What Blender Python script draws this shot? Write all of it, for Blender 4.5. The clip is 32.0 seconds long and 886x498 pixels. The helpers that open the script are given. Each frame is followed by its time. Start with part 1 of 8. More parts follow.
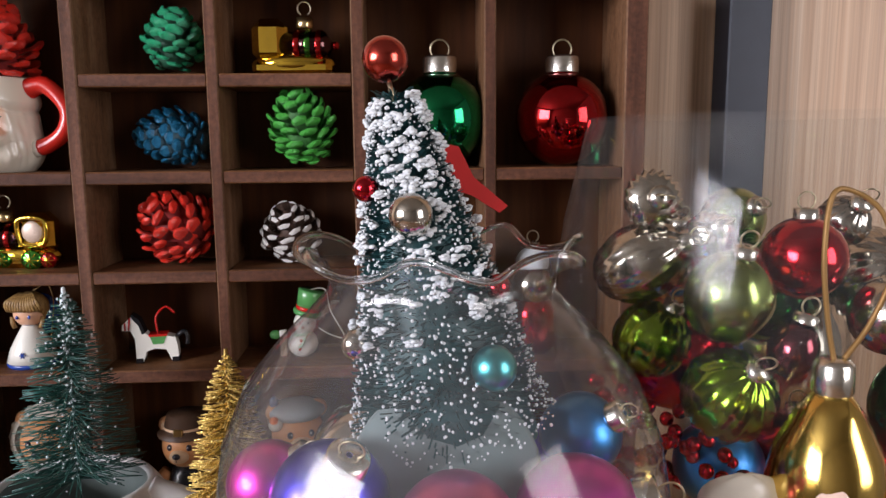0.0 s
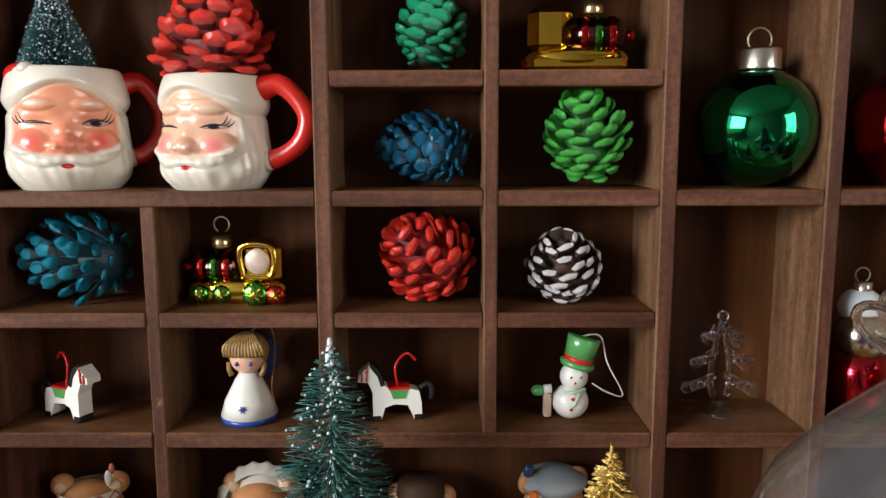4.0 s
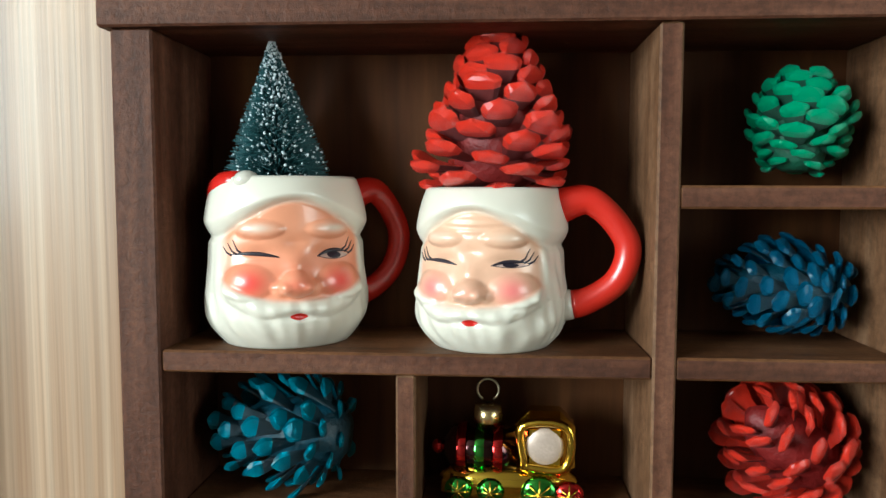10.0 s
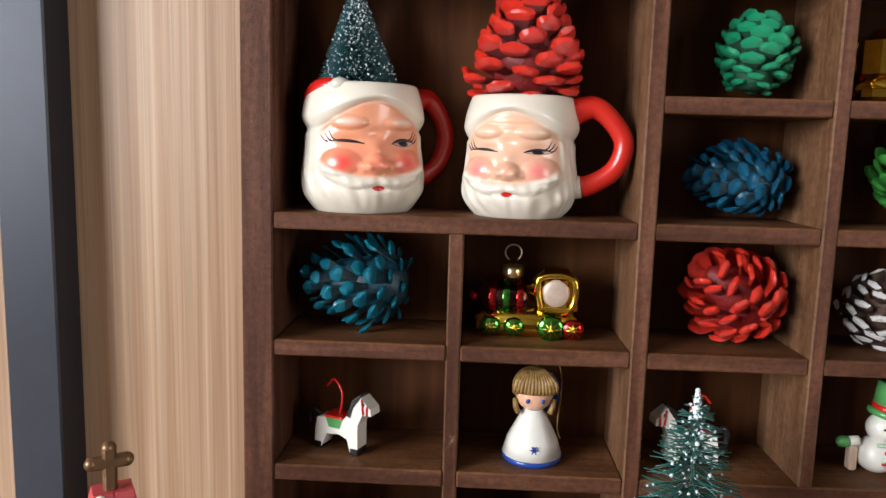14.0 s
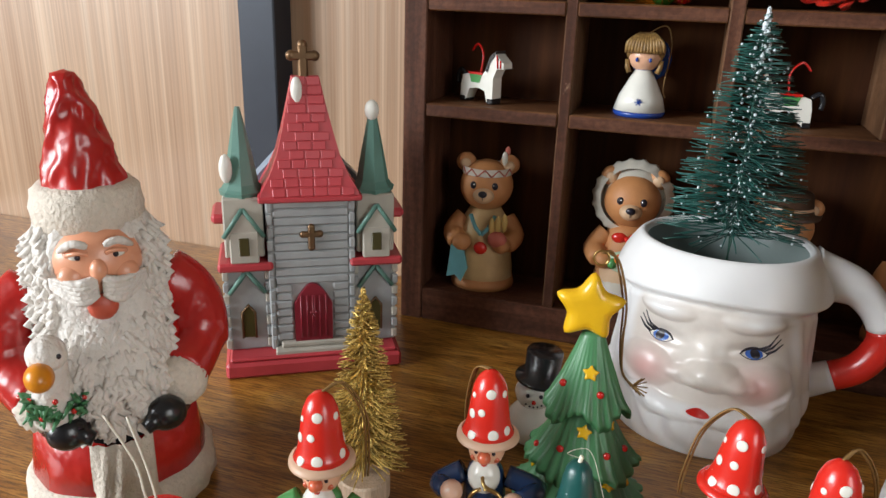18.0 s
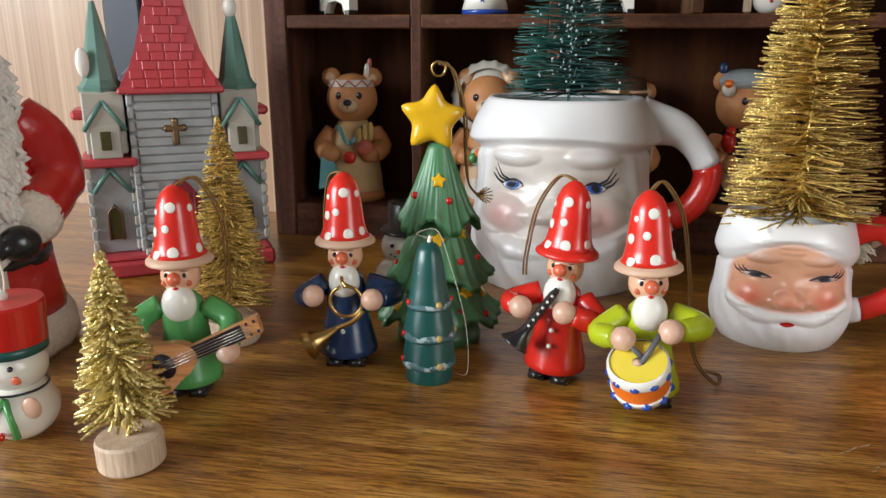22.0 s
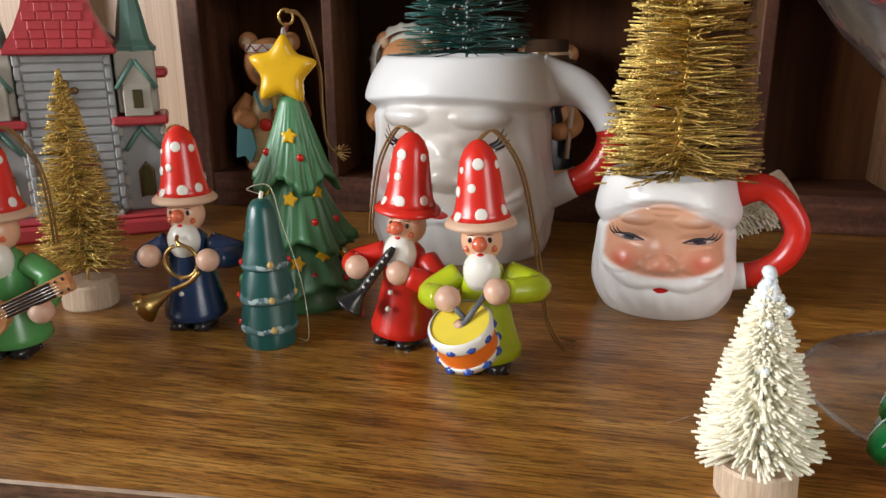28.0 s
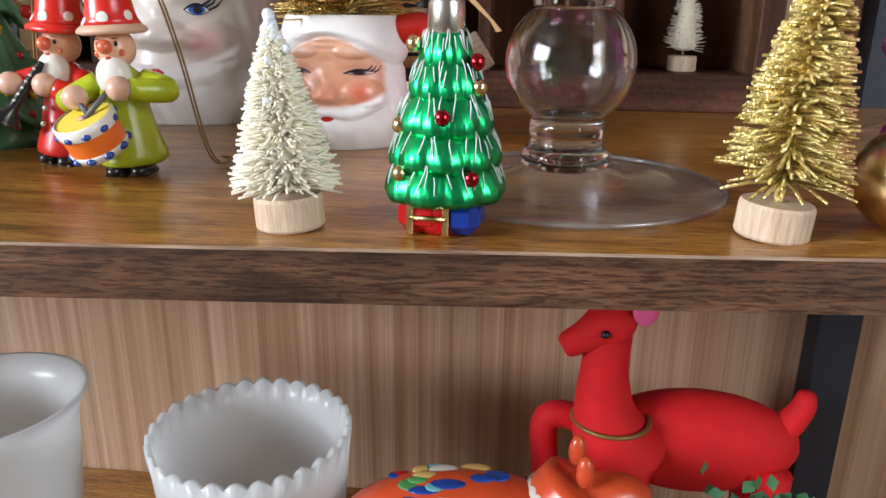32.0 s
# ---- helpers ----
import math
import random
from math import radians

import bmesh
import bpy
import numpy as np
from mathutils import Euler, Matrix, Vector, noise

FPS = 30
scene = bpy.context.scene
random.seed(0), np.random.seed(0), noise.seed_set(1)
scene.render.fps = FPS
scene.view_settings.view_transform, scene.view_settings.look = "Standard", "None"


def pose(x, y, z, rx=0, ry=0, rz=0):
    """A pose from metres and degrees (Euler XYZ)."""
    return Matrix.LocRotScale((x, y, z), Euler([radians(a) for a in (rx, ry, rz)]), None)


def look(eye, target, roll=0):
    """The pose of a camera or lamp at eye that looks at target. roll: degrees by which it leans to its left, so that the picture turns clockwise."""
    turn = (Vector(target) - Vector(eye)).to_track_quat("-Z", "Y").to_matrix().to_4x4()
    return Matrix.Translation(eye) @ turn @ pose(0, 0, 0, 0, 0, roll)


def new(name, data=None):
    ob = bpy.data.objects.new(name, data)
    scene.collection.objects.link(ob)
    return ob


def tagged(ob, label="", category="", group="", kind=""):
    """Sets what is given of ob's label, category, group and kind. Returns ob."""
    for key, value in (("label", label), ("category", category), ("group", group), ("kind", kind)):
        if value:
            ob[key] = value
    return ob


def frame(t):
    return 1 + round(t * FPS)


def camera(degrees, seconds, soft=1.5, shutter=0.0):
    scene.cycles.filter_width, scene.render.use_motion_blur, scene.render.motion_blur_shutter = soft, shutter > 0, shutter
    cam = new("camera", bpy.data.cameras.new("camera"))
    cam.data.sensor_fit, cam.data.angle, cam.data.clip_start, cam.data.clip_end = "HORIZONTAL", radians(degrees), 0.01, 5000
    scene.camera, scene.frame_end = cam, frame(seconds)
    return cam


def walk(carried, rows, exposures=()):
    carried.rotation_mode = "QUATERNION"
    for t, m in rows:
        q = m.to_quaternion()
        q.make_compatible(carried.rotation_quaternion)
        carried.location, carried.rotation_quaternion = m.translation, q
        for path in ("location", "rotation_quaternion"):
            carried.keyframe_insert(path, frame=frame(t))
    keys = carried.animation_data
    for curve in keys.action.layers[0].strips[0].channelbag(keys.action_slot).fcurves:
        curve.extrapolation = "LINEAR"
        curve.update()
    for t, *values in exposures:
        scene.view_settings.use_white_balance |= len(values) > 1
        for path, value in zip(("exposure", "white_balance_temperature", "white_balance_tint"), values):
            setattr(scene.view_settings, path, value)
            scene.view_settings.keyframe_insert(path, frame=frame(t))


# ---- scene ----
cam = camera(61.7, 32.0, soft=1.5)
PATH = [
    (0, (0.043, -0.012, 0.336), (0.161, 1.962, 0.042), -0.5),
    (0.5, (0.024, -0.031, 0.343), (0.19, 1.939, 0.038), -0.5),
    (1, (-0.001, -0.047, 0.345), (0.2, 1.918, 0.031), -0.6),
    (1.5, (-0.025, -0.056, 0.351), (0.176, 1.91, 0.043), -0.7),
    (2, (-0.066, -0.059, 0.358), (0.123, 1.909, 0.054), -0.8),
    (2.5, (-0.091, -0.033, 0.356), (0.059, 1.938, 0.054), -0.9),
    (3, (-0.109, 0.035, 0.352), (-0.009, 2.009, 0.049), -0.7),
    (3.5, (-0.102, 0.075, 0.34), (-0.104, 2.06, 0.093), -0.8),
    (5.5, (-0.155, 0.132, 0.347), (-0.167, 2.069, -0.152), 0.8),
    (6, (-0.169, 0.132, 0.332), (-0.187, 2.064, -0.186), 1.1),
    (6.5, (-0.185, 0.132, 0.318), (-0.207, 2.061, -0.211), 1.5),
    (7, (-0.202, 0.131, 0.335), (-0.237, 2.071, -0.151), 1.5),
    (7.5, (-0.212, 0.128, 0.353), (-0.273, 2.083, -0.065), 1.3),
    (8, (-0.226, 0.14, 0.354), (-0.304, 2.114, 0.04), 1.0),
    (8.5, (-0.239, 0.189, 0.352), (-0.316, 2.172, 0.107), 0.6),
    (9, (-0.241, 0.216, 0.368), (-0.354, 2.204, 0.177), 0.5),
    (9.5, (-0.246, 0.226, 0.374), (-0.364, 2.216, 0.209), 0.3),
    (10, (-0.247, 0.231, 0.379), (-0.377, 2.221, 0.228), 0.1),
    (10.5, (-0.251, 0.24, 0.383), (-0.379, 2.23, 0.221), -0.1),
    (11, (-0.253, 0.247, 0.385), (-0.378, 2.235, 0.207), -0.2),
    (11.5, (-0.256, 0.256, 0.383), (-0.375, 2.244, 0.2), -0.3),
    (12, (-0.255, 0.247, 0.388), (-0.367, 2.237, 0.214), -0.3),
    (12.5, (-0.257, 0.236, 0.383), (-0.354, 2.225, 0.202), -0.0),
    (13, (-0.261, 0.199, 0.382), (-0.326, 2.188, 0.183), 0.4),
    (13.5, (-0.263, 0.164, 0.371), (-0.325, 2.147, 0.113), 1.0),
    (14, (-0.273, 0.124, 0.354), (-0.348, 2.103, 0.074), 1.6),
    (14.5, (-0.275, 0.101, 0.325), (-0.413, 2.066, -0.023), 2.1),
    (15, (-0.264, 0.089, 0.303), (-0.479, 2.034, -0.108), 2.3),
    (15.5, (-0.25, 0.071, 0.298), (-0.547, 1.988, -0.189), 2.3),
    (17.5, (-0.2, 0.021, 0.268), (-0.764, 1.827, -0.381), 1.6),
    (18, (-0.2, 0.012, 0.253), (-0.778, 1.804, -0.422), 1.9),
    (18.5, (-0.193, 0.009, 0.24), (-0.778, 1.793, -0.449), 1.9),
    (19, (-0.191, 0.001, 0.235), (-0.764, 1.79, -0.454), 2.2),
    (19.5, (-0.192, -0.005, 0.222), (-0.735, 1.794, -0.463), 2.4),
    (20, (-0.186, -0.013, 0.198), (-0.682, 1.802, -0.481), 2.3),
    (20.5, (-0.175, -0.025, 0.179), (-0.617, 1.816, -0.467), 2.2),
    (21, (-0.172, -0.029, 0.158), (-0.573, 1.827, -0.47), 1.4),
    (21.5, (-0.169, -0.028, 0.147), (-0.53, 1.851, -0.437), 0.7),
    (22, (-0.16, -0.034, 0.153), (-0.502, 1.861, -0.389), 0.1),
    (22.5, (-0.157, -0.039, 0.156), (-0.497, 1.862, -0.364), -0.3),
    (23, (-0.156, -0.042, 0.153), (-0.512, 1.859, -0.358), -0.3),
    (23.5, (-0.157, -0.034, 0.149), (-0.516, 1.863, -0.372), -0.1),
    (24, (-0.155, -0.014, 0.149), (-0.527, 1.878, -0.38), -0.1),
    (24.5, (-0.15, 0.005, 0.145), (-0.475, 1.906, -0.383), 0.4),
    (26.5, (-0.13, 0.031, 0.149), (-0.557, 1.893, -0.443), -0.7),
    (27, (-0.116, 0.018, 0.149), (-0.542, 1.883, -0.433), -0.7),
    (27.5, (-0.098, 0.007, 0.143), (-0.518, 1.876, -0.433), -0.5),
    (28, (-0.082, -0.003, 0.135), (-0.491, 1.869, -0.439), -0.3),
    (28.5, (-0.066, -0.009, 0.131), (-0.451, 1.867, -0.446), -0.1),
    (29, (-0.047, -0.01, 0.132), (-0.409, 1.871, -0.443), 0.2),
    (29.5, (-0.021, -0.011, 0.129), (-0.363, 1.877, -0.437), 0.3),
    (30, (0.004, -0.011, 0.13), (-0.311, 1.883, -0.431), 0.4),
    (30.5, (0.024, -0.013, 0.127), (-0.25, 1.885, -0.439), 0.7),
    (31, (0.042, -0.015, 0.112), (-0.2, 1.883, -0.471), 1.0),
    (31.5, (0.054, -0.014, 0.094), (-0.167, 1.879, -0.514), 0.8),
    (32, (0.046, -0.033, 0.074), (-0.151, 1.854, -0.559), 0.6),
]
walk(cam, [(t, look(eye, target, roll)) for t, eye, target, roll in PATH],
     [(0, 0.05, 6200, 18), (3, 0.03, 6400, 16), (5.5, 0.62, 5700, -6), (7, 0.68, 5450, -12), (8.5, 0.58, 5600, -8), (9.5, 0.36, 5650, -8), (10.2, 0.24, 5700, -6), (11, -0.1, 6250, 6), (12, -0.2, 6400, 13),
      (13, 0.02, 6200, 10), (14, 0.2, 6200, 11), (15, 0.62, 5500, -1), (17, 0.15, 6000, 8), (19, 0.0, 6100, 6), (22, 0.02, 6100, 7), (24, -0.02, 6150, 7), (28, -0.05, 6300, 9), (30, -0.1, 6250, 9), (31, 0.02, 6200, 9), (32, 0.3, 5900, 10)])

# ---- light: daylight from a window on the left, bounced round the room ----
world = bpy.data.worlds.new("sky")
scene.world = world
world.use_nodes = True
wn = world.node_tree
sky = wn.nodes.new("ShaderNodeTexSky")
sky.sky_type, sky.sun_disc = "NISHITA", False
sky.sun_elevation, sky.sun_rotation = radians(35), radians(250)
wn.nodes["Background"].inputs[1].default_value = 0.12
wn.links.new(sky.outputs[0], wn.nodes["Background"].inputs[0])


def area(name, m, sx, sy, power, color):
    d = bpy.data.lights.new(name, "AREA")
    d.shape, d.size, d.size_y, d.energy, d.color = "RECTANGLE", sx, sy, power, color
    ob = new(name, d)
    ob.matrix_world = m
    return ob


area("window_light", look((-2.45, -1.4, 0.85), (0.4, -0.2, 0.12)), 1.5, 1.1, 126, (0.97, 0.965, 0.96))
# Lamp for an unseen right window assumed from reflections; set to brighten that end.
area("right_window_fill", look((1.56, -1.0, 0.6), (-0.2, 0.3, 0.1)), 0.8, 1.1, 20, (1.0, 0.95, 0.88))

# ---- materials ----


def node_mat(name):
    m = bpy.data.materials.new(name)
    m.use_nodes = True
    nt = m.node_tree
    return m, nt, nt.nodes["Principled BSDF"]


def link(nt, a, b):
    nt.links.new(a, b)


def coords(nt, scale, space="Object"):
    tc = nt.nodes.new("ShaderNodeTexCoord")
    mp = nt.nodes.new("ShaderNodeMapping")
    mp.inputs["Scale"].default_value = scale
    link(nt, tc.outputs[space], mp.inputs["Vector"])
    return mp.outputs["Vector"]


def noise_tex(nt, vec, scale, detail=3.0, rough=0.55):
    n = nt.nodes.new("ShaderNodeTexNoise")
    n.inputs["Scale"].default_value, n.inputs["Detail"].default_value, n.inputs["Roughness"].default_value = scale, detail, rough
    if vec is not None:
        link(nt, vec, n.inputs["Vector"])
    return n.outputs["Fac"]


def ramp(nt, fac, stops):
    r = nt.nodes.new("ShaderNodeValToRGB")
    els = r.color_ramp.elements
    while len(els) < len(stops):
        els.new(0.5)
    for e, (p, c) in zip(els, stops):
        e.position, e.color = p, (*c, 1)
    link(nt, fac, r.inputs["Fac"])
    return r.outputs["Color"]


def mixc(nt, fac, a, b, kind="MIX"):
    n = nt.nodes.new("ShaderNodeMix")
    n.data_type, n.blend_type = "RGBA", kind
    for i, v in ((0, fac), (6, a), (7, b)):
        if isinstance(v, (int, float)):
            n.inputs[i].default_value = v
        elif isinstance(v, tuple):
            n.inputs[i].default_value = (*v, 1)
        else:
            link(nt, v, n.inputs[i])
    return n.outputs[2]


def bump(nt, bsdf, height, strength, dist):
    b = nt.nodes.new("ShaderNodeBump")
    b.inputs["Strength"].default_value, b.inputs["Distance"].default_value = strength, dist
    link(nt, height, b.inputs["Height"])
    link(nt, b.outputs["Normal"], bsdf.inputs["Normal"])


def shade(c, k):
    return tuple(min(1.0, x * k) for x in c)


def paint(name, color, rough=0.4, metal=0.0, coat=0.0, var=0.18, grain=900.0, blot=60.0, relief=0.15, dist=0.0004, wear=None, wear_at=0.66, sheen=0.0):
    """A painted, moulded or plain surface: grain and blotches at two scales, fine relief, worn spots."""
    m, nt, b = node_mat(name)
    v = coords(nt, (1, 1, 1))
    fine, wide = noise_tex(nt, v, grain, 2.0), noise_tex(nt, v, blot, 3.0)
    col = mixc(nt, wide, shade(color, 1 - var), shade(color, 1 + var))
    col = mixc(nt, fine, col, shade(color, 1 - var * 0.7), "MIX") if var > 0.25 else col
    if wear:
        spots = noise_tex(nt, v, 170.0, 4.0, 0.65)
        fac = ramp(nt, spots, [(wear_at, (0, 0, 0)), (wear_at + 0.04, (1, 1, 1))])
        col = mixc(nt, fac, col, wear)
    link(nt, col, b.inputs["Base Color"])
    b.inputs["Roughness"].default_value, b.inputs["Metallic"].default_value = rough if metal > 0.5 else max(rough, 0.27), metal
    b.inputs["Coat Weight"].default_value, b.inputs["Coat Roughness"].default_value = coat * 0.5, 0.2
    b.inputs["Sheen Weight"].default_value = sheen
    bump(nt, b, fine, relief, dist)
    return m


def wood(name, dark, mid, light, axis=0, size=1.0, rough=0.45, coat=0.0, relief=0.25, wear=None):
    """Wood with its grain along one axis of the object."""
    m, nt, b = node_mat(name)
    sc = [60.0 * size] * 3
    sc[axis] = 5.0 * size if name != "pale_oak_panel" else 0.8
    v = coords(nt, tuple(sc))
    fine, wide = noise_tex(nt, v, 6.0, 5.0, 0.6), noise_tex(nt, v, 1.1, 3.0, 0.6)
    col = ramp(nt, wide, [(0.3, dark), (0.5, mid), (0.72, light)])
    streak = ramp(nt, fine, [(0.35, (0.45, 0.45, 0.45)), (0.6, (1.0, 1.0, 1.0))])
    col = mixc(nt, 0.75 if name.startswith("brown") else 0.45, col, streak, "MULTIPLY")
    if name.startswith(("polished", "brown_edge")):
        v3 = coords(nt, (60, 1000, 1000))
        pores = ramp(nt, noise_tex(nt, v3, 1.0, 4.0, 0.7), [(0.44, (0.24, 0.18, 0.13)), (0.51, (1.05, 1.03, 1.0))])
        blots = ramp(nt, noise_tex(nt, coords(nt, (9, 22, 22)), 1.0, 4.0, 0.6), [(0.3, (0.5, 0.46, 0.42)), (0.5, (0.95, 0.95, 0.95)), (0.7, (1.25, 1.2, 1.1))])
        col = mixc(nt, 0.8, mixc(nt, 0.75, col, pores, "MULTIPLY"), blots, "MULTIPLY")
    if wear:
        v2 = coords(nt, (1, 1, 1))
        fac = ramp(nt, noise_tex(nt, v2, 55.0, 5.0, 0.7), [(0.68, (0, 0, 0)), (0.74, (1, 1, 1))])
        col = mixc(nt, fac, col, wear)
    link(nt, col, b.inputs["Base Color"])
    b.inputs["Roughness"].default_value = rough
    if "stained" in name or "thin" in name:
        b.inputs["Specular IOR Level"].default_value = 0.22
    b.inputs["Coat Weight"].default_value, b.inputs["Coat Roughness"].default_value = coat, 0.18
    if "stained" in name:
        rough_tex = noise_tex(nt, coords(nt, (260, 260, 260)), 1.0, 5.0, 0.75)
        tone = ramp(nt, rough_tex, [(0.38, (0.55, 0.52, 0.5)), (0.6, (1.1, 1.08, 1.05))])
        link(nt, mixc(nt, 0.7, col, tone, "MULTIPLY"), b.inputs["Base Color"])
        bump(nt, b, rough_tex, 0.55, 0.0012)
        return m
    bump(nt, b, fine, relief, 0.0006)
    return m


def thin_glass(name, tint=(0.95, 0.965, 0.965), rough=0.05, haze=1.0, gloss_k=1.0):
    """Blown glass so thin that it does not bend what is seen through it: clear, with a mirror gloss that grows towards the rim."""
    m, nt, b = node_mat(name)
    clear, gloss = nt.nodes.new("ShaderNodeBsdfTransparent"), nt.nodes.new("ShaderNodeBsdfGlossy")
    face, mix = nt.nodes.new("ShaderNodeLayerWeight"), nt.nodes.new("ShaderNodeMixShader")
    clear.inputs["Color"].default_value = (*tint, 1)
    v = coords(nt, (1, 1, 1))
    r = ramp(nt, noise_tex(nt, v, 40.0, 4.0), [(0.35, (rough, rough, rough)), (0.75, (rough * 5, rough * 5, rough * 5))])
    link(nt, r, gloss.inputs["Roughness"])
    grow = ramp(nt, face.outputs["Facing"], [(0.0, (0.022 * gloss_k,) * 3), (0.5, (0.04 * gloss_k,) * 3), (0.78, (0.2 * gloss_k,) * 3), (1.0, (min(0.8, 0.7 * gloss_k),) * 3)])
    dust, veil = nt.nodes.new("ShaderNodeBsdfDiffuse"), nt.nodes.new("ShaderNodeMixShader")
    dust.inputs["Color"].default_value = (0.6, 0.62, 0.64, 1)
    link(nt, ramp(nt, noise_tex(nt, v, 25.0, 5.0), [(0.35, (0.008 * haze,) * 3), (0.75, (0.035 * haze,) * 3)]), veil.inputs[0])
    link(nt, clear.outputs[0], veil.inputs[1])
    link(nt, dust.outputs[0], veil.inputs[2])
    link(nt, grow, mix.inputs[0])
    link(nt, veil.outputs[0], mix.inputs[1])
    link(nt, gloss.outputs[0], mix.inputs[2])
    link(nt, mix.outputs[0], nt.nodes["Material Output"].inputs["Surface"])
    return m


def glass(name, tint=(0.97, 0.98, 0.98), rough=0.02, ior=1.45):
    m, nt, b = node_mat(name)
    b.inputs["Base Color"].default_value = (*tint, 1)
    b.inputs["Roughness"].default_value, b.inputs["IOR"].default_value = rough, ior
    b.inputs["Transmission Weight"].default_value = 1.0
    return m


def mirror_paint(name, color, rough=0.12, var=0.25):
    """Silvered glass under a coloured lacquer."""
    m, nt, b = node_mat(name)
    v = coords(nt, (1, 1, 1))
    col = mixc(nt, noise_tex(nt, v, 90.0, 3.0), shade(color, 1 - var), shade(color, 1 + var))
    link(nt, col, b.inputs["Base Color"])
    b.inputs["Metallic"].default_value, b.inputs["Roughness"].default_value = 1.0, rough
    b.inputs["Coat Weight"].default_value, b.inputs["Coat Roughness"].default_value = 0.4, 0.05
    bump(nt, b, noise_tex(nt, v, 45.0, 2.0), 0.12, 0.002)
    return m


def glitter(name, color, bright):
    """Metallic tinsel: every piece and every grain has its own shine."""
    m, nt, b = node_mat(name)
    v = coords(nt, (1, 1, 1))
    vor = nt.nodes.new("ShaderNodeTexVoronoi")
    vor.inputs["Scale"].default_value = 1100.0
    link(nt, v, vor.inputs["Vector"])
    geo = nt.nodes.new("ShaderNodeNewGeometry")
    col = mixc(nt, geo.outputs["Random Per Island"], shade(color, 0.55), bright)
    spark = ramp(nt, vor.outputs["Color"], [(0.62, (0, 0, 0)), (0.72, (1, 1, 1))])
    col = mixc(nt, spark, col, bright)
    link(nt, col, b.inputs["Base Color"])
    b.inputs["Metallic"].default_value, b.inputs["Roughness"].default_value = 0.6, 0.32
    bump(nt, b, vor.outputs["Distance"], 0.9, 0.0006)
    return m


WALNUT = wood("dark_stained_wood", (0.0528, 0.0186, 0.0096), (0.0984, 0.0372, 0.0198), (0.168, 0.072, 0.0408), 0, 1.0, 0.55, 0.0, 0.5, (0.22, 0.135, 0.085))
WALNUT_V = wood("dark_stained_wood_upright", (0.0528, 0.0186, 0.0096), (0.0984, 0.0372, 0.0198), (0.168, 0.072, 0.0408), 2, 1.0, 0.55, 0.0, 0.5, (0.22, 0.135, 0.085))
# Back and inner woods scaled darker to carry the shade inside the compartments.
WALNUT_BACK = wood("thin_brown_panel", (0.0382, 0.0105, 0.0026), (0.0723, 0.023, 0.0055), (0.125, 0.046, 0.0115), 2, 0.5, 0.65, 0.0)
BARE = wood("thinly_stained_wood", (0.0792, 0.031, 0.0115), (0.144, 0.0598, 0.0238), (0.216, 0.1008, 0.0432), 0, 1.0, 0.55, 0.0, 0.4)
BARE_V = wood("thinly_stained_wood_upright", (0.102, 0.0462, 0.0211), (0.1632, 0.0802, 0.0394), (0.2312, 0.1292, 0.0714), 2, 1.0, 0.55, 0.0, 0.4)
TABLE = wood("polished_brown_laminate", (0.22, 0.088, 0.0125), (0.4, 0.186, 0.032), (0.55, 0.3, 0.066), 0, 2.0, 0.3, 0.2, 0.15)
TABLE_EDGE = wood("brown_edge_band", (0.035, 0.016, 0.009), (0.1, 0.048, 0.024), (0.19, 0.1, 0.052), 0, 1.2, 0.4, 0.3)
OAK = wood("pale_oak_panel", (0.34, 0.195, 0.105), (0.45, 0.285, 0.17), (0.55, 0.39, 0.26), 2, 1.6, 0.45, 0.15, 0.2)
NAVY = paint("dark_blue_grey_metal", (0.02, 0.024, 0.035), 0.45, 0.3)
# Tone lowered to cut the light that the unseen room bounces back.
ROOM = paint("plaster_wall", (0.2, 0.18, 0.155), 0.85, grain=120, blot=3)
ROOM_FLOOR = wood("room_floorboards", (0.12, 0.06, 0.03), (0.2, 0.11, 0.06), (0.28, 0.17, 0.09), 1, 0.2)
CREAM = paint("glazed_white_china", (0.6, 0.56, 0.48), 0.18, 0, 0.6, 0.08)
WHITE = paint("glossy_white_china", (0.78, 0.78, 0.78), 0.17, 0, 0.7, 0.05)
SNOWY = paint("white_flock", (0.66, 0.69, 0.72), 0.8, 0, 0, 0.1, relief=0.6)
RED = paint("glossy_red_paint", (0.5, 0.012, 0.008), 0.16, 0, 0.6, 0.12)
RED_CHIP = paint("chipped_red_paint", (0.6, 0.02, 0.011), 0.2, 0, 0.5, 0.15, wear=(0.55, 0.35, 0.25), wear_at=0.74)
ORANGE = paint("orange_paint", (0.78, 0.17, 0.015), 0.3, 0, 0.3)
NOSE = paint("orange_red_nose", (0.6, 0.13, 0.06), 0.25, 0, 0.4)
SKIN = paint("painted_skin", (0.72, 0.41, 0.26), 0.3, 0, 0.3, 0.12)
HANDWOOD = paint("bare_wood_knob", (0.62, 0.38, 0.27), 0.4, 0, 0.2, 0.25, wear=(0.62, 0.5, 0.42), wear_at=0.6)
BRIMWOOD = paint("bare_turned_wood", (0.58, 0.38, 0.26), 0.5, 0, 0.1, 0.2)
WHITE_PAINT = paint("white_enamel", (0.75, 0.73, 0.66), 0.22, 0, 0.4, 0.08)
BLACK = paint("black_enamel", (0.012, 0.012, 0.014), 0.2, 0, 0.4, wear=(0.5, 0.4, 0.32), wear_at=0.72)
INK = paint("dark_ink", (0.015, 0.012, 0.02), 0.35)
GREEN_COAT = paint("green_enamel", (0.085, 0.29, 0.085), 0.2, 0, 0.5)
NAVY_COAT = paint("navy_enamel", (0.012, 0.034, 0.1), 0.18, 0, 0.5, wear=(0.5, 0.45, 0.4), wear_at=0.75)
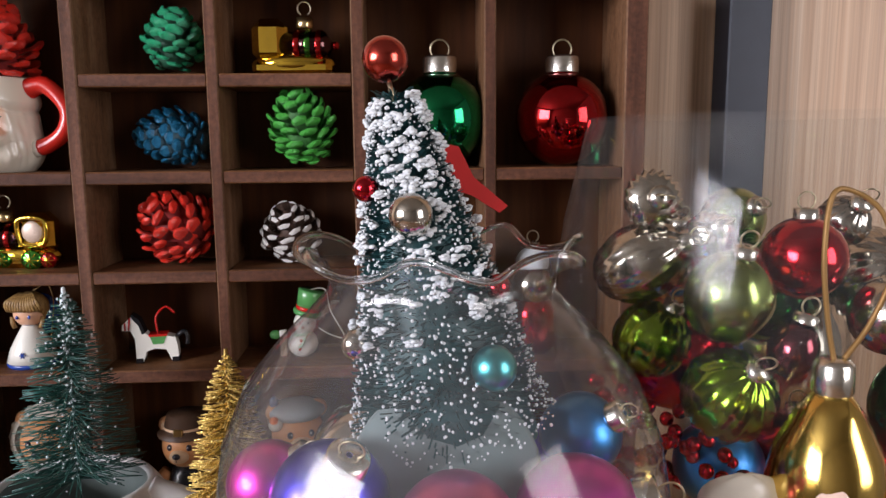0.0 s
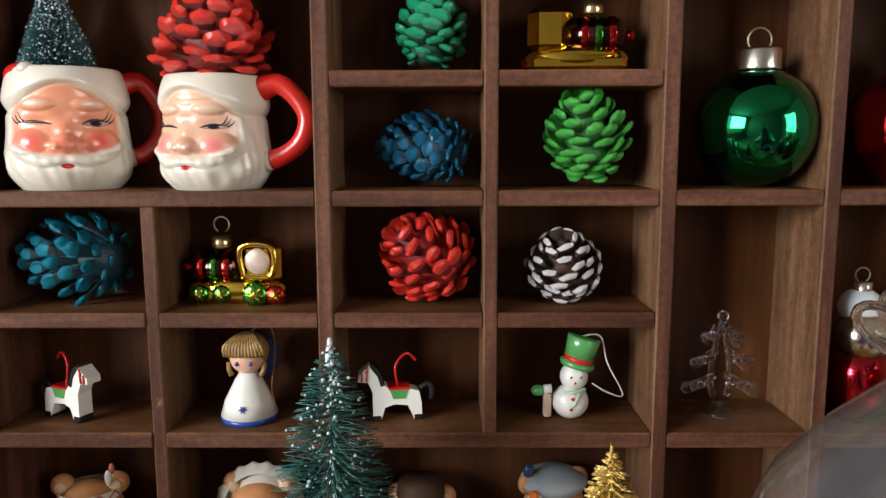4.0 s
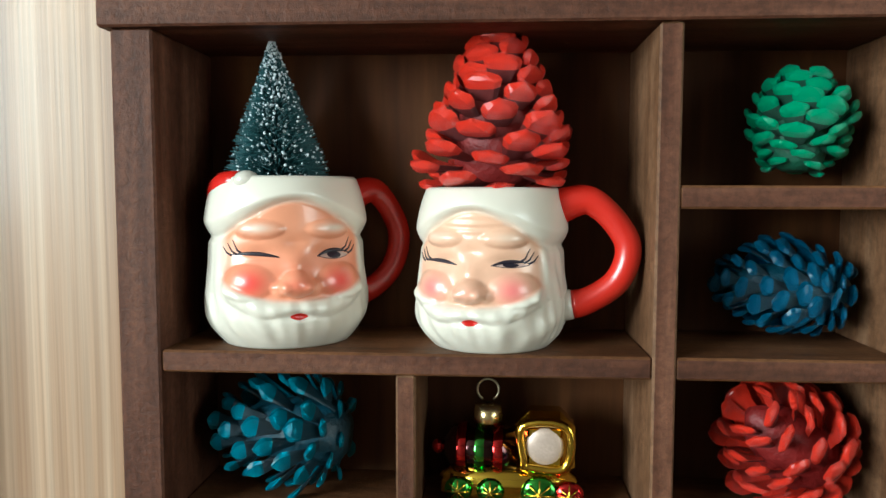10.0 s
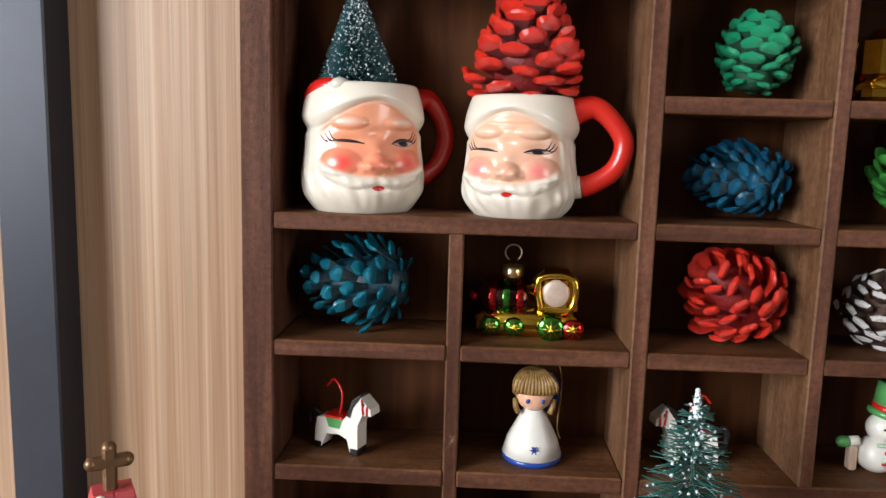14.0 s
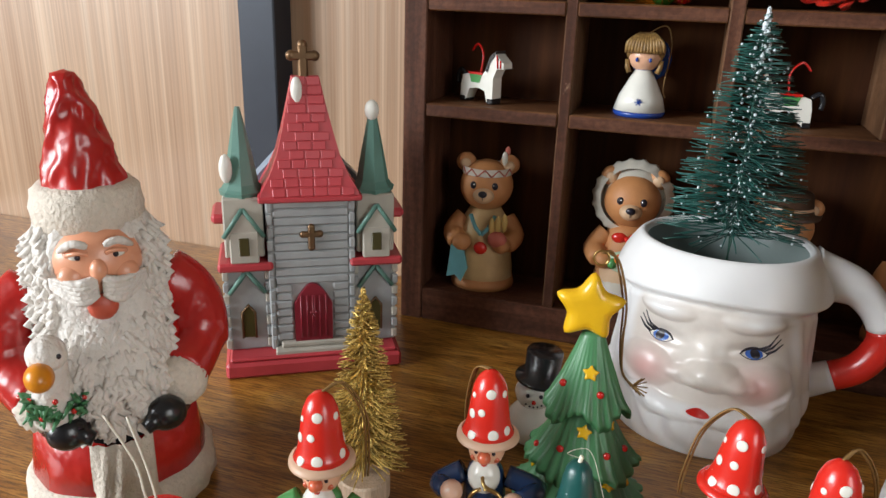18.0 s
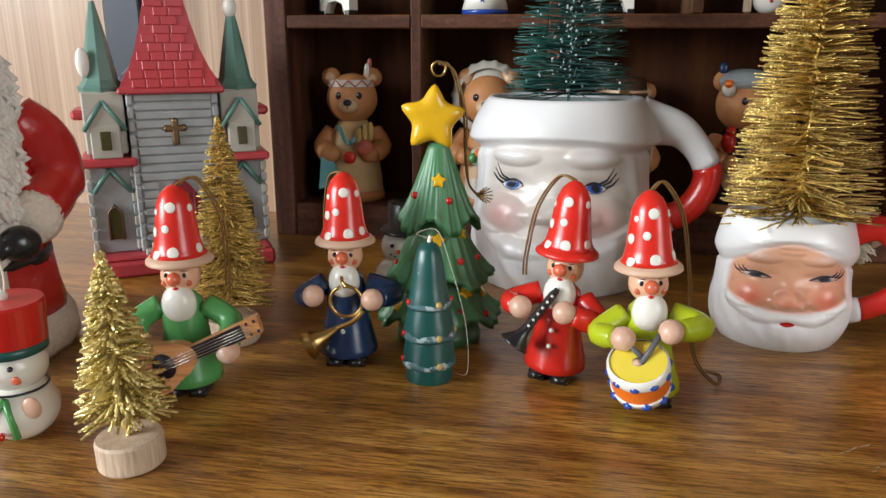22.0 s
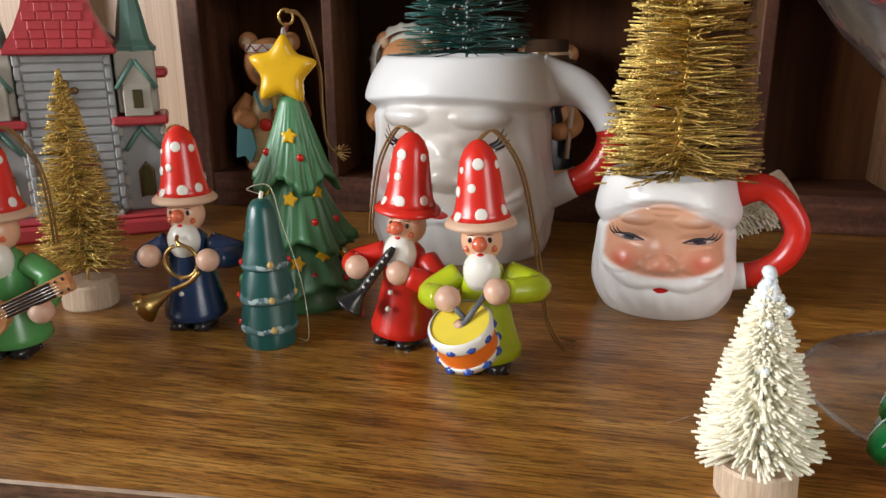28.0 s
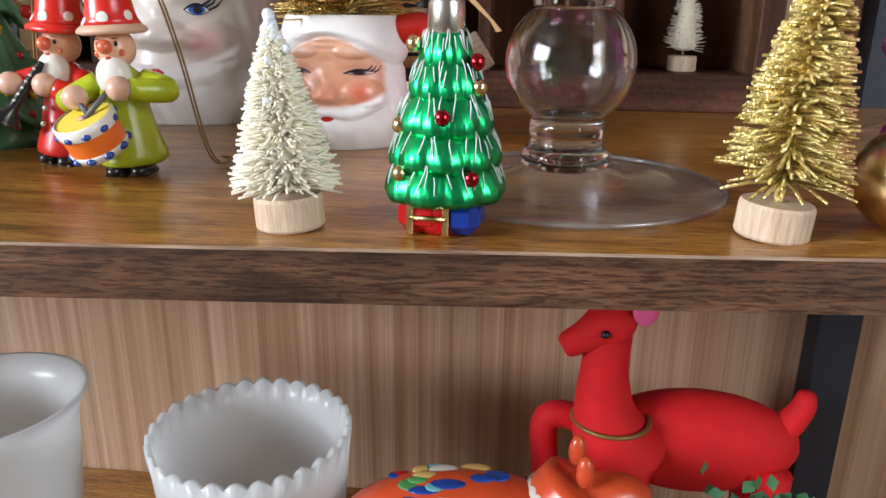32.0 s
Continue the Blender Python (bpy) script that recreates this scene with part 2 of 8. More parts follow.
LIME_COAT = paint("lime_enamel", (0.4, 0.48, 0.012), 0.2, 0, 0.5, wear=(0.6, 0.52, 0.4), wear_at=0.76)
LEMON = paint("lemon_enamel", (0.75, 0.6, 0.06), 0.3, 0, 0.3)
YELLOW = paint("yellow_enamel", (0.72, 0.42, 0.01), 0.25, 0, 0.4)
BLUE = paint("blue_enamel", (0.02, 0.06, 0.3), 0.25, 0, 0.4)
BRASS = paint("aged_brass", (0.5, 0.33, 0.12), 0.3, 1.0, 0, 0.2)
STRING_GOLD = paint("gold_cord", (0.27, 0.15, 0.045), 0.5, 0.4, 0, 0.3)
STRING_WHITE = paint("white_cord", (0.68, 0.62, 0.52), 0.7)
GUITAR_WOOD = wood("reddish_wood", (0.4, 0.16, 0.055), (0.56, 0.25, 0.095), (0.64, 0.32, 0.14), 0, 4.0, 0.3, 0.4)
PALE_WOOD = wood("pale_birch", (0.5, 0.36, 0.24), (0.6, 0.45, 0.32), (0.68, 0.53, 0.4), 2, 3.0, 0.6)
SILVER = paint("silver_cap", (0.7, 0.68, 0.62), 0.25, 1.0, 0, 0.15)
GOLD_CAP = paint("gold_cap", (0.75, 0.58, 0.28), 0.25, 1.0, 0, 0.15)
WIRE = paint("twisted_wire", (0.45, 0.38, 0.25), 0.35, 1.0)
GREEN_WIRE = paint("green_twisted_wire", (0.05, 0.12, 0.09), 0.35, 0.5)
GLASS = thin_glass("clear_glass")
BOWL_GLASS = thin_glass("dusty_clear_glass", (0.94, 0.95, 0.96), 0.04, 3.0, 1.8)
FOOT_GLASS = thin_glass("filmy_clear_glass", (0.9, 0.91, 0.92), 0.08, 6.0, 2.0)
CRYSTAL = glass("moulded_clear_glass", (0.96, 0.97, 0.98), 0.03, 1.5)
GOLD_TINSEL = glitter("gold_tinsel", (0.38, 0.22, 0.03), (0.95, 0.7, 0.22))
YELLOW_TINSEL = glitter("pale_gold_tinsel", (0.62, 0.42, 0.06), (1.0, 0.84, 0.36))
PINE_TINSEL = paint("dark_green_bristle", (0.03, 0.12, 0.1), 0.3, 0.1, 0.4, 0.3)
DEEP_TINSEL = paint("deep_green_sisal", (0.015, 0.075, 0.082), 0.5, 0, 0, 0.3)
SAGE_TINSEL = paint("sage_green_sisal", (0.46, 0.62, 0.46), 0.7, 0, 0, 0.25)
CREAM_TINSEL = paint("cream_sisal", (0.86, 0.8, 0.64), 0.75, 0, 0, 0.2)
FROST = paint("frost_flecks", (0.7, 0.76, 0.8), 0.4, 0, 0, 0.1)
WORN_EDGE = wood("worn_pale_edge", (0.16, 0.1, 0.06), (0.32, 0.22, 0.15), (0.45, 0.34, 0.25), 0, 3.0, 0.5)

# ---- building helpers ----


class Form:
    """Collects faces of one mesh, with a material for each."""

    def __init__(self):
        self.v, self.f, self.m, self.s, self.mats = [], [], [], [], []

    def slot(self, material):
        if material not in self.mats:
            self.mats.append(material)
        return self.mats.index(material)

    def add(self, verts, faces, material, at=None, smooth=True):
        o, k = len(self.v), self.slot(material)
        self.v += [tuple(at @ Vector(p)) for p in verts] if at is not None else [tuple(p) for p in verts]
        for f in faces:
            self.f.append([o + i for i in f])
            self.m.append(k)
            self.s.append(smooth)

    def lathe(self, prof, material, at=None, seg=24, cap=True, squash=1.0, wave=None, smooth=True):
        verts, faces, n = [], [], len(prof)
        for i, (r, z) in enumerate(prof):
            for j in range(seg):
                a = 2 * math.pi * j / seg
                k = wave(a, i / max(1, n - 1)) if wave else 1.0
                verts.append((r * k * math.cos(a), r * k * math.sin(a) * squash, z))
        for i in range(n - 1):
            for j in range(seg):
                k = (j + 1) % seg
                faces.append((i * seg + j, i * seg + k, (i + 1) * seg + k, (i + 1) * seg + j))
        if cap:
            faces.append(tuple(reversed(range(seg))))
            faces.append(tuple((n - 1) * seg + j for j in range(seg)))
        self.add(verts, faces, material, at, smooth)

    def ball(self, c, r, material, seg=16, rings=10, at=None, wave=None):
        r = (r, r, r) if isinstance(r, (int, float)) else r
        verts, faces = [(c[0], c[1], c[2] - r[2])], []
        for i in range(1, rings):
            b = math.pi * i / rings
            for j in range(seg):
                a = 2 * math.pi * j / seg
                k = wave(a, b) if wave else 1.0
                verts.append((c[0] + r[0] * k * math.sin(b) * math.cos(a), c[1] + r[1] * k * math.sin(b) * math.sin(a), c[2] - r[2] * k * math.cos(b)))
        verts.append((c[0], c[1], c[2] + r[2]))
        top = len(verts) - 1
        for j in range(seg):
            k = (j + 1) % seg
            faces.append((0, 1 + k, 1 + j))
            faces.append((top, 1 + (rings - 2) * seg + j, 1 + (rings - 2) * seg + k))
            for i in range(rings - 2):
                faces.append((1 + i * seg + j, 1 + i * seg + k, 1 + (i + 1) * seg + k, 1 + (i + 1) * seg + j))
        self.add(verts, faces, material, at)

    def box(self, lo, hi, material, b=0.0008, at=None):
        """A box with chamfered edges, from corner to corner."""
        b = min(b, *(0.4 * (hi[i] - lo[i]) for i in range(3)))
        verts, ids = [], {}
        for x in (0, 1):
            for y in (0, 1):
                for z in (0, 1):
                    for ax in range(3):
                        p = [(lo, hi)[s][i] + (0 if i == ax else (b if s == 0 else -b)) for i, s in enumerate((x, y, z))]
                        ids[x, y, z, ax] = len(verts)
                        verts.append(p)
        faces = []
        for ax in range(3):
            u, w = [i for i in range(3) if i != ax]
            for s in (0, 1):
                q = []
                for a, c in ((0, 0), (1, 0), (1, 1), (0, 1)):
                    k = [0, 0, 0]
                    k[ax], k[u], k[w] = s, a, c
                    q.append(ids[(*k, ax)])
                faces.append(q)
            for a in (0, 1):
                for c in (0, 1):
                    k0, k1 = [0, 0, 0], [0, 0, 0]
                    k0[u] = k1[u] = a
                    k0[w] = k1[w] = c
                    k1[ax] = 1
                    faces.append([ids[(*k0, u)], ids[(*k1, u)], ids[(*k1, w)], ids[(*k0, w)]])
        for x in (0, 1):
            for y in (0, 1):
                for z in (0, 1):
                    faces.append([ids[x, y, z, i] for i in range(3)])
        self.add(verts, faces, material, at, False)

    def tube(self, pts, r, material, seg=8, at=None, closed=False):
        """A round bar along points; r is one radius or one for each point."""
        pts = [Vector(p) for p in pts]
        rs = [r] * len(pts) if isinstance(r, (int, float)) else r
        verts, faces, n = [], [], len(pts)
        side = None
        for i, p in enumerate(pts):
            d = (pts[(i + 1) % n if closed else min(i + 1, n - 1)] - pts[(i - 1) if closed or i else 0]).normalized()
            if side is None:
                side = d.orthogonal().normalized()
            side = (side - d * side.dot(d)).normalized()
            up = d.cross(side)
            for j in range(seg):
                a = 2 * math.pi * j / seg
                verts.append(p + (side * math.cos(a) + up * math.sin(a)) * rs[i])
        for i in range(n if closed else n - 1):
            for j in range(seg):
                k, i2 = (j + 1) % seg, (i + 1) % n
                faces.append((i * seg + j, i * seg + k, i2 * seg + k, i2 * seg + j))
        if not closed:
            faces.append(tuple(reversed(range(seg))))
            faces.append(tuple((n - 1) * seg + j for j in range(seg)))
        self.add(verts, faces, material, at)

    def slab(self, outline, t, material, at=None):
        """A flat shape in x and z with thickness t along y."""
        n = len(outline)
        verts = [(x, -t / 2, z) for x, z in outline] + [(x, t / 2, z) for x, z in outline]
        faces = [tuple(range(n)), tuple(reversed(range(n, 2 * n)))]
        faces += [(i, (i + 1) % n + 0, (i + 1) % n + n, i + n)[::-1] for i in range(n)]
        self.add(verts, faces, material, at, False)

    def mesh(self, name):
        me = bpy.data.meshes.new(name)
        me.from_pydata(self.v, [], self.f)
        for m in self.mats:
            me.materials.append(m)
        me.polygons.foreach_set("material_index", self.m)
        me.polygons.foreach_set("use_smooth", self.s)
        bm = bmesh.new()
        bm.from_mesh(me)
        bmesh.ops.recalc_face_normals(bm, faces=bm.faces)
        bm.to_mesh(me)
        bm.free()
        me.update()
        return me


def part(name, form, parent, label="", at=None):
    ob = new(name, form.mesh(name) if isinstance(form, Form) else form)
    ob.parent = parent
    if isinstance(form, Form) and any(m in form.mats for m in (GLASS, BOWL_GLASS, CRYSTAL)):
        ob.visible_shadow = False
    if at is not None:
        ob.matrix_basis = at
    return tagged(ob, label)


def thing(name, label, category, at, form=None, group="", kind=""):
    ob = new(name, form.mesh(name) if form else None)
    ob.matrix_basis = at
    return tagged(ob, label, category, group, kind)


def arc(c, r, a0, a1, n, plane="xz", squash=1.0):
    out = []
    for i in range(n + 1):
        a = radians(a0 + (a1 - a0) * i / n)
        u, w = r * math.cos(a), r * math.sin(a) * squash
        out.append({"xz": (c[0] + u, c[1], c[2] + w), "xy": (c[0] + u, c[1] + w, c[2]), "yz": (c[0], c[1] + u, c[2] + w)}[plane])
    return out


def smooth_line(pts, n=6):
    """Points along a curve through the given ones."""
    pts = [Vector(p) for p in pts]
    out = []
    for i in range(len(pts) - 1):
        p0, p1, p2, p3 = pts[max(i - 1, 0)], pts[i], pts[i + 1], pts[min(i + 2, len(pts) - 1)]
        for k in range(n):
            t = k / n
            out.append(0.5 * ((2 * p1) + (p2 - p0) * t + (2 * p0 - 5 * p1 + 4 * p2 - p3) * t * t + (3 * p1 - p0 - 3 * p2 + p3) * t ** 3))
    return out + [pts[-1]]


def setting(name, label, lo, hi, material, b=0.0012):
    f = Form()
    c = [(lo[i] + hi[i]) / 2 for i in range(3)]
    f.box([lo[i] - c[i] for i in range(3)], [hi[i] - c[i] for i in range(3)], material, b)
    return thing(name, label, name.split("_")[0], pose(*c), f, kind="structure")


# ---- the room and the cabinet ----
FLOOR_Z, WALL_Y = -1.0, 0.60
# Unseen floor, ceiling and plaster walls, added to bounce the window light.
setting("floor", "unseen brown wooden room floor", (-2.7, -2.6, FLOOR_Z - 0.05), (1.7, 0.7, FLOOR_Z), ROOM_FLOOR)
setting("ceiling", "unseen plain plaster ceiling", (-2.7, -2.6, 1.6), (1.7, 0.7, 1.65), ROOM)
# The opening in this unseen wall is cut to house the right lamp.
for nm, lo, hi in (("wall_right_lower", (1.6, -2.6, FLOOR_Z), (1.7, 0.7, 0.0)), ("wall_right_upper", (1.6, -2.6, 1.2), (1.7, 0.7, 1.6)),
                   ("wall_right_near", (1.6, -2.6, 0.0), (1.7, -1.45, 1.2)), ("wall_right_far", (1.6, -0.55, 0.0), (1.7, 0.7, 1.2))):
    setting(nm, "unseen plain plaster wall cut open for the right lamp", lo, hi, ROOM)
setting("wall_front", "unseen plain plaster wall", (-2.6, -2.6, FLOOR_Z), (1.6, -2.5, 1.6), ROOM)
for nm, lo, hi in (("wall_left_lower", (-2.7, -2.6, FLOOR_Z), (-2.6, 0.7, -0.2)), ("wall_left_upper", (-2.7, -2.6, 1.45), (-2.6, 0.7, 1.6)),
                   ("wall_left_near", (-2.7, -2.6, -0.2), (-2.6, -2.2, 1.45)), ("wall_left_far", (-2.7, -0.3, -0.2), (-2.6, 0.7, 1.45))):
    setting(nm, "unseen plain plaster wall beside the left window", lo, hi, ROOM)
setting("wall_back", "pale oak panelling with fine upright grain", (-2.6, WALL_Y, FLOOR_Z), (1.6, WALL_Y + 0.1, 1.6), OAK)
for nm, x0, x1, y0 in (("post_left", -0.566, -0.532, 0.57), ("post_right", 0.303, 0.337, 0.57)):
    setting(nm, "slim dark blue-grey metal upright before the oak panel", (x0, y0, FLOOR_Z), (x1, WALL_Y - 0.001, 1.3), NAVY)

# table top: a board whose front edge runs at a slight angle to the shelf
f = Form()
L = [(-0.95, -0.95 * 0.075 + 0.1835), (0.9, 0.9 * 0.075 + 0.1835), (0.9, 0.599), (-0.95, 0.599)]
f.add([(x, y, -0.0008) for x, y in L] + [(x, y, 0) for x, y in [(L[0][0] + 0.001, L[0][1] + 0.001), (L[1][0] - 0.001, L[1][1] + 0.001), (L[2][0] - 0.001, L[2][1] - 0.001), (L[3][0] + 0.001, L[3][1] - 0.001)]] + [(x, y, -0.0185) for x, y in L],
      [(4, 5, 6, 7), (11, 10, 9, 8), (1, 2, 6, 5), (2, 3, 7, 6), (3, 0, 4, 7)], TABLE, None, False)
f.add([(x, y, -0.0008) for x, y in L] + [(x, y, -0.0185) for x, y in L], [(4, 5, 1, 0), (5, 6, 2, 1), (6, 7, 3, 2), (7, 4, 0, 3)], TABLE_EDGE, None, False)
f.add([(L[0][0], L[0][1], -0.0008), (L[1][0], L[1][1], -0.0008), (L[1][0] - 0.001, L[1][1] + 0.001, 0), (L[0][0] + 0.001, L[0][1] + 0.001, 0)], [(0, 1, 2, 3)], WORN_EDGE, None, False)
thing("tabletop", "polished dark brown wood-grain shelf board with scratches", "shelf board", pose(0, 0, 0), f, kind="structure")
setting("lower_shelf", "brown wooden lower shelf board", (-0.95, 0.16, -0.42), (0.9, 0.599, -0.40), TABLE)

# ---- the printer's-tray shelf ----
SY, SB = 0.52, 0.586
shelf = thing("display_shelf", "dark stained wooden wall shelf with small square compartments", "shelf", pose(-0.093, SY, 0))
SX = -0.093


def shelf_part(name, lo, hi, material, b=0.0009, edge=None):
    f = Form()
    f.box((lo[0] - SX, lo[1] - SY, lo[2]), (hi[0] - SX, hi[1] - SY, hi[2]), material, b)
    if edge:
        f.m[6] = f.slot(edge)
    part(name, f, shelf)


FOOT_Z = 0.0265
XL, X1, X2, X3, X4, X5, XR = (-0.398, -0.381), (-0.285, -0.277), (-0.184, -0.175), (-0.088, -0.080), (0.012, 0.021), (0.105, 0.1135), (0.206, 0.222)
Z4, Z3, Z2, ZH, ZT = (0.1615, 0.171), (0.235, 0.244), (0.306, 0.315), (0.373, 0.382), (0.4435, 0.464)
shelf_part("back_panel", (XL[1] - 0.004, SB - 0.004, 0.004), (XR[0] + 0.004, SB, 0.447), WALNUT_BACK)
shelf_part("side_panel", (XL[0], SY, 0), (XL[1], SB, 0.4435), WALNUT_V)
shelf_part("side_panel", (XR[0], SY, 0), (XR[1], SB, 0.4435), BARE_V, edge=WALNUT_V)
shelf_part("top_board", (XL[0] - 0.004, SY - 0.003, ZT[0]), (XR[1] + 0.004, SB, ZT[1]), WALNUT)
shelf_part("bottom_board", (XL[1], SY + 0.001, 0), (XR[0], SB - 0.004, FOOT_Z), WALNUT)
for x, lo, hi in ((X2, FOOT_Z, ZT[0]), (X3, Z4[1], ZT[0]), (X4, FOOT_Z, ZT[0]), (X5, FOOT_Z, ZT[0]), (X1, FOOT_Z, Z2[0])):
    shelf_part("divider", (x[0], SY + (0 if x is not X1 else 0.002), lo), (x[1], SB - 0.004, hi), BARE_V, edge=WALNUT_V)
for z, spans in ((Z2, ((XL[1], X2[0]), (X2[1], X3[0]), (X3[1], X4[0]), (X4[1], X5[0]), (X5[1], XR[0]))),
                 (ZH, ((X2[1], X3[0]), (X3[1], X4[0]))),
                 (Z3, ((XL[1], X1[0]), (X1[1], X2[0]), (X2[1], X3[0]), (X3[1], X4[0]))),
                 (Z4, ((XL[1], X1[0]), (X1[1], X2[0]), (X2[1], X4[0]), (X4[1], X5[0]), (X5[1], XR[0])))):
    for x0, x1 in spans:
        shelf_part("shelf_board", (x0, SY + 0.001, z[0]), (x1, SB - 0.004, z[1]), BARE, edge=WALNUT)

# ---- kinds of things ----


def scale_mesh(name, face, under, tip_only=False):
    """One woody cone scale: narrow root, thick rounded lip; x points outwards, unit length."""
    f = Form()
    rows = [(0.0, 0.08, 0.0, 0.05), (0.45, 0.15, -0.015, 0.055), (0.76, 0.235, 0.0, 0.075), (0.9, 0.265, 0.045, 0.115), (0.98, 0.22, 0.08, 0.135), (1.05, 0.13, 0.075, 0.09), (1.1, 0.03, 0.06, 0.03)]
    v = []
    for x, w, z, t in rows:
        v += [(x, -w, z - 0.02), (x, -w * 0.5, z + 0.006), (x, 0, z + 0.028), (x, w * 0.5, z + 0.006), (x, w, z - 0.02), (x, w * 0.72, z - t), (x, 0, z - t - 0.015), (x, -w * 0.72, z - t)]
    top, low, n = [], [], len(rows)
    for i in range(n - 1):
        a, b = i * 8, (i + 1) * 8
        for j in range(8):
            k = (j + 1) % 8
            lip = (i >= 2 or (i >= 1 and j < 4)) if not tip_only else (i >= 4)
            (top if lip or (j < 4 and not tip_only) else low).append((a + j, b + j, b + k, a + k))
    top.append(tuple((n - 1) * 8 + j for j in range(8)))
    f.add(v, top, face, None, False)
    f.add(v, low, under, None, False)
    return f.mesh(name)


def pinecone(label, at, length, radius, count, face, under, tilt0=-10, tilt1=45, fat=1.0, seed=1, tip_only=False, low=-42, taper=False):
    """A cone along z from its base; the scales open from tilt0 at the base to tilt1 at the tip."""
    rnd = random.Random(seed)
    cone = thing("pine_cone", label, "pine cone", at, group="painted pine cones")
    f = Form()
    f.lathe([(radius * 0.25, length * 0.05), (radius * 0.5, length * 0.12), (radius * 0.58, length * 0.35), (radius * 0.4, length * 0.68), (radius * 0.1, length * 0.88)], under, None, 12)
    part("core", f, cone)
    me = scale_mesh("scale", face, under, tip_only)
    for i in range(count):
        t = (i + 0.5) / count
        ang = i * 137.508 + rnd.uniform(-7, 7)
        env = math.sin(math.pi * (0.13 + 0.8 * t)) ** 0.75
        if taper:
            env = min(1.0, 0.88 + 0.5 * t) * (1 - 0.76 * max(0.0, (t - 0.25) / 0.75) ** 1.25)
        k = min(1.0, t / 0.34)
        tilt = low + (tilt0 - low) * k + (tilt1 - tilt0) * max(0.0, t - 0.34) / 0.66 + rnd.uniform(-9, 9)
        tip_r, tip_z = radius * env * rnd.uniform(0.86, 1.1), length * (0.03 + 0.95 * t)
        s = max(0.5 * radius, tip_r * 0.85)
        c_, n_ = math.cos(radians(tilt)), math.sin(radians(tilt))
        w = fat * 1.22 * radius * (0.9 - 0.2 * t) * (0.75 + 0.25 * k)
        m = pose(0, 0, 0, 0, 0, ang) @ pose(tip_r - s * c_, 0, tip_z - s * n_, 0, -tilt, 0) @ pose(0, 0, 0, rnd.uniform(-14, 14)) @ Matrix.Diagonal((s, w * rnd.uniform(0.85, 1.1), w * 0.9, 1))
        part("scale", me, cone, at=m)
    return cone


def cone_paint(name, color, rough, coat, wear=None, metal=0.0):
    return paint(name, color, rough, metal, coat, 0.22, grain=420.0, blot=140.0, relief=0.8, dist=0.0009, wear=wear, wear_at=0.74)


def brush_tree(label, at, h, r, bristle, wire, count, thick=0.0005, base=None, droop=0.15, flecks=None, fleck_n=0, start=0.1, seed=3, tip=None, power=0.9, twist=9, group="", name="bottle_brush_tree", wild=1.0, near=0.3):
    """A twisted-wire brush tree; base is (radius, height, material) of a round wooden foot."""
    rnd = random.Random(seed)
    tree = thing(name, label, "ornament tree", at, group=group)
    z0 = 0.0
    if base:
        f = Form()
        br, bh, bm_ = base
        f.lathe([(br * 0.95, 0), (br, bh * 0.08), (br, bh * 0.9), (br * 0.95, bh)], bm_, None, 28, smooth=False)
        part("base", f, tree, "round sawn wooden foot")
        z0 = bh
    f = Form()
    n = 40
    for k in (0, math.pi):
        f.tube([(thick * 1.3 * math.cos(i * 0.9 + k), thick * 1.3 * math.sin(i * 0.9 + k), z0 * 0.7 + (h - z0 * 0.7) * i / n) for i in range(n + 1)], thick * 1.2, wire, 5)
    part("stem", f, tree)
    f, spots = Form(), []
    V, F = [], []
    body = h - z0
    for i in range(count):
        t = (i + rnd.random()) / count
        z = z0 + body * (start + (0.985 - start) * t)
        ang = (t * twist * 360 + rnd.choice((0, 180)) + rnd.gauss(0, 26)) if twist else rnd.uniform(0, 360)
        ln = r * max(0.06, (1 - t) ** power) * (1 + wild * rnd.uniform(-0.18, 0.08))
        up = rnd.gauss(0.12 * wild, 0.16 * wild)
        d = Vector((math.cos(radians(ang)), math.sin(radians(ang)), up)).normalized()
        p0, p1 = Vector((0, 0, z)), Vector((0, 0, z)) + d * ln * 0.6
        p2 = p1 + (d + Vector((0, 0, -droop + rnd.gauss(0, 0.1 * wild)))).normalized() * ln * 0.4
        side = d.cross(Vector((0, 0, 1))).normalized() * thick
        lift = Vector((0, 0, thick))
        o = len(V)
        for p, k in ((p0, 1.0), (p1, 1.0), (p2, 0.7)):
            V += [p + side * k, p - side * k * 0.5 + lift * k * 0.87, p - side * k * 0.5 - lift * k * 0.87]
        for a in (0, 3):
            for j in range(3):
                k = (j + 1) % 3
                F.append((o + a + j, o + a + k, o + a + 3 + k, o + a + 3 + j))
        F.append((o + 6, o + 7, o + 8))
        spots.append((p2, ln))
    if bristle in (CREAM_TINSEL, SAGE_TINSEL):
        f.lathe([(r * 0.3, z0 + body * 0.06), (r * 0.55, z0 + body * 0.1), (r * 0.3, z0 + body * 0.6), (r * 0.03, h)], bristle, None, 24, wave=lambda a, t: 1 + 0.1 * math.sin(9 * a + 60 * t))
    f.add(V, F, bristle)
    tagged(part("bristles", f, tree), kind="stuff")
    if flecks:
        f = Form()
        for p, ln in rnd.sample(spots, min(fleck_n, len(spots))):
            q = Vector((0, 0, p.z)).lerp(p, rnd.uniform(near, 1.0) if near > 0 else rnd.uniform(0.02, 1.0) ** 2.2)
            f.ball(q, thick * rnd.uniform(1.2, 2.4), flecks, 5, 4)
        if tip:
            for i in range(int(tip)):
                a, t = rnd.uniform(0, 6.28), rnd.random()
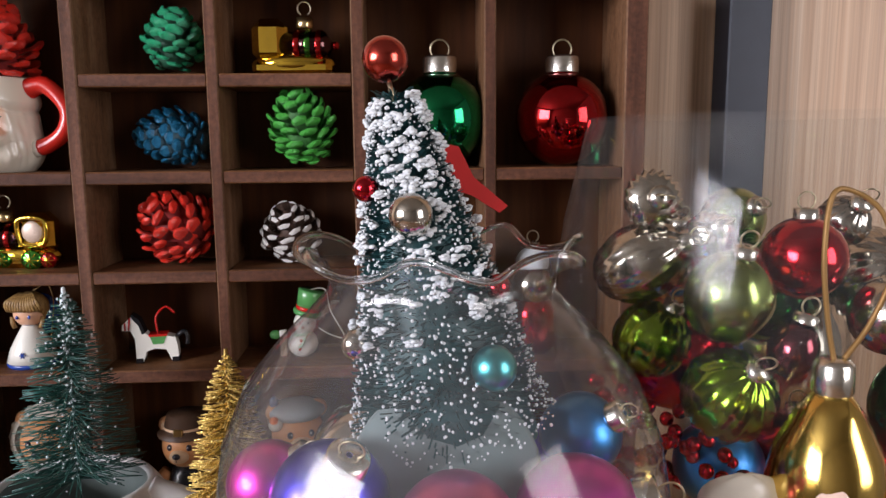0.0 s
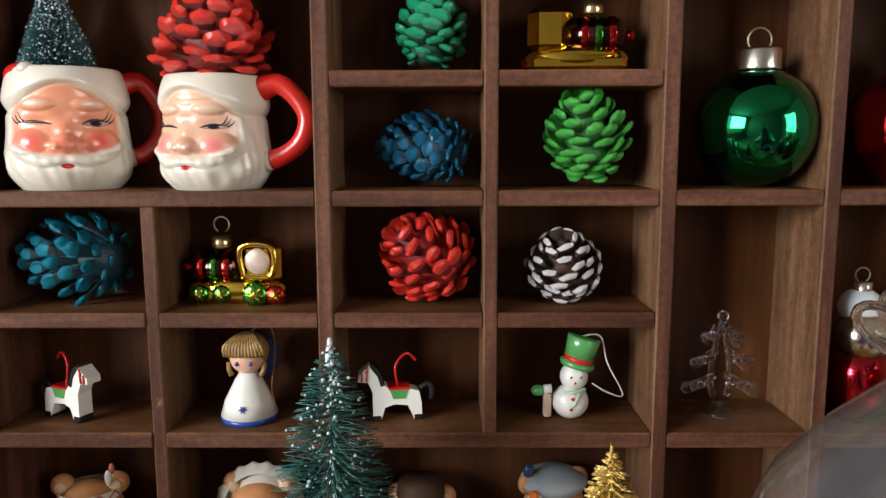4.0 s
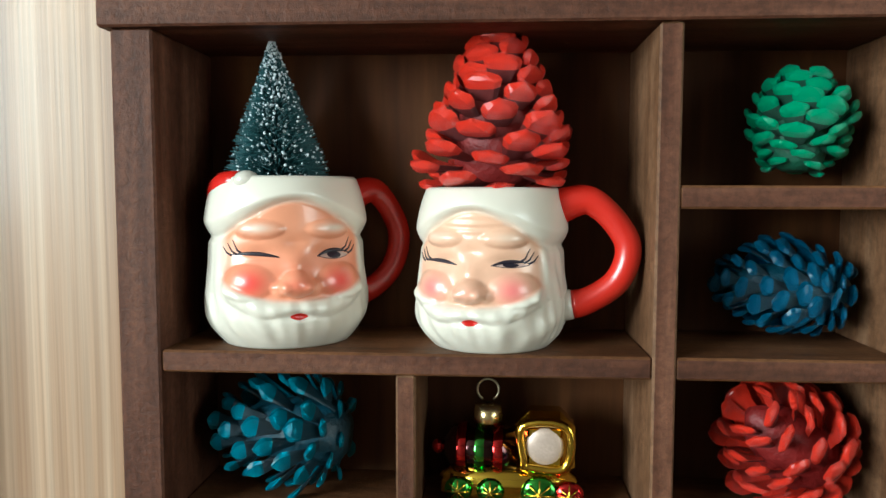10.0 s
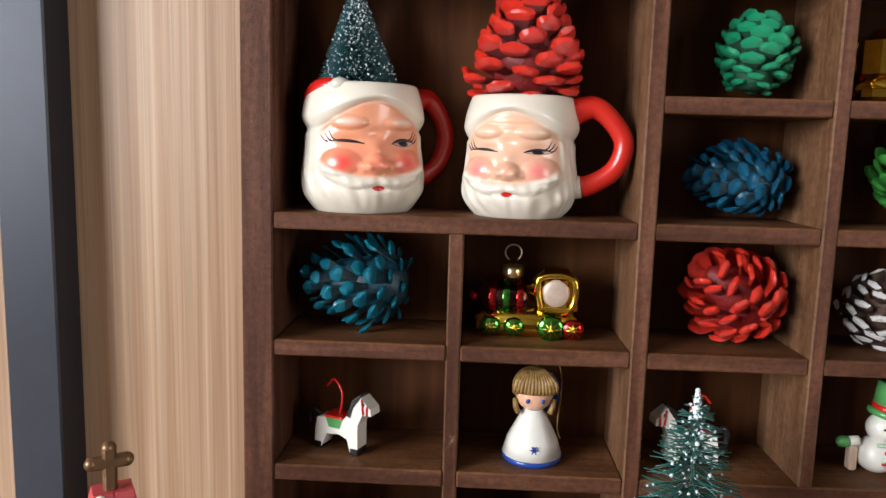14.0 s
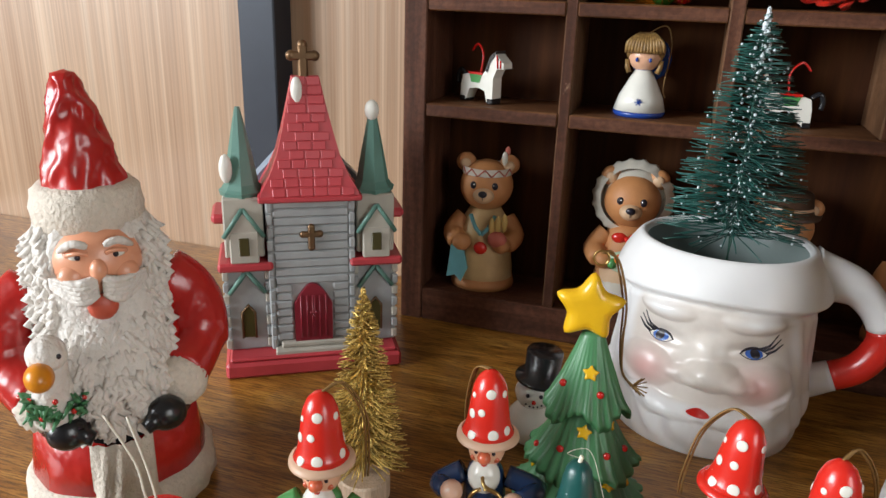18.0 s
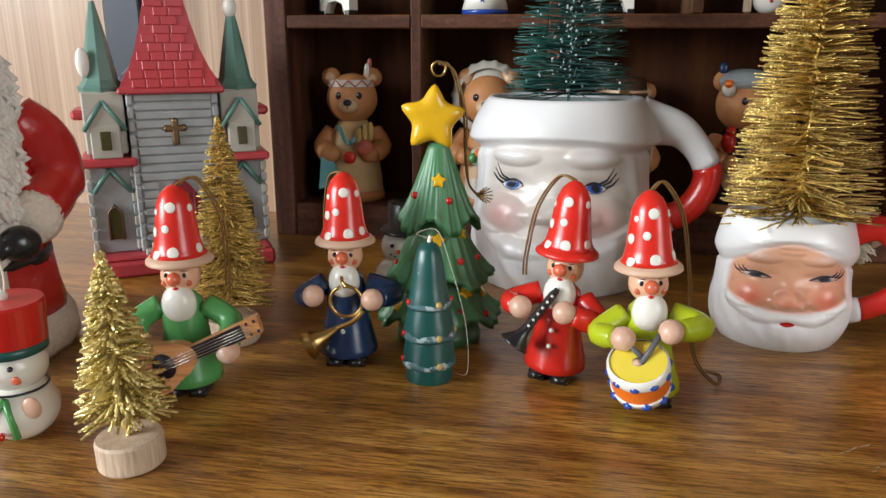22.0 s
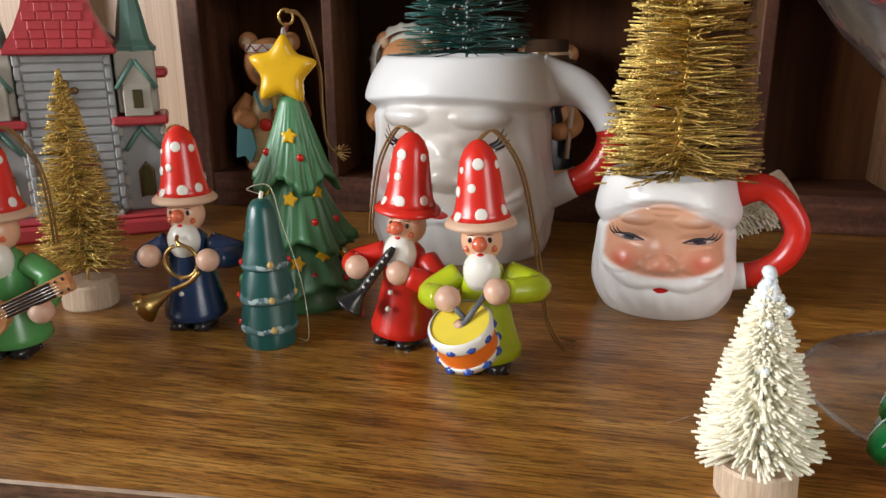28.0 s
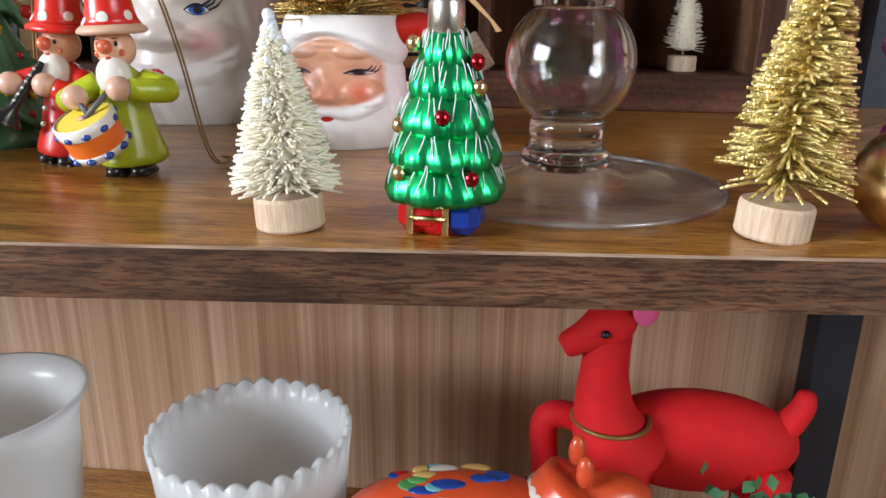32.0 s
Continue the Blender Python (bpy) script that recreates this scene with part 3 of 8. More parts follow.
                f.ball((math.cos(a) * r * 0.14 * t, math.sin(a) * r * 0.14 * t, h - h * 0.14 * t), thick * rnd.uniform(1.8, 3.2), flecks, 5, 4)
        tagged(part("frosting", f, tree, "white frosting on the tips"), kind="stuff")
    return tree


def mug_shape(style):
    """The surface of a cup modelled as a bearded head; u: angle from the front, -pi..pi; v: 0..1 up. Gives the radius, the share of skin colour and of rouge."""
    g = lambda x, s: math.exp(-(x / s) ** 2)
    step = lambda x, w: max(0.0, min(1.0, x / w + 0.5))
    big, rel = style["big"], style["relief"]

    up, nw = style["up"], style["nose_w"]

    ease = lambda x: (lambda t: t * t * (3 - 2 * t))(max(0.0, min(1.0, x)))
    nu, nv, cv = style["nose_u"], style["nose_v"], style["cheek_v"]
    dome = lambda x, y: max(0.0, 1 - x * x - y * y) ** 0.75

    def surf(u, v):
        a = abs(u)
        r = 0.94 - style["foot"] * max(0.0, 1 - v / 0.2) ** 2.0 - 0.035 * step(v - 0.5, 0.5) + 0.03 * g(v - 0.3, 0.16)
        # the soft fur brim of the cap, draped lower at the sides
        vb = style["brim_v"] - style["drape"] * ease(a / 1.25)
        k = (v - vb) / (1.02 - vb)
        roll = ease(k / style["soft"] + 0.12)
        r += style["brim"] * roll * (1 - 0.3 * max(0.0, k)) - style["close"] * max(0.0, k) ** 2.2
        r -= style["neck"] * g(k + 0.05, 0.07)
        low_v, v = v, v - up
        vb -= up
        fw = style["face"] - 0.25 * max(0.0, (v - 0.6) / 0.3) ** 1.5
        lower = 0.285 + 0.13 * (a / fw) ** 2
        skin = ease((fw - a + 0.04 * math.sin(9 * v)) / 0.16 + 0.5) * ease((v - lower) / 0.06 + 0.5) * ease((vb - v - 0.008) / 0.05 + 0.5)
        on = step(vb - v, 0.06) * g(max(0.0, a - 0.8), 0.3)
        r -= 0.012 * skin
        for q in (-1, 1):
            # brow, socket, round cheek, nostril
            r += on * rel * (0.06 * dome((u - q * 0.46) / 0.34, (v - style["brow_v"] - 0.005) / 0.058) - 0.05 * g(u - q * 0.45, 0.24) * g(v - style["eye_v"] - 0.01, 0.045)
                             + 0.03 * g(u - q * 0.48, 0.2) * g(v - style["eye_v"] + 0.005, 0.022))
            r += rel * 0.07 * dome((u - q * 0.6) / 0.36, (v - cv) / 0.105)
            r += style["nose"] * 0.38 * dome((u - nu - q * nw * 1.5) / nw, (v - nv + 0.022) / 0.05)
        r += style["nose"] * dome((u - nu) / (nw * 1.7), (v - nv) / 0.082) + 0.06 * g(u - nu * 0.6, 0.13) * g(v - nv - 0.1, 0.06) - 0.03 * rel * g(u, 0.16) * g(v - style["eye_v"] - 0.08, 0.04)
        r += style["wrinkles"] * 0.009 * math.sin(v * 135 + 1.5 * math.cos(3 * u)) * g(v - 0.77, 0.05) * g(u, 0.5)
        # tufts of the brows are left white
        tuft = max(g(u - q * 0.48, 0.19) * g(v - style["brow_v"] - 0.012, 0.026) for q in (-1, 1))
        skin *= 1 - style["tuft"] * tuft
        # moustache, thin under the nose, sweeping outwards and up
        mv = 0.262 - 0.05 * min(a, 0.4) + 0.2 * max(0.0, a - 0.25) ** 1.4
        k = max(0.0, 1 - ((v - mv) / (0.04 + 0.055 * min(a, 0.4))) ** 2) * (1 if a < 0.8 else g(a - 0.8, 0.16)) * (1 - 0.4 * g(u, 0.06))
        r += (0.065 + 0.008 * math.sin(u * 34 + 14 * v)) * k
        skin *= 1 - min(1.0, 1.6 * k)
        # beard and side hair in soft locks
        hair = (1 - skin) * step(vb - v, 0.06) * g(max(0.0, a - 1.2), 0.7)
        wv = math.sin(u * 13 + 3.2 * math.sin(v * 8 + u * 1.7)) + 0.55 * math.sin(u * 27 + 11 * v + 2 * math.sin(5 * u))
        r += 0.013 * style["locks"] * wv * hair * (1 - min(1.0, k * 1.5)) * min(1.0, low_v * 9) * (1.0 if v < 0.33 else 0.45)
        r += style["beard"] * g(u, 0.75) * g(low_v - 0.16, 0.13) - 0.03 * g(u, 0.16) * g(v - style["mouth_v"], 0.022)
        rouge = max(g(u - q * 0.52, style["rouge"]) * g(v - cv, style["rouge"] * 0.42) for q in (-1, 1))
        rouge = max(rouge, style["nose_tint"] * g(u, 0.16) * g(v - nv, 0.05), style["flush"] * skin * g(v - 0.45, 0.12))
        return r, skin, rouge * (skin if not big else 1.0)

    return surf


def glaze_paint(name, white, skin, cheek):
    """White china with the face and the cheeks painted under the glaze, fine crackle and a few firing specks."""
    m, nt, b = node_mat(name)
    at = nt.nodes.new("ShaderNodeAttribute")
    at.attribute_name = "glaze"
    sep = nt.nodes.new("ShaderNodeSeparateColor")
    link(nt, at.outputs["Color"], sep.inputs[0])
    v = coords(nt, (1, 1, 1))
    n = noise_tex(nt, v, 130.0, 4.0)
    wide = noise_tex(nt, v, 38.0, 3.0)
    base = mixc(nt, wide, shade(white, 0.93), shade(white, 1.05))
    face = mixc(nt, n, shade(skin, 0.88), shade(skin, 1.1))
    col = mixc(nt, sep.outputs[0], base, face)
    col = mixc(nt, sep.outputs[1], col, cheek)
    specks = ramp(nt, noise_tex(nt, v, 420.0, 3.0, 0.7), [(0.74, (0, 0, 0)), (0.78, (1, 1, 1))])
    stain = ramp(nt, noise_tex(nt, v, 60.0, 4.0, 0.7), [(0.66, (0, 0, 0)), (0.8, (0.5, 0.5, 0.5))])
    col = mixc(nt, mixc(nt, 1.0, specks, stain, "MULTIPLY"), col, (0.25, 0.15, 0.07))
    link(nt, col, b.inputs["Base Color"])
    b.inputs["Roughness"].default_value = 0.3
    b.inputs["Coat Weight"].default_value, b.inputs["Coat Roughness"].default_value = 0.28, 0.06
    bump(nt, b, wide, 0.12, 0.0012)
    return m


def santa_mug(label, at, W, D, H, skin_c, cheek_c, white, eyes, style, handle, lining=None):
    """A face mug, its front towards -y; eyes are wink, open, squint or blue for each side."""
    mug = thing("santa_mug", label, "mug", at, group="face mugs")
    surf = mug_shape(style)
    white_c = (0.68, 0.63, 0.53) if white is CREAM else (0.88, 0.88, 0.88)
    glaze = glaze_paint("painted_glaze", white_c, skin_c, cheek_c)
    nu, nv, R = 192, 120, W / 2
    V, F, paint_at = [], [], []
    for i in range(nv + 1):
        for j in range(nu):
            u = -math.pi + 2 * math.pi * j / nu
            r, sk, ro = surf(u, i / nv)
            V.append((R * r * math.sin(u), -D / 2 * r * math.cos(u), H * i / nv))
            paint_at.append((sk, ro))
    F = [(i * nu + j, i * nu + (j + 1) % nu, (i + 1) * nu + (j + 1) % nu, (i + 1) * nu + j) for i in range(nv) for j in range(nu)]
    F.append(tuple(reversed(range(nu))))
    # rounded lip, then the inside wall
    rim = [(surf(-math.pi + 2 * math.pi * j / nu, 1.0)[0]) for j in range(nu)]
    inside, last = [], nv * nu
    for d, z in ((0.03, 1.012), (0.06, 1.008), (0.085, 0.985), (0.10, 0.9), (0.13, 0.5), (0.2, 0.1)):
        o = len(V)
        V += [(R * (rim[j] - d) * math.sin(-math.pi + 2 * math.pi * j / nu), -D / 2 * (rim[j] - d) * math.cos(-math.pi + 2 * math.pi * j / nu), H * z) for j in range(nu)]
        (F if z > 0.98 else inside).extend((last + j, last + (j + 1) % nu, o + (j + 1) % nu, o + j) for j in range(nu))
        last = o
    inside.append(tuple(last + j for j in range(nu)))
    f = Form()
    f.add(V, F, glaze)
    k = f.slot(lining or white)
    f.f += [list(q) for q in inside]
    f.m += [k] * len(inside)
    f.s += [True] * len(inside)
    me = f.mesh("cup")
    layer = me.color_attributes.new("glaze", "FLOAT_COLOR", "POINT")
    flat = np.zeros((len(me.vertices), 4), dtype=np.float32)
    flat[:, 3] = 1
    flat[:len(paint_at), 0:2] = paint_at
    layer.data.foreach_set("color", flat.ravel())
    part("cup", me, mug)

    def P(u, v, lift=0.004):
        r = surf(u, v)[0] + lift
        return (R * r * math.sin(u), -D / 2 * r * math.cos(u), H * v)

    def dab(f, u, v, du, dv, material, lift, lens=0.0, tilt=0.0):
        """A spot of paint that lies on the glaze; lens pinches its ends."""
        ring, n = [(u, v)], 22
        for q in (0.5, 1.0):
            for k in range(n):
                t = 2 * math.pi * k / n
                x, y = math.cos(t), math.sin(t) * (1 - lens * math.cos(t) ** 2)
                ring.append((u + q * du * x, v + q * dv * (y + tilt * x)))
        pts = [P(p, q, lift) for p, q in ring]
        q = [(0, 1 + k, 1 + (k + 1) % n) for k in range(n)] + [(1 + k, 1 + n + k, 1 + n + (k + 1) % n, 1 + (k + 1) % n) for k in range(n)]
        f.add(pts, q, material)

    ev = style["eye_v"] + style["up"]
    for q, kind in zip((-1, 1), eyes):
        c = q * style["eye_u"]
        f = Form()
        half = {"blue": 0.148, "wink": 0.33, "open": 0.25, "squint": 0.26}[kind]
        arch_h = {"blue": 0.028, "wink": 0.012, "open": 0.026, "squint": 0.016}[kind]
        lid = [P(c + q * half * (2 * k / 10 - 1), ev + arch_h * (1 - (2 * k / 10 - 1) ** 2) + (0.012 * (k / 10) if kind != "blue" else 0.004)) for k in range(11)]
        f.tube(lid, [W * (0.003 + style["line"] * math.sin(math.pi * min(1.0, k / 9))) for k in range(11)], INK, 6)
        eye = part("eyelid", f, mug, "painted black lid line")
        for n_ in range(style["lashes"]):
            f = Form()
            k = 0.45 + 0.5 * n_ / max(1, style["lashes"] - 1)
            u0, v0 = c + q * half * k, ev + arch_h * (1 - k * k) + 0.006
            f.tube([P(u0, v0), P(u0 + q * 0.08, v0 + 0.022 - 0.004 * n_), P(u0 + q * 0.15, v0 + 0.08 - 0.016 * n_)], [W * 0.007, W * 0.0055, W * 0.002], INK, 5)
            part("lash", f, eye)
        if kind != "wink":
            dv = {"blue": 0.025, "open": 0.022, "squint": 0.013}[kind]
            cv = ev + {"blue": 0.006, "open": 0.004, "squint": 0.002}[kind]
            f = Form()
            dab(f, c, cv, half * 0.9, dv, WHITE_PAINT if kind == "blue" else EYE_TINT, 0.004, 0.5)
            part("eyeball", f, eye, "white of the eye")
            f = Form()
            dab(f, c, cv + 0.001, half * (0.62 if kind == "blue" else 0.42), dv * 0.95, EYE_BLUE if kind == "blue" else INK, 0.007, 0.12)
            part("iris", f, eye, "painted iris")
            f = Form()
            dab(f, c + 0.01 * q, cv + 0.001, half * 0.34, dv * 0.78, INK, 0.010)
            part("pupil", f, eye)
            f = Form()
            f.tube([P(c + q * half * (2 * k / 8 - 1), cv - dv * (1 - (2 * k / 8 - 1) ** 2), 0.005) for k in range(9)], W * 0.002, INK, 5)
            part("lower_lid", f, eye)
    f = Form()
    dab(f, style["mouth"], style["mouth_v"] + style["up"], 0.1, 0.02, RED, 0.006, 0.35)
    part("mouth", f, mug, "small painted red mouth")
    f = Form()
    hx, reach = W * 0.46, handle["reach"]
    if style["big"]:
        way = [(hx * 0.86, 0, H * 0.88), (hx + reach * 0.5, 0, H * 0.83), (hx + reach * 0.98, 0, H * 0.63), (hx + reach * 0.78, 0, H * 0.44), (hx + reach * 0.25, 0, H * 0.34), (hx * 0.86, 0, H * 0.28)]
    else:
        way = [(hx * 0.86, 0, H * 0.88), (hx + reach * 0.42, 0, H * 0.925), (hx + reach * 0.97, 0, H * 0.68), (hx + reach * 0.86, 0, H * 0.44), (hx + reach * 0.36, 0, H * 0.29), (hx * 0.86, 0, H * 0.25)]
    pts = smooth_line(way, 8)
    n = len(pts)
    a, b = handle["split"]
    i0, i1 = int(n * a), int(n * b)
    rad = handle["r"]
    flare = handle.get("flare", 0.45)
    rr = [rad * (1 + flare * max(0.0, 1 - i / (n * 0.3)) ** 1.5 + 0.35 * max(0.0, (i - n * 0.72) / (n * 0.28)) ** 1.5) for i in range(n)]
    turn = pose(0, 0, 0, 0, 0, handle.get("turn", 0))
    chip = handle["paint"]
    if i0 > 0:
        f.tube(pts[: i0 + 1], rr[: i0 + 1], white, 16, turn)
    f.tube(pts[i0:i1 + 1], [x * 1.01 for x in rr[i0:i1 + 1]], chip, 16, turn)
    if i1 < n - 1:
        f.tube(pts[i1:], [x * 1.03 for x in rr[i1:]], white, 16, turn)
    part("handle", f, mug, "glossy red handle with white ends")
    return mug


def ball_ornament(label, at, r, material, cap=SILVER, group="", hook=True, turn=None):
    """A glass ball with its metal cap and wire loop."""
    orn = thing("ball_ornament", label, "ornament", at, group=group)
    f = Form()
    f.ball((0, 0, r), r, material, 36, 22)
    f.lathe([(r * 0.36, r * 1.9), (r * 0.33, r * 2.02)], material, None, 20, False)
    part("ball", f, orn, at=turn)
    f = Form()
    cr = r * 0.36
    f.lathe([(cr, r * 1.96), (cr * 1.03, r * 1.99), (cr, r * 2.03), (cr, r * 2.27), (cr * 0.9, r * 2.31), (0.001, r * 2.32)], cap, None, 26, False, wave=lambda a, t: 1 + 0.02 * math.sin(a * 26))
    part("cap", f, orn, "crimped silver cap", at=turn)
    if hook:
        f = Form()
        f.tube(arc((0, 0, r * 2.45), r * 0.2, -70, 250, 16), r * 0.018, WIRE, 6)
        part("hook", f, orn, "thin wire loop", at=turn)
    return orn


def horse(label, at, flip):
    f = Form()
    body = [(-0.017, 0.001), (-0.0165, 0.012), (-0.015, 0.019), (-0.006, 0.0215), (0.004, 0.021), (0.009, 0.027), (0.012, 0.034), (0.015, 0.036), (0.022, 0.030), (0.0225, 0.026), (0.0165, 0.0255), (0.0135, 0.019), (0.0135, 0.001), (0.0085, 0.001), (0.006, 0.009), (0.0, 0.011), (-0.008, 0.010), (-0.012, 0.001)]
    f.slab(body, 0.010, WHITE_PAINT)
    for x0, x1 in ((-0.0175, -0.0115), (0.008, 0.014)):
        f.box((x0, -0.0053, 0), (x1, 0.0053, 0.0045), BLACK)
    f.slab([(0.006, 0.0235), (0.010, 0.034), (0.0155, 0.038), (0.0150, 0.035), (0.0105, 0.029), (0.0085, 0.0225)], 0.0108, BLACK)
    f.slab([(-0.009, 0.0216), (0.0035, 0.0216), (0.001, 0.0145), (-0.0065, 0.0145)], 0.0108, GREEN_COAT)
    f.slab([(-0.0095, 0.0219), (0.004, 0.0219), (0.0035, 0.0203), (-0.009, 0.0203)], 0.0112, RED)
    f.tube([(0.0165, -0.0055, 0.0352), (0.0175, -0.0055, 0.0262)], 0.0006, RED, 5)
    f.tube([(0.02, -0.0055, 0.0318), (0.02, -0.0055, 0.0262)], 0.0006, RED, 5)
    for s in (-1, 1):
        f.ball((0.0172, s * 0.0052, 0.0322), (0.0010, 0.0005, 0.0012), INK, 8, 6)
    f.tube(smooth_line([(-0.016, 0, 0.019), (-0.021, 0, 0.022), (-0.0235, 0, 0.018), (-0.023, 0, 0.012)], 4), 0.0019, BLACK, 7)
    f.tube(smooth_line([(-0.002, 0, 0.0215), (-0.001, 0.001, 0.034), (-0.008, 0.003, 0.041), (-0.014, 0.004, 0.036)], 6), 0.0009, RED, 6)
    return thing("toy_horse", label, "figurine", at @ Matrix.Diagonal((-1 if flip else 1, 1, 1, 1)), f, "wooden horses")


def train_ornament(label, at):
    t = thing("train_ornament", label, "ornament", at, group="blown glass trains")
    gold, red, green, blue = mirror_paint("gold_mirror", (0.75, 0.5, 0.05)), mirror_paint("red_mirror", (0.6, 0.02, 0.02)), mirror_paint("green_mirror", (0.08, 0.4, 0.05)), mirror_paint("dark_mirror", (0.06, 0.02, 0.02))
    f = Form()
    f.ball((0, 0, 0.009), (0.031, 0.011, 0.009), gold, 24, 12)
    f.box((-0.029, -0.010, 0.0), (0.029, 0.010, 0.012), gold, 0.004)
    part("chassis", f, t, "mirrored gold glass chassis")
    f = Form()
    f.lathe([(0.002, -0.030), (0.005, -0.0275), (0.0105, -0.024), (0.0105, 0.004)], blue, pose(0, 0, 0.022, 0, 90, 0), 18)
    for x in (-0.02, -0.012, -0.004):
        f.lathe([(0.0112, -0.002), (0.0118, 0), (0.0112, 0.002)], red if x != -0.012 else green, pose(x, 0, 0.022, 0, 90, 0), 18, False)
    f.ball((-0.031, 0, 0.022), 0.0032, red, 10, 8)
    part("boiler", f, t, "striped dark glass boiler with a red nose")
    f = Form()
    f.box((0.003, -0.0105, 0.010), (0.029, 0.0105, 0.041), gold, 0.0065)
    cab = part("cab", f, t, "mirrored gold cab")
    f = Form()
    f.tube(smooth_line([(0.0075, -0.0112, 0.0185), (0.0245, -0.0112, 0.0185), (0.0255, -0.0112, 0.036), (0.0065, -0.0112, 0.036), (0.0075, -0.0112, 0.0185)], 5)[:-1], 0.0019, gold, 8, closed=True)
    part("window_frame", f, cab)
    f = Form()
    f.ball((0.016, -0.0098, 0.0272), (0.0082, 0.0022, 0.0082), WINDOW_PEARL, 20, 12)
    part("window", f, cab, "frosted pinkish window")
    for x, r, m in ((-0.021, 0.0062, green), (-0.007, 0.0062, green), (0.014, 0.0082, green), (0.0265, 0.0065, red)):
        f = Form()
        f.ball((x, -0.0105, 0.0068), (r, 0.003, r * 0.92), m, 16, 10)
        for k in range(4):
            a = k * math.pi / 4
            f.tube([(x - r * 0.8 * math.cos(a), -0.0135, 0.0068 - r * 0.8 * math.sin(a)), (x + r * 0.8 * math.cos(a), -0.0135, 0.0068 + r * 0.8 * math.sin(a))], 0.0004, gold, 4)
        part("wheel", f, t)
    f = Form()
    f.lathe([(0.006, 0.0405), (0.0065, 0.042), (0.006, 0.048), (0.001, 0.0485)], GOLD_CAP, pose(-0.009, 0, -0.006), 16, False, wave=lambda a, q: 1 + 0.05 * math.sin(8 * a))
    f.tube(arc((-0.009, 0, 0.0485), 0.0048, -60, 240, 14), 0.0005, WIRE, 6)
    part("cap", f, t, "gold crimped cap with a wire loop")
    return t


def bear(label, at, dress, apron, headwear, extra):
    """A moulded bear figurine, one mesh."""
    fur = BEAR
    f = Form()
    f.lathe([(0.0235, 0), (0.025, 0.003), (0.0245, 0.02), (0.0205, 0.045), (0.0165, 0.062), (0.012, 0.07)], dress, None, 24, squash=0.85)
    f.lathe([(0.026, 0), (0.0265, 0.004), (0.0255, 0.009)], fur, None, 24, squash=0.86)
    f.ball((0, -0.001, 0.088), (0.0215, 0.0195, 0.0215), fur, 24, 16)
    for s in (-1, 1):
        f.ball((s * 0.0175, 0.001, 0.106), (0.0082, 0.0052, 0.0082), fur, 14, 10)
        f.ball((s * 0.0175, -0.0035, 0.1055), (0.0045, 0.002, 0.0045), BEAR_PALE, 10, 8)
        f.ball((s * 0.0085, -0.0185, 0.0915), (0.0026, 0.0018, 0.0031), INK, 10, 8)
        f.ball((s * 0.0078, -0.0203, 0.0925), 0.0006, WHITE_PAINT, 6, 5)
        f.tube(smooth_line([(s * 0.017, 0, 0.060), (s * 0.025, -0.006, 0.048), (s * 0.019, -0.017, 0.042)], 5), [0.008] * 5 + [0.0085] * 5 + [0.007], fur, 12)
        f.ball((s * 0.016, -0.019, 0.0425), (0.0078, 0.007, 0.0075), fur, 12, 9)
    f.ball((0, -0.0195, 0.0835), (0.0085, 0.007, 0.0065), BEAR_PALE, 16, 10)
    f.ball((0, -0.0262, 0.0862), (0.0036, 0.0022, 0.0028), INK, 10, 8)
    f.tube([(0, -0.0266, 0.084), (0, -0.0262, 0.0812)], 0.0004, INK, 4)
    f.lathe([(0.0212, 0.012), (0.0208, 0.03), (0.018, 0.046)], apron, pose(0, -0.004, 0), 20, False, squash=0.85)
    headwear(f)
    extra(f)
    return thing("bear_figurine", label, "figurine", at @ Matrix.Diagonal((0.95, 0.95, 0.925, 1)), f, "bear figurines")


WINDOW_PEARL = paint("frosted_pearl", (0.55, 0.42, 0.34), 0.45, 0.3, 0.2, 0.35, blot=220)
BEAR = paint("painted_brown_fur", (0.5, 0.22, 0.08), 0.55, 0, 0.05, 0.25, relief=0.4)
BEAR_PALE = paint("painted_tan_fur", (0.6, 0.4, 0.24), 0.5, 0, 0.1, 0.15)
TAN = paint("painted_buckskin", (0.58, 0.4, 0.19), 0.5, 0, 0.1, 0.2)
TEAL_CLOTH = paint("painted_teal_cloth", (0.14, 0.36, 0.4), 0.5)
GREY_HAT = paint("painted_grey_fur_hat", (0.3, 0.33, 0.34), 0.7, relief=0.7, grain=500)
PINKISH = paint("painted_faded_red", (0.5, 0.13, 0.09), 0.5)
CORN = paint("painted_corn_yellow", (0.55, 0.38, 0.12), 0.5)

# ---- things in the shelf's compartments ----
IN_Y = 0.553
EYE_TINT = paint("faint_tinted_eye", (0.48, 0.33, 0.28), 0.25, 0, 0.4)
EYE_BLUE = paint("bright_blue_eye", (0.05, 0.14, 0.5), 0.2, 0, 0.5)
RED_GLAZE = paint("glossy_red_glaze", (0.52, 0.018, 0.01), 0.15, 0, 0.6, 0.18, wear=(0.66, 0.55, 0.45), wear_at=0.77)
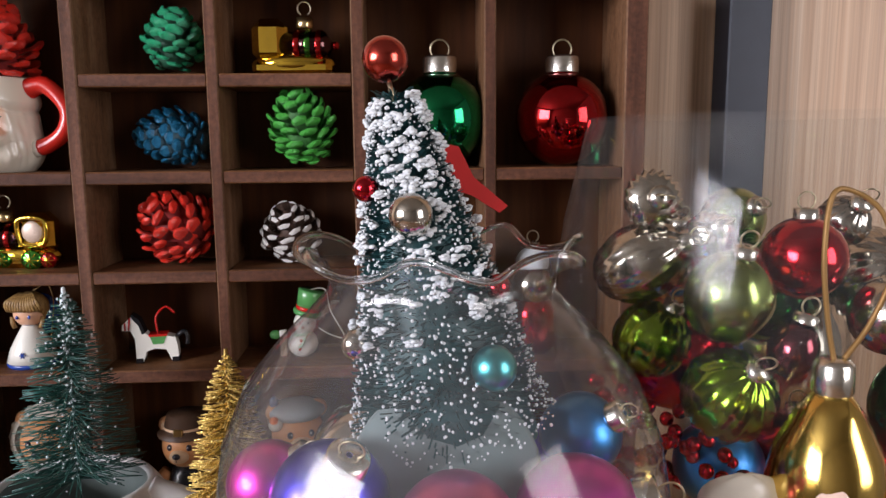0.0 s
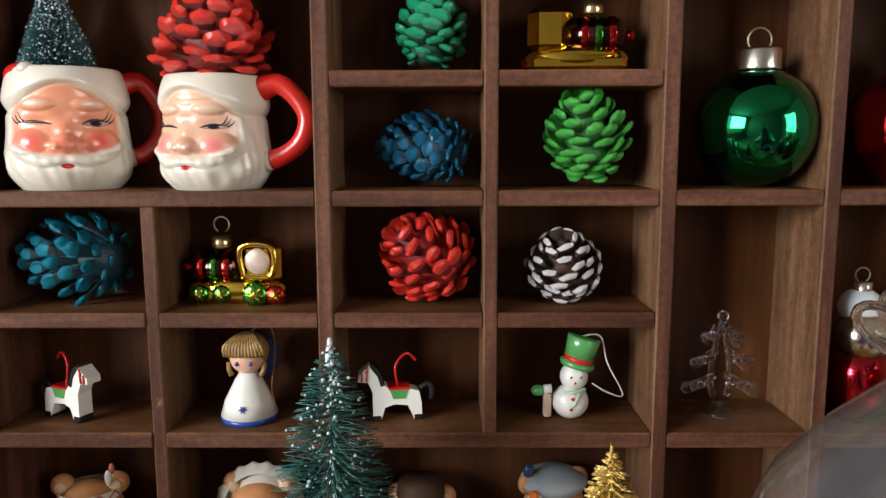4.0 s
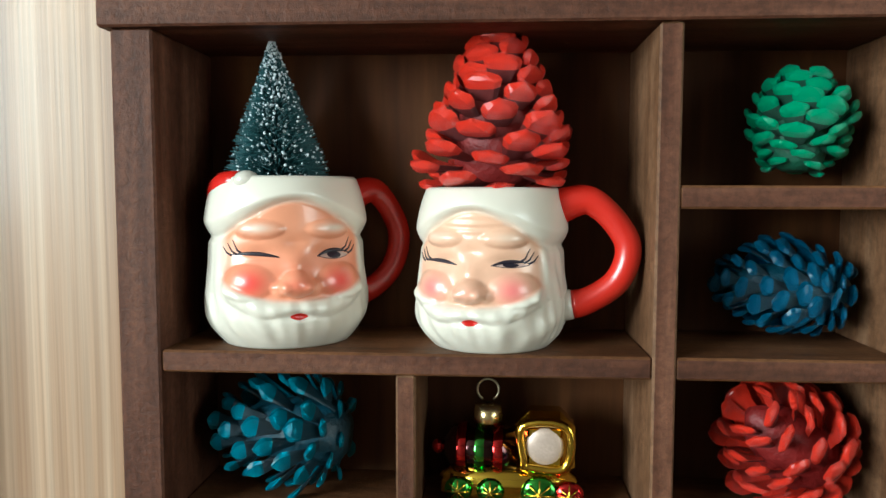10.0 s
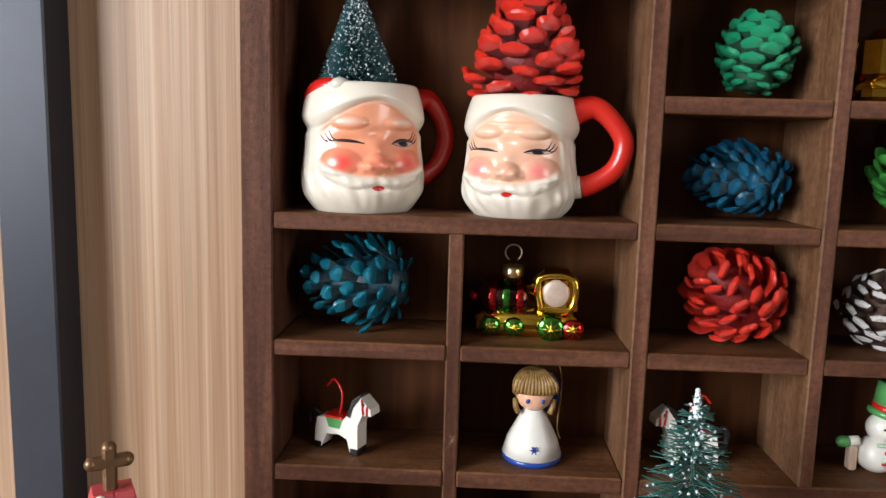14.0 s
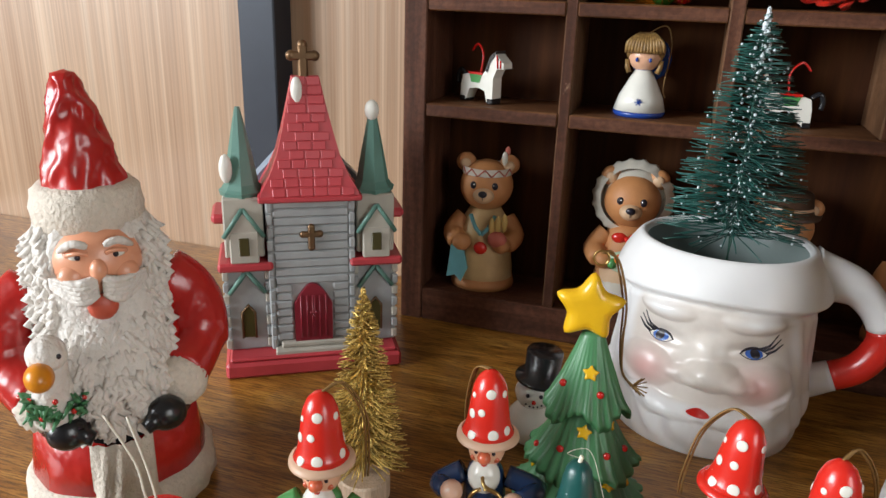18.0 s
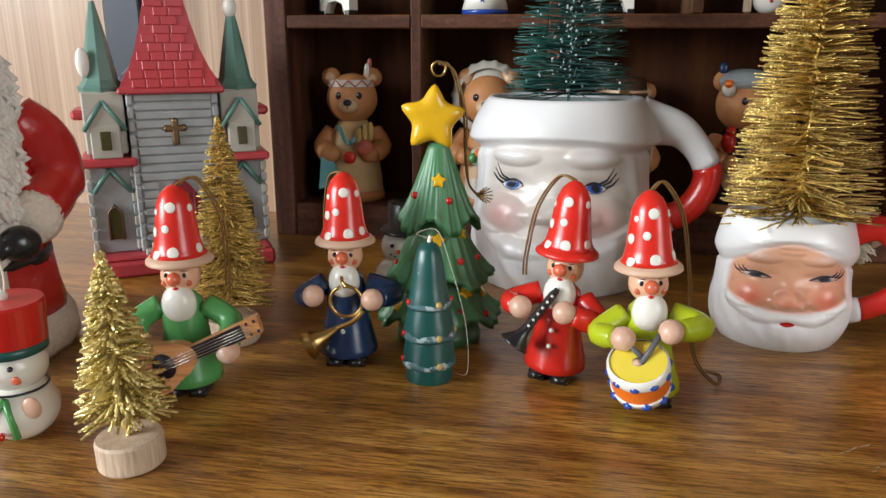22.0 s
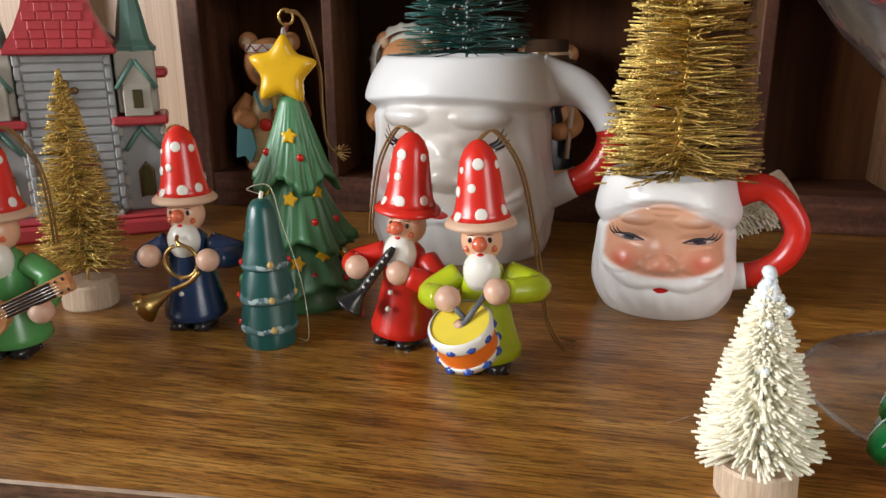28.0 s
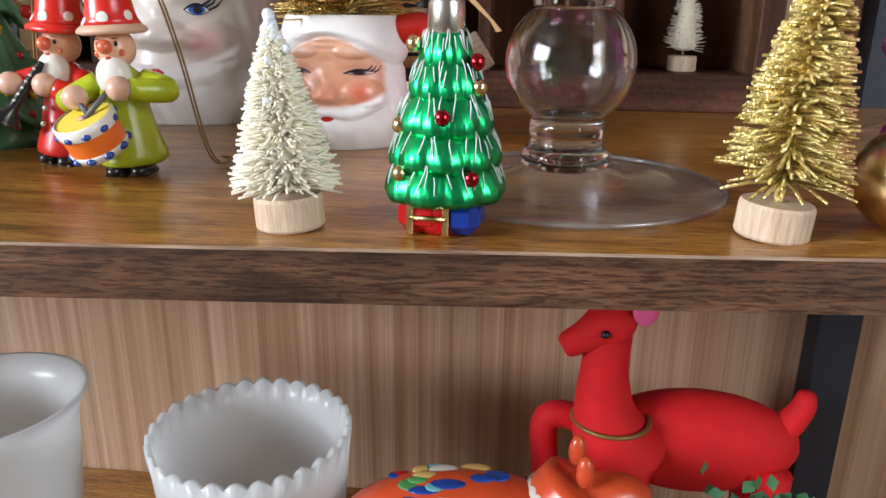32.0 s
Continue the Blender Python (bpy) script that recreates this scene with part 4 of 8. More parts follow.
style_small = {"big": False, "relief": 1.25, "brim_v": 0.875, "drape": 0.21, "brim": 0.075, "close": 0.13, "face": 1.02, "brow_v": 0.70, "eye_v": 0.545, "eye_u": 0.53, "nose": 0.19, "nose_w": 0.12, "nose_u": 0.0, "nose_v": 0.39, "cheek_v": 0.4, "mouth_v": 0.207, "foot": 0.2, "neck": 0.03, "beard": 0.06, "soft": 0.3, "up": 0.0, "wrinkles": 0.0,
               "tuft": 0.8, "locks": 1.0, "rouge": 0.2, "nose_tint": 0.45, "flush": 0.18, "line": 0.0105, "lashes": 3, "mouth": 0.02}
style_old = dict(style_small, wrinkles=1.0, tuft=0.35, nose_tint=0.25, flush=0.06, rouge=0.19, locks=1.2)
style_worn = dict(style_small, wrinkles=1.2, tuft=0.3, nose_tint=0.5, flush=0.2, brim_v=0.865, line=0.009, locks=0.7, up=0.045, foot=0.14)
style_large = {"big": True, "relief": 1.5, "brim_v": 0.80, "drape": 0.05, "brim": 0.12, "close": 0.2, "face": 0.9, "brow_v": 0.728, "eye_v": 0.572, "eye_u": 0.49, "nose": 0.2, "nose_w": 0.165, "nose_u": 0.1, "nose_v": 0.455, "cheek_v": 0.425, "mouth_v": 0.272, "foot": 0.05, "neck": 0.02, "beard": 0.1, "soft": 0.22, "up": 0.0, "wrinkles": 0.0,
               "tuft": 1.0, "locks": 1.7, "rouge": 0.2, "nose_tint": 0.0, "flush": 0.0, "line": 0.0045, "lashes": 3, "mouth": 0.03}
wink_mug = santa_mug("small white-bearded face mug, winking, holding a little dark tree", pose(-0.3365, 0.551, Z2[1], 0, 0, 22), 0.072, 0.066, 0.070, (0.72, 0.3, 0.17), (0.7, 0.06, 0.045), CREAM, ("wink", "open"), style_small, {"reach": 0.021, "r": 0.0052, "split": (0.0, 0.86), "turn": 10, "paint": RED_GLAZE})
santa_mug("small white-bearded face mug with a red pine cone in it", pose(-0.2468, 0.548, Z2[1], 0, 0, -16), 0.0665, 0.066, 0.0655, (0.7, 0.42, 0.28), (0.74, 0.2, 0.18), CREAM, ("wink", "squint"), style_old, {"reach": 0.0262, "r": 0.0055, "split": (0.0, 0.86), "turn": 8, "paint": RED_GLAZE})
f = Form()
f.ball((-0.0180, -0.0195, 0.0690), (0.0052, 0.0045, 0.0040), CREAM, 14, 10)
part("pompon", f, wink_mug)
f = Form()
f.tube(smooth_line([(-0.0200, -0.017, 0.0690), (-0.0265, -0.004, 0.066), (-0.0280, 0.010, 0.060)], 5), [0.0028, 0.0045, 0.005, 0.0055, 0.006, 0.006, 0.006, 0.006, 0.006, 0.005, 0.003], RED, 10)
part("cap_end", f, wink_mug, "glossy red cap end")
brush_tree("small dark green sisal tree frosted white, standing in a mug", pose(-0.3375, 0.55, Z2[1] + 0.004, 0, -2, 0), 0.130, 0.0222, DEEP_TINSEL, GREEN_WIRE, 8000, 0.0003, None, 0.0, FROST, 1700, 0.5, 5, 60, 1.0, 0, near=0.75)
red_cone = cone_paint("matt_red_cone_paint", (0.8, 0.028, 0.01), 0.3, 0.6)
# Darker under paints put the shade between scales into roots, undersides and core.
red_gap_shade = cone_paint("red_cone_gap_shade", (0.16, 0.005, 0.004), 0.6, 0.0)
pinecone("large open pine cone painted matt red, set in a mug", pose(-0.245, 0.549, Z2[1] + 0.0605), 0.074, 0.0335, 74, red_cone, red_gap_shade, 16, 68, 1.0, 11, low=-14, taper=True)
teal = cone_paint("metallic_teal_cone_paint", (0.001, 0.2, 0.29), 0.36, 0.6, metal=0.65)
teal_gap_shade = cone_paint("teal_cone_gap_shade", (0.002, 0.035, 0.055), 0.5, 0.1)
pinecone("open pine cone painted glossy teal, lying on its side", pose(-0.306, IN_Y, Z3[1] + 0.027, 0, -86, 0), 0.066, 0.028, 66, teal, teal_gap_shade, 40, 62, 0.66, 12)
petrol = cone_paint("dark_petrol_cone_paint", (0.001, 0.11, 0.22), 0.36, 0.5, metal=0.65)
pinecone("closed pine cone painted dark petrol blue, lying on its side", pose(-0.093, IN_Y, Z2[1] + 0.0208, 0, -84, -8), 0.06, 0.0208, 84, petrol, teal_gap_shade, 48, 64, 0.95, 13)
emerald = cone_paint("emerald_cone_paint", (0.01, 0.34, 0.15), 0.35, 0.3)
emerald_gap_shade = cone_paint("emerald_cone_gap_shade", (0.008, 0.07, 0.035), 0.6, 0.0)
pinecone("small pine cone painted emerald green, standing upright", pose(-0.120, IN_Y, ZH[1] + 0.004, -4, 6, 20), 0.047, 0.0215, 62, emerald, emerald_gap_shade, 16, 60, 1.12, 14)
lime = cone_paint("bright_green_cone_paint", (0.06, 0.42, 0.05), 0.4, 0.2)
lime_gap_shade = cone_paint("green_cone_gap_shade", (0.03, 0.15, 0.025), 0.6, 0.0)
pinecone("pine cone painted bright green, leaning back", pose(-0.021, IN_Y, Z2[1] + 0.004, 14, -14, 10), 0.058, 0.0245, 72, lime, lime_gap_shade, 24, 62, 1.0, 15)
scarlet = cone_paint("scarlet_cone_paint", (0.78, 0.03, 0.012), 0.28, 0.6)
pinecone("open pine cone painted glossy scarlet, lying back", pose(-0.101, IN_Y + 0.006, Z3[1] + 0.0125, 18, -50, 0), 0.058, 0.0285, 70, scarlet, red_gap_shade, 40, 64, 0.85, 16)
snow_tip = cone_paint("white_dabbed_scale", (0.72, 0.7, 0.68), 0.6, 0.0, (0.1, 0.05, 0.03))
brown_cone = cone_paint("brown_cone_scale", (0.06, 0.028, 0.016), 0.6, 0.0)
pinecone("small brown pine cone with white-painted tips", pose(-0.034, IN_Y + 0.004, Z3[1] + 0.004, 24, -10, 0), 0.045, 0.0215, 62, snow_tip, brown_cone, 14, 58, 1.2, 17, True)
train_ornament("mirrored gold and red glass train ornament with coloured wheels", pose(-0.239, IN_Y, Z3[1], 0, 0, -4))
train_ornament("mirrored red and gold glass train ornament facing away", pose(-0.032, IN_Y, ZH[1], 0, 0, 176))
ball_ornament("shiny emerald green glass ball with a silver cap", pose(0.0755, IN_Y - 0.002, Z2[1]), 0.0352, mirror_paint("emerald_mirror", (0.0, 0.23, 0.075), 0.06), group="glass balls")
ball_ornament("shiny red glass ball with a silver cap", pose(0.167, IN_Y - 0.002, Z2[1]), 0.0352, mirror_paint("ruby_mirror", (0.42, 0.004, 0.006), 0.06), group="glass balls")
horse("small white wooden toy horse with black hooves and green saddle", pose(-0.346, 0.546, Z4[1], 0, 0, -24), False)
horse("small white wooden toy horse with black mane and red loop", pose(-0.142, 0.545, Z4[1], 0, 0, 8), True)

# the little bell-shaped doll, one mesh
f = Form()
f.lathe([(0.0175, 0), (0.0185, 0.002), (0.0182, 0.004)], BLUE, None, 28)
f.lathe([(0.0182, 0.004), (0.0155, 0.014), (0.0085, 0.028), (0.005, 0.034)], WHITE_PAINT, None, 28)
f.ball((0, 0, 0.043), (0.0115, 0.011, 0.0115), SKIN, 20, 14)
HAIR = wood("combed_brown_hair", (0.16, 0.085, 0.025), (0.29, 0.165, 0.05), (0.42, 0.26, 0.09), 2, 6.0, 0.5)
f.ball((0, 0.0024, 0.0465), (0.0136, 0.0122, 0.0128), HAIR, 20, 14)
for k in range(-6, 7):
    f.tube(smooth_line([(k * 0.0008, -0.003, 0.0585), (k * 0.0019, -0.0112, 0.053), (k * 0.0021, -0.0116 + 0.00013 * k * k, 0.0455)], 3), 0.0014, HAIR, 6)
for s in (-1, 1):
    f.ball((s * 0.0045, -0.0107, 0.0408), (0.0012, 0.0006, 0.0016), BLUE, 8, 6)
    f.tube([(s * 0.0115, -0.003, 0.040), (s * 0.0112, -0.004, 0.035), (s * 0.0095, -0.0045, 0.031)], 0.0018, HAIR, 6)
f.tube(arc((0, 0, 0.034), 0.0056, 0, 360, 20, "xy")[:-1], 0.0009, BLUE, 5, closed=True)
for k in range(3):
    a = radians(60 * k)
    f.box((-0.0026, -0.0004, -0.0004), (0.0026, 0.0004, 0.0004), BLUE, 0.0001, Matrix.Translation((0, -0.0165, 0.0115)) @ Matrix.Rotation(a, 4, "Y"))
for u, z in ((-0.9, 0.01), (0.9, 0.01), (-0.5, 0.019), (0.55, 0.018), (-1.3, 0.008), (1.3, 0.008), (0.2, 0.024)):
    r = 0.0188 - z * 0.38
    f.ball((r * math.sin(u), -r * math.cos(u), z), 0.0008, BLUE, 6, 5)
f.ball((0.004, 0.012, 0.04), (0.014, 0.0015, 0.016), BLUE, 12, 8)
f.tube(smooth_line([(0, 0.006, 0.058), (0.012, 0.006, 0.064), (0.017, 0.004, 0.05), (0.015, 0, 0.022), (0.017, -0.002, 0.014)], 6), 0.0005, STRING_GOLD, 5)
thing("bell_doll", "little bell-shaped doll in a white dress with a blue star", "figurine", pose(-0.233, 0.546, Z4[1]) @ Matrix.Diagonal((0.96, 0.96, 0.93, 1)), f)

# the wooden snowman ornament with a green hat, one mesh
f = Form()
f.ball((0, 0, 0.0105), (0.0115, 0.011, 0.0108), WHITE_PAINT, 20, 14)
f.ball((0.002, 0, 0.0265), 0.0088, WHITE_PAINT, 20, 14)
lean = pose(0.0035, 0, 0.033, 0, 14, 0)
f.lathe([(0.0105, 0), (0.011, 0.002), (0.0105, 0.0035)], GREEN_COAT, lean, 24)
f.lathe([(0.0092, 0.0035), (0.0096, 0.0065)], RED, lean, 24)
f.lathe([(0.0093, 0.0065), (0.0104, 0.019), (0.0098, 0.0195)], GREEN_COAT, lean, 24)
for s in (-1, 1):
    f.ball((0.002 + s * 0.003, -0.0082, 0.028), 0.0008, INK, 6, 5)
f.ball((0.0015, -0.0088, 0.0245), 0.0008, RED, 6, 5)
for x, z in ((0.0, 0.015), (-0.001, 0.0085)):
    f.ball((x, -0.0108, z), 0.0012, RED, 8, 6)
f.tube(smooth_line([(0.008, -0.006, 0.02), (0.001, -0.0105, 0.0195), (-0.005, -0.009, 0.019)], 4), 0.0012, SAGE_TINSEL, 6)
f.tube([(0.004, -0.0105, 0.019), (0.001, -0.0112, 0.012), (-0.002, -0.0108, 0.0095)], 0.0012, SAGE_TINSEL, 6)
f.box((-0.017, -0.004, 0.001), (-0.012, 0.002, 0.016), PALE_WOOD, 0.001)
f.tube([(-0.012, -0.002, 0.019), (-0.017, -0.002, 0.0185)], 0.003, WHITE_PAINT, 8)
f.ball((-0.0205, -0.002, 0.018), (0.0045, 0.0035, 0.0035), GREEN_COAT, 10, 8)
f.tube(smooth_line([(0.006, 0, 0.052), (0.018, 0, 0.052), (0.022, -0.003, 0.036), (0.032, -0.004, 0.016), (0.022, -0.006, 0.018), (0.013, -0.004, 0.023)], 6), 0.00045, STRING_WHITE, 5)
thing("snowman_ornament", "wooden snowman ornament in a tilted green top hat", "figurine", pose(-0.032, 0.548, Z4[1]), f)

# the clear glass tree
cry = thing("glass_tree_figurine", "clear moulded glass fir tree with ragged branches", "figurine", pose(0.063, IN_Y, Z4[1]))
f = Form()
f.lathe([(0.0105, 0), (0.011, 0.0025), (0.0055, 0.0045), (0.0042, 0.012)], CRYSTAL, None, 24)
part("foot", f, cry)
f = Form()
rnd = random.Random(8)
for s in (-1, 1):
    f.tube(smooth_line([(s * 0.004, 0, 0.01), (s * 0.006, 0, 0.03), (0, 0, 0.062)], 5), 0.002, CRYSTAL, 8)
    for z, w in ((0.018, 0.024), (0.034, 0.019), (0.049, 0.012)):
        f.tube(smooth_line([(s * 0.003, 0, z + 0.008), (s * w * 0.55, 0, z + 0.002), (s * w, 0, z - 0.002 - 0.004 * (s > 0))], 5), [0.0028] * 5 + [0.0034] * 5 + [0.0014], CRYSTAL, 8)
        for k in range(4):
            x = w * (0.3 + 0.2 * k)
            f.ball((s * x, 0, z + 0.003 - 0.1 * x + rnd.uniform(-0.001, 0.001)), rnd.uniform(0.002, 0.003), CRYSTAL, 8, 6)
f.ball((0, 0, 0.0635), (0.0035, 0.003, 0.0035), CRYSTAL, 10, 8)
part("crown", f, cry)


# four bear figurines on the bottom row
def band(f):
    f.lathe([(0.0204, 0.0985), (0.0198, 0.1045)], CREAM, None, 28, False, squash=0.93)
    for k in range(9):
        a = radians(-90 + (k - 4) * 16)
        p = lambda q, z: (0.0206 * math.cos(q), 0.0192 * math.sin(q), z)
        f.tube([p(a, 0.0988 if k % 2 else 0.1042), p(a + radians(16), 0.1042 if k % 2 else 0.0988)], 0.0006, PINKISH, 4)
    f.ball((0.014, -0.006, 0.112), (0.0025, 0.0012, 0.006), CREAM, 8, 6)
    f.ball((0.016, -0.004, 0.118), (0.002, 0.001, 0.004), PINKISH, 8, 6)


def harvest(f):
    f.ball((0, -0.024, 0.040), (0.0055, 0.003, 0.0055), RED_CHIP, 12, 8, wave=lambda a, b: 1 + 0.12 * math.sin(6 * a))
    for s in (-1, 1):
        f.tube([(s * 0.010, -0.016, 0.066), (s * 0.005, -0.0205, 0.056), (0, -0.0225, 0.051)], 0.0018, TEAL_CLOTH, 6)
    f.ball((0.013, -0.0225, 0.048), (0.008, 0.005, 0.007), PINKISH, 12, 8)
    for k in range(3):
        f.ball((0.008 + 0.005 * k, -0.021, 0.058 + 0.002 * k), (0.0026, 0.0026, 0.008), CORN, 8, 7)
    f.slab([(-0.027, 0.012), (-0.024, 0.04), (-0.014, 0.038), (-0.010, 0.02), (-0.015, 0.008), (-0.02, 0.014)], 0.004, TEAL_CLOTH, pose(0, -0.021, 0))


def bonnet(f):
    f.lathe([(0.0215, -0.004), (0.0265, -0.0025), (0.0305, 0.0), (0.0300, 0.0015), (0.0240, 0.006)], CREAM, pose(0, -0.001, 0.090, 84, 0, 0), 96, False, wave=lambda a, t: 1 + 0.045 * math.sin(19 * a) * math.sin(math.pi * min(1, t * 1.4)))
    f.ball((0, 0.006, 0.092), (0.0235, 0.017, 0.0235), CREAM, 20, 12)


def basket(f):
    for s in (-1, 1):
        f.ball((s * 0.006, -0.022, 0.063), (0.006, 0.003, 0.0042), RED_CHIP, 10, 8)
    f.ball((0, -0.025, 0.063), 0.0025, RED_CHIP, 8, 6)
    f.ball((0, -0.0215, 0.043), (0.014, 0.007, 0.009), SAGE_TINSEL, 14, 9)
    for x, z, m in ((-0.004, 0.047, ORANGE), (0.004, 0.046, ORANGE), (0.0, 0.041, CORN), (0.009, 0.043, PINKISH), (-0.009, 0.043, GREEN_COAT)):
        f.ball((x, -0.027, z), 0.0042, m, 10, 8)
    f.lathe([(0.0215, 0.004), (0.021, 0.02), (0.019, 0.034)], CREAM, pose(0, -0.0045, 0), 20, False, squash=0.85)


BROWN_HAT = paint("painted_dark_brown_hat", (0.06, 0.03, 0.016), 0.5, 0, 0.1)


def buckle_hat(f):
    f.lathe([(0.0245, 0.099), (0.025, 0.101), (0.02, 0.1025), (0.0165, 0.118), (0.0001, 0.1185)], BROWN_HAT, None, 28, False)
    f.lathe([(0.0196, 0.103), (0.019, 0.108)], BEAR_PALE, None, 28, False)
    f.box((-0.004, -0.0205, 0.1025), (0.004, -0.0175, 0.109), BRASS, 0.0006)


def axe(f):
    f.tube([(0.022, -0.018, 0.02), (0.026, -0.02, 0.075)], 0.0022, PALE_WOOD, 8)
    f.slab([(0.02, 0.078), (0.03, 0.08), (0.034, 0.064), (0.026, 0.066)], 0.004, BEAR_PALE, pose(0, -0.02, 0))


def fur_hat(f):
    f.ball((0, 0.001, 0.106), (0.0235, 0.021, 0.0095), GREY_HAT, 22, 12)
    f.ball((-0.019, -0.012, 0.1), (0.006, 0.004, 0.006), CREAM, 10, 8)
    f.ball((-0.0205, -0.014, 0.1045), 0.0035, ORANGE, 8, 6)
    f.ball((-0.0185, 0, 0.115), (0.004, 0.003, 0.006), NAVY_COAT, 8, 6)


def bird(f):
    f.ball((-0.019, -0.02, 0.06), (0.0055, 0.006, 0.0085), RED, 12, 8)
    f.ball((-0.019, -0.022, 0.069), 0.004, RED, 10, 8)
    f.ball((-0.0195, -0.0265, 0.0685), (0.001, 0.002, 0.0008), CORN, 6, 5)
    f.tube(smooth_line([(0.02, -0.012, 0.03), (0.026, -0.016, 0.055), (0.03, -0.016, 0.072)], 4), 0.0032, PALE_WOOD, 8)
    f.ball((0.031, -0.016, 0.058), (0.004, 0.003, 0.006), ORANGE, 8, 6)


bear("brown bear figurine with a zigzag headband and harvest basket", pose(-0.340, 0.551, FOOT_Z, 0, 0, 8), TAN, TAN, band, harvest)
bear("brown bear figurine in a frilled white bonnet with a basket", pose(-0.230, 0.553, FOOT_Z, 0, 0, 2), BEAR, BEAR_PALE, bonnet, basket)
bear("brown bear figurine in a dark brown buckled hat", pose(-0.126, 0.555, FOOT_Z, 0, 0, -6) @ Matrix.Diagonal((0.93, 0.93, 0.91, 1)), BLACK, BLACK, buckle_hat, axe)
bear("brown bear figurine in a grey fur hat with a red bird", pose(-0.040, 0.556, FOOT_Z, 0, 0, 16), BLACK, BEAR_PALE, fur_hat, bird)
brush_tree("tiny cream sisal tree on a wooden foot inside the shelf", pose(0.1625, 0.552, FOOT_Z), 0.077, 0.0155, CREAM_TINSEL, WIRE, 700, 0.00035, (0.0105, 0.011, PALE_WOOD), 0.0, FROST, 60, 0.08, 21, 10, 0.75, 0, group="bottle-brush trees")

# ---- things on the table ----


def polka_hat(f, top, seed, rim):
    """The bell-shaped toadstool hat with white dots; the base of the crown is at z 0.056."""
    prof = [(0.0122, 0.0596), (0.0143, 0.0606), (0.0141, 0.0618), (0.0122, 0.0636)]
    f.lathe(prof, BRIMWOOD if rim else RED_CHIP, None, 32, wave=lambda a, t: 1 + 0.02 * math.sin(3 * a + seed))
    crown = [(0.0122, 0.0632), (0.0106, 0.0658), (0.0096, 0.070), (0.0086, 0.078), (0.0074, 0.086), (0.0054, 0.0905), (0.0025, 0.0933), (0.0003, 0.094)]
    f.lathe(crown, RED_CHIP, None, 32)
    rnd = random.Random(seed)
    spots = [(0.2, 0.0665, 0.0021), (-0.75, 0.0655, 0.0019), (1.2, 0.067, 0.0018), (-0.15, 0.0765, 0.0015), (0.7, 0.076, 0.0017), (-0.95, 0.0745, 0.0018), (0.1, 0.0855, 0.0019), (-1.0, 0.083, 0.0011), (1.15, 0.0845, 0.0014), (0.5, 0.0905, 0.0011), (2.2, 0.07, 0.002), (-2.2, 0.078, 0.002), (2.9, 0.084, 0.0016)]
    for n_, (a, z, r) in enumerate(spots):
        if n_ % 5 == 4:
            continue
        r *= 1.18
        a += rnd.uniform(-0.15, 0.15)
        for i in range(len(crown) - 1):
            if crown[i][1] <= z <= crown[i + 1][1]:
                (r0, z0), (r1, z1) = crown[i], crown[i + 1]
        k = (z - z0) / (z1 - z0)
        rr, slope = r0 + (r1 - r0) * k, math.degrees(math.atan2(r0 - r1, z1 - z0))
        f.ball((0, 0, 0), (r, 0.0005, r * 1.05), WHITE_PAINT, 14, 6, at=pose(0, 0, 0, 0, 0, math.degrees(a)) @ pose(0, -rr, z, -slope, 0, 0))


def gnome(label, at, coat, arms, tool, string, seed, rim=True, shift=(0, 0)):
    """A turned wooden musician in a toadstool hat, one mesh, facing -y."""
    f = Form()
    for s in (-1, 1):
        f.ball((s * 0.0055, -0.005, 0.0028), (0.0048, 0.0085, 0.0034), BLACK, 12, 8)
        f.box((s * 0.0055 - 0.004, -0.011, 0), (s * 0.0055 + 0.004, 0.002, 0.0022), BLACK, 0.0006)
    f.lathe([(0.0124, 0.0045), (0.0145, 0.006), (0.0143, 0.009), (0.0118, 0.018), (0.0100, 0.028), (0.0097, 0.036), (0.0080, 0.043), (0.004, 0.047)], coat, None, 28)
    f.ball((0, -0.0005, 0.0540), (0.0084, 0.0084, 0.0085), SKIN, 20, 14)
    f.ball((0, -0.0058, 0.0425), (0.0075, 0.0062, 0.0090), WHITE_PAINT, 18, 12)
    f.ball((0, -0.0102, 0.0549), 0.0031, NOSE, 12, 8)
    f.ball((0, -0.0087, 0.0502), (0.0014, 0.0008, 0.0008), RED, 8, 6)
    for s in (-1, 1):
        f.ball((s * 0.0039, -0.0078, 0.0560), (0.0009, 0.0005, 0.0012), INK, 8, 6)
        f.tube([(s * 0.0026, -0.0085, 0.0582), (s * 0.0050, -0.0071, 0.0578)], 0.0002, INK, 4)
        f.ball((s * 0.0050, -0.0066, 0.0522), (0.0017, 0.0009, 0.0015), NOSE, 8, 6)
    polka_hat(f, 0.094, seed, rim)
    for pts, wear in arms:
        line = smooth_line(pts, 5)
        f.tube(line, [0.0052 if i < len(line) - 2 else 0.0046 for i in range(len(line))], wear, 12)
        d = (line[-1] - line[-3]).normalized()
        f.ball(line[-1] + d * 0.004, 0.0052, HANDWOOD, 14, 10)
    for z in (0.02, 0.027):
        f.ball((0, -0.0128 - (0.027 - z) * 0.25, z), 0.0012, WHITE_PAINT, 8, 6)
    tool(f)
    if string:
        f.tube(smooth_line(string, 8), 0.00052, STRING_GOLD, 5)
        f.tube(smooth_line([(p[0] + 0.0012, p[1] + 0.0008, p[2]) for p in string], 8), 0.00052, STRING_GOLD, 5)
    return thing("gnome_figurine", label, "figurine", at, f, "wooden musician gnomes")


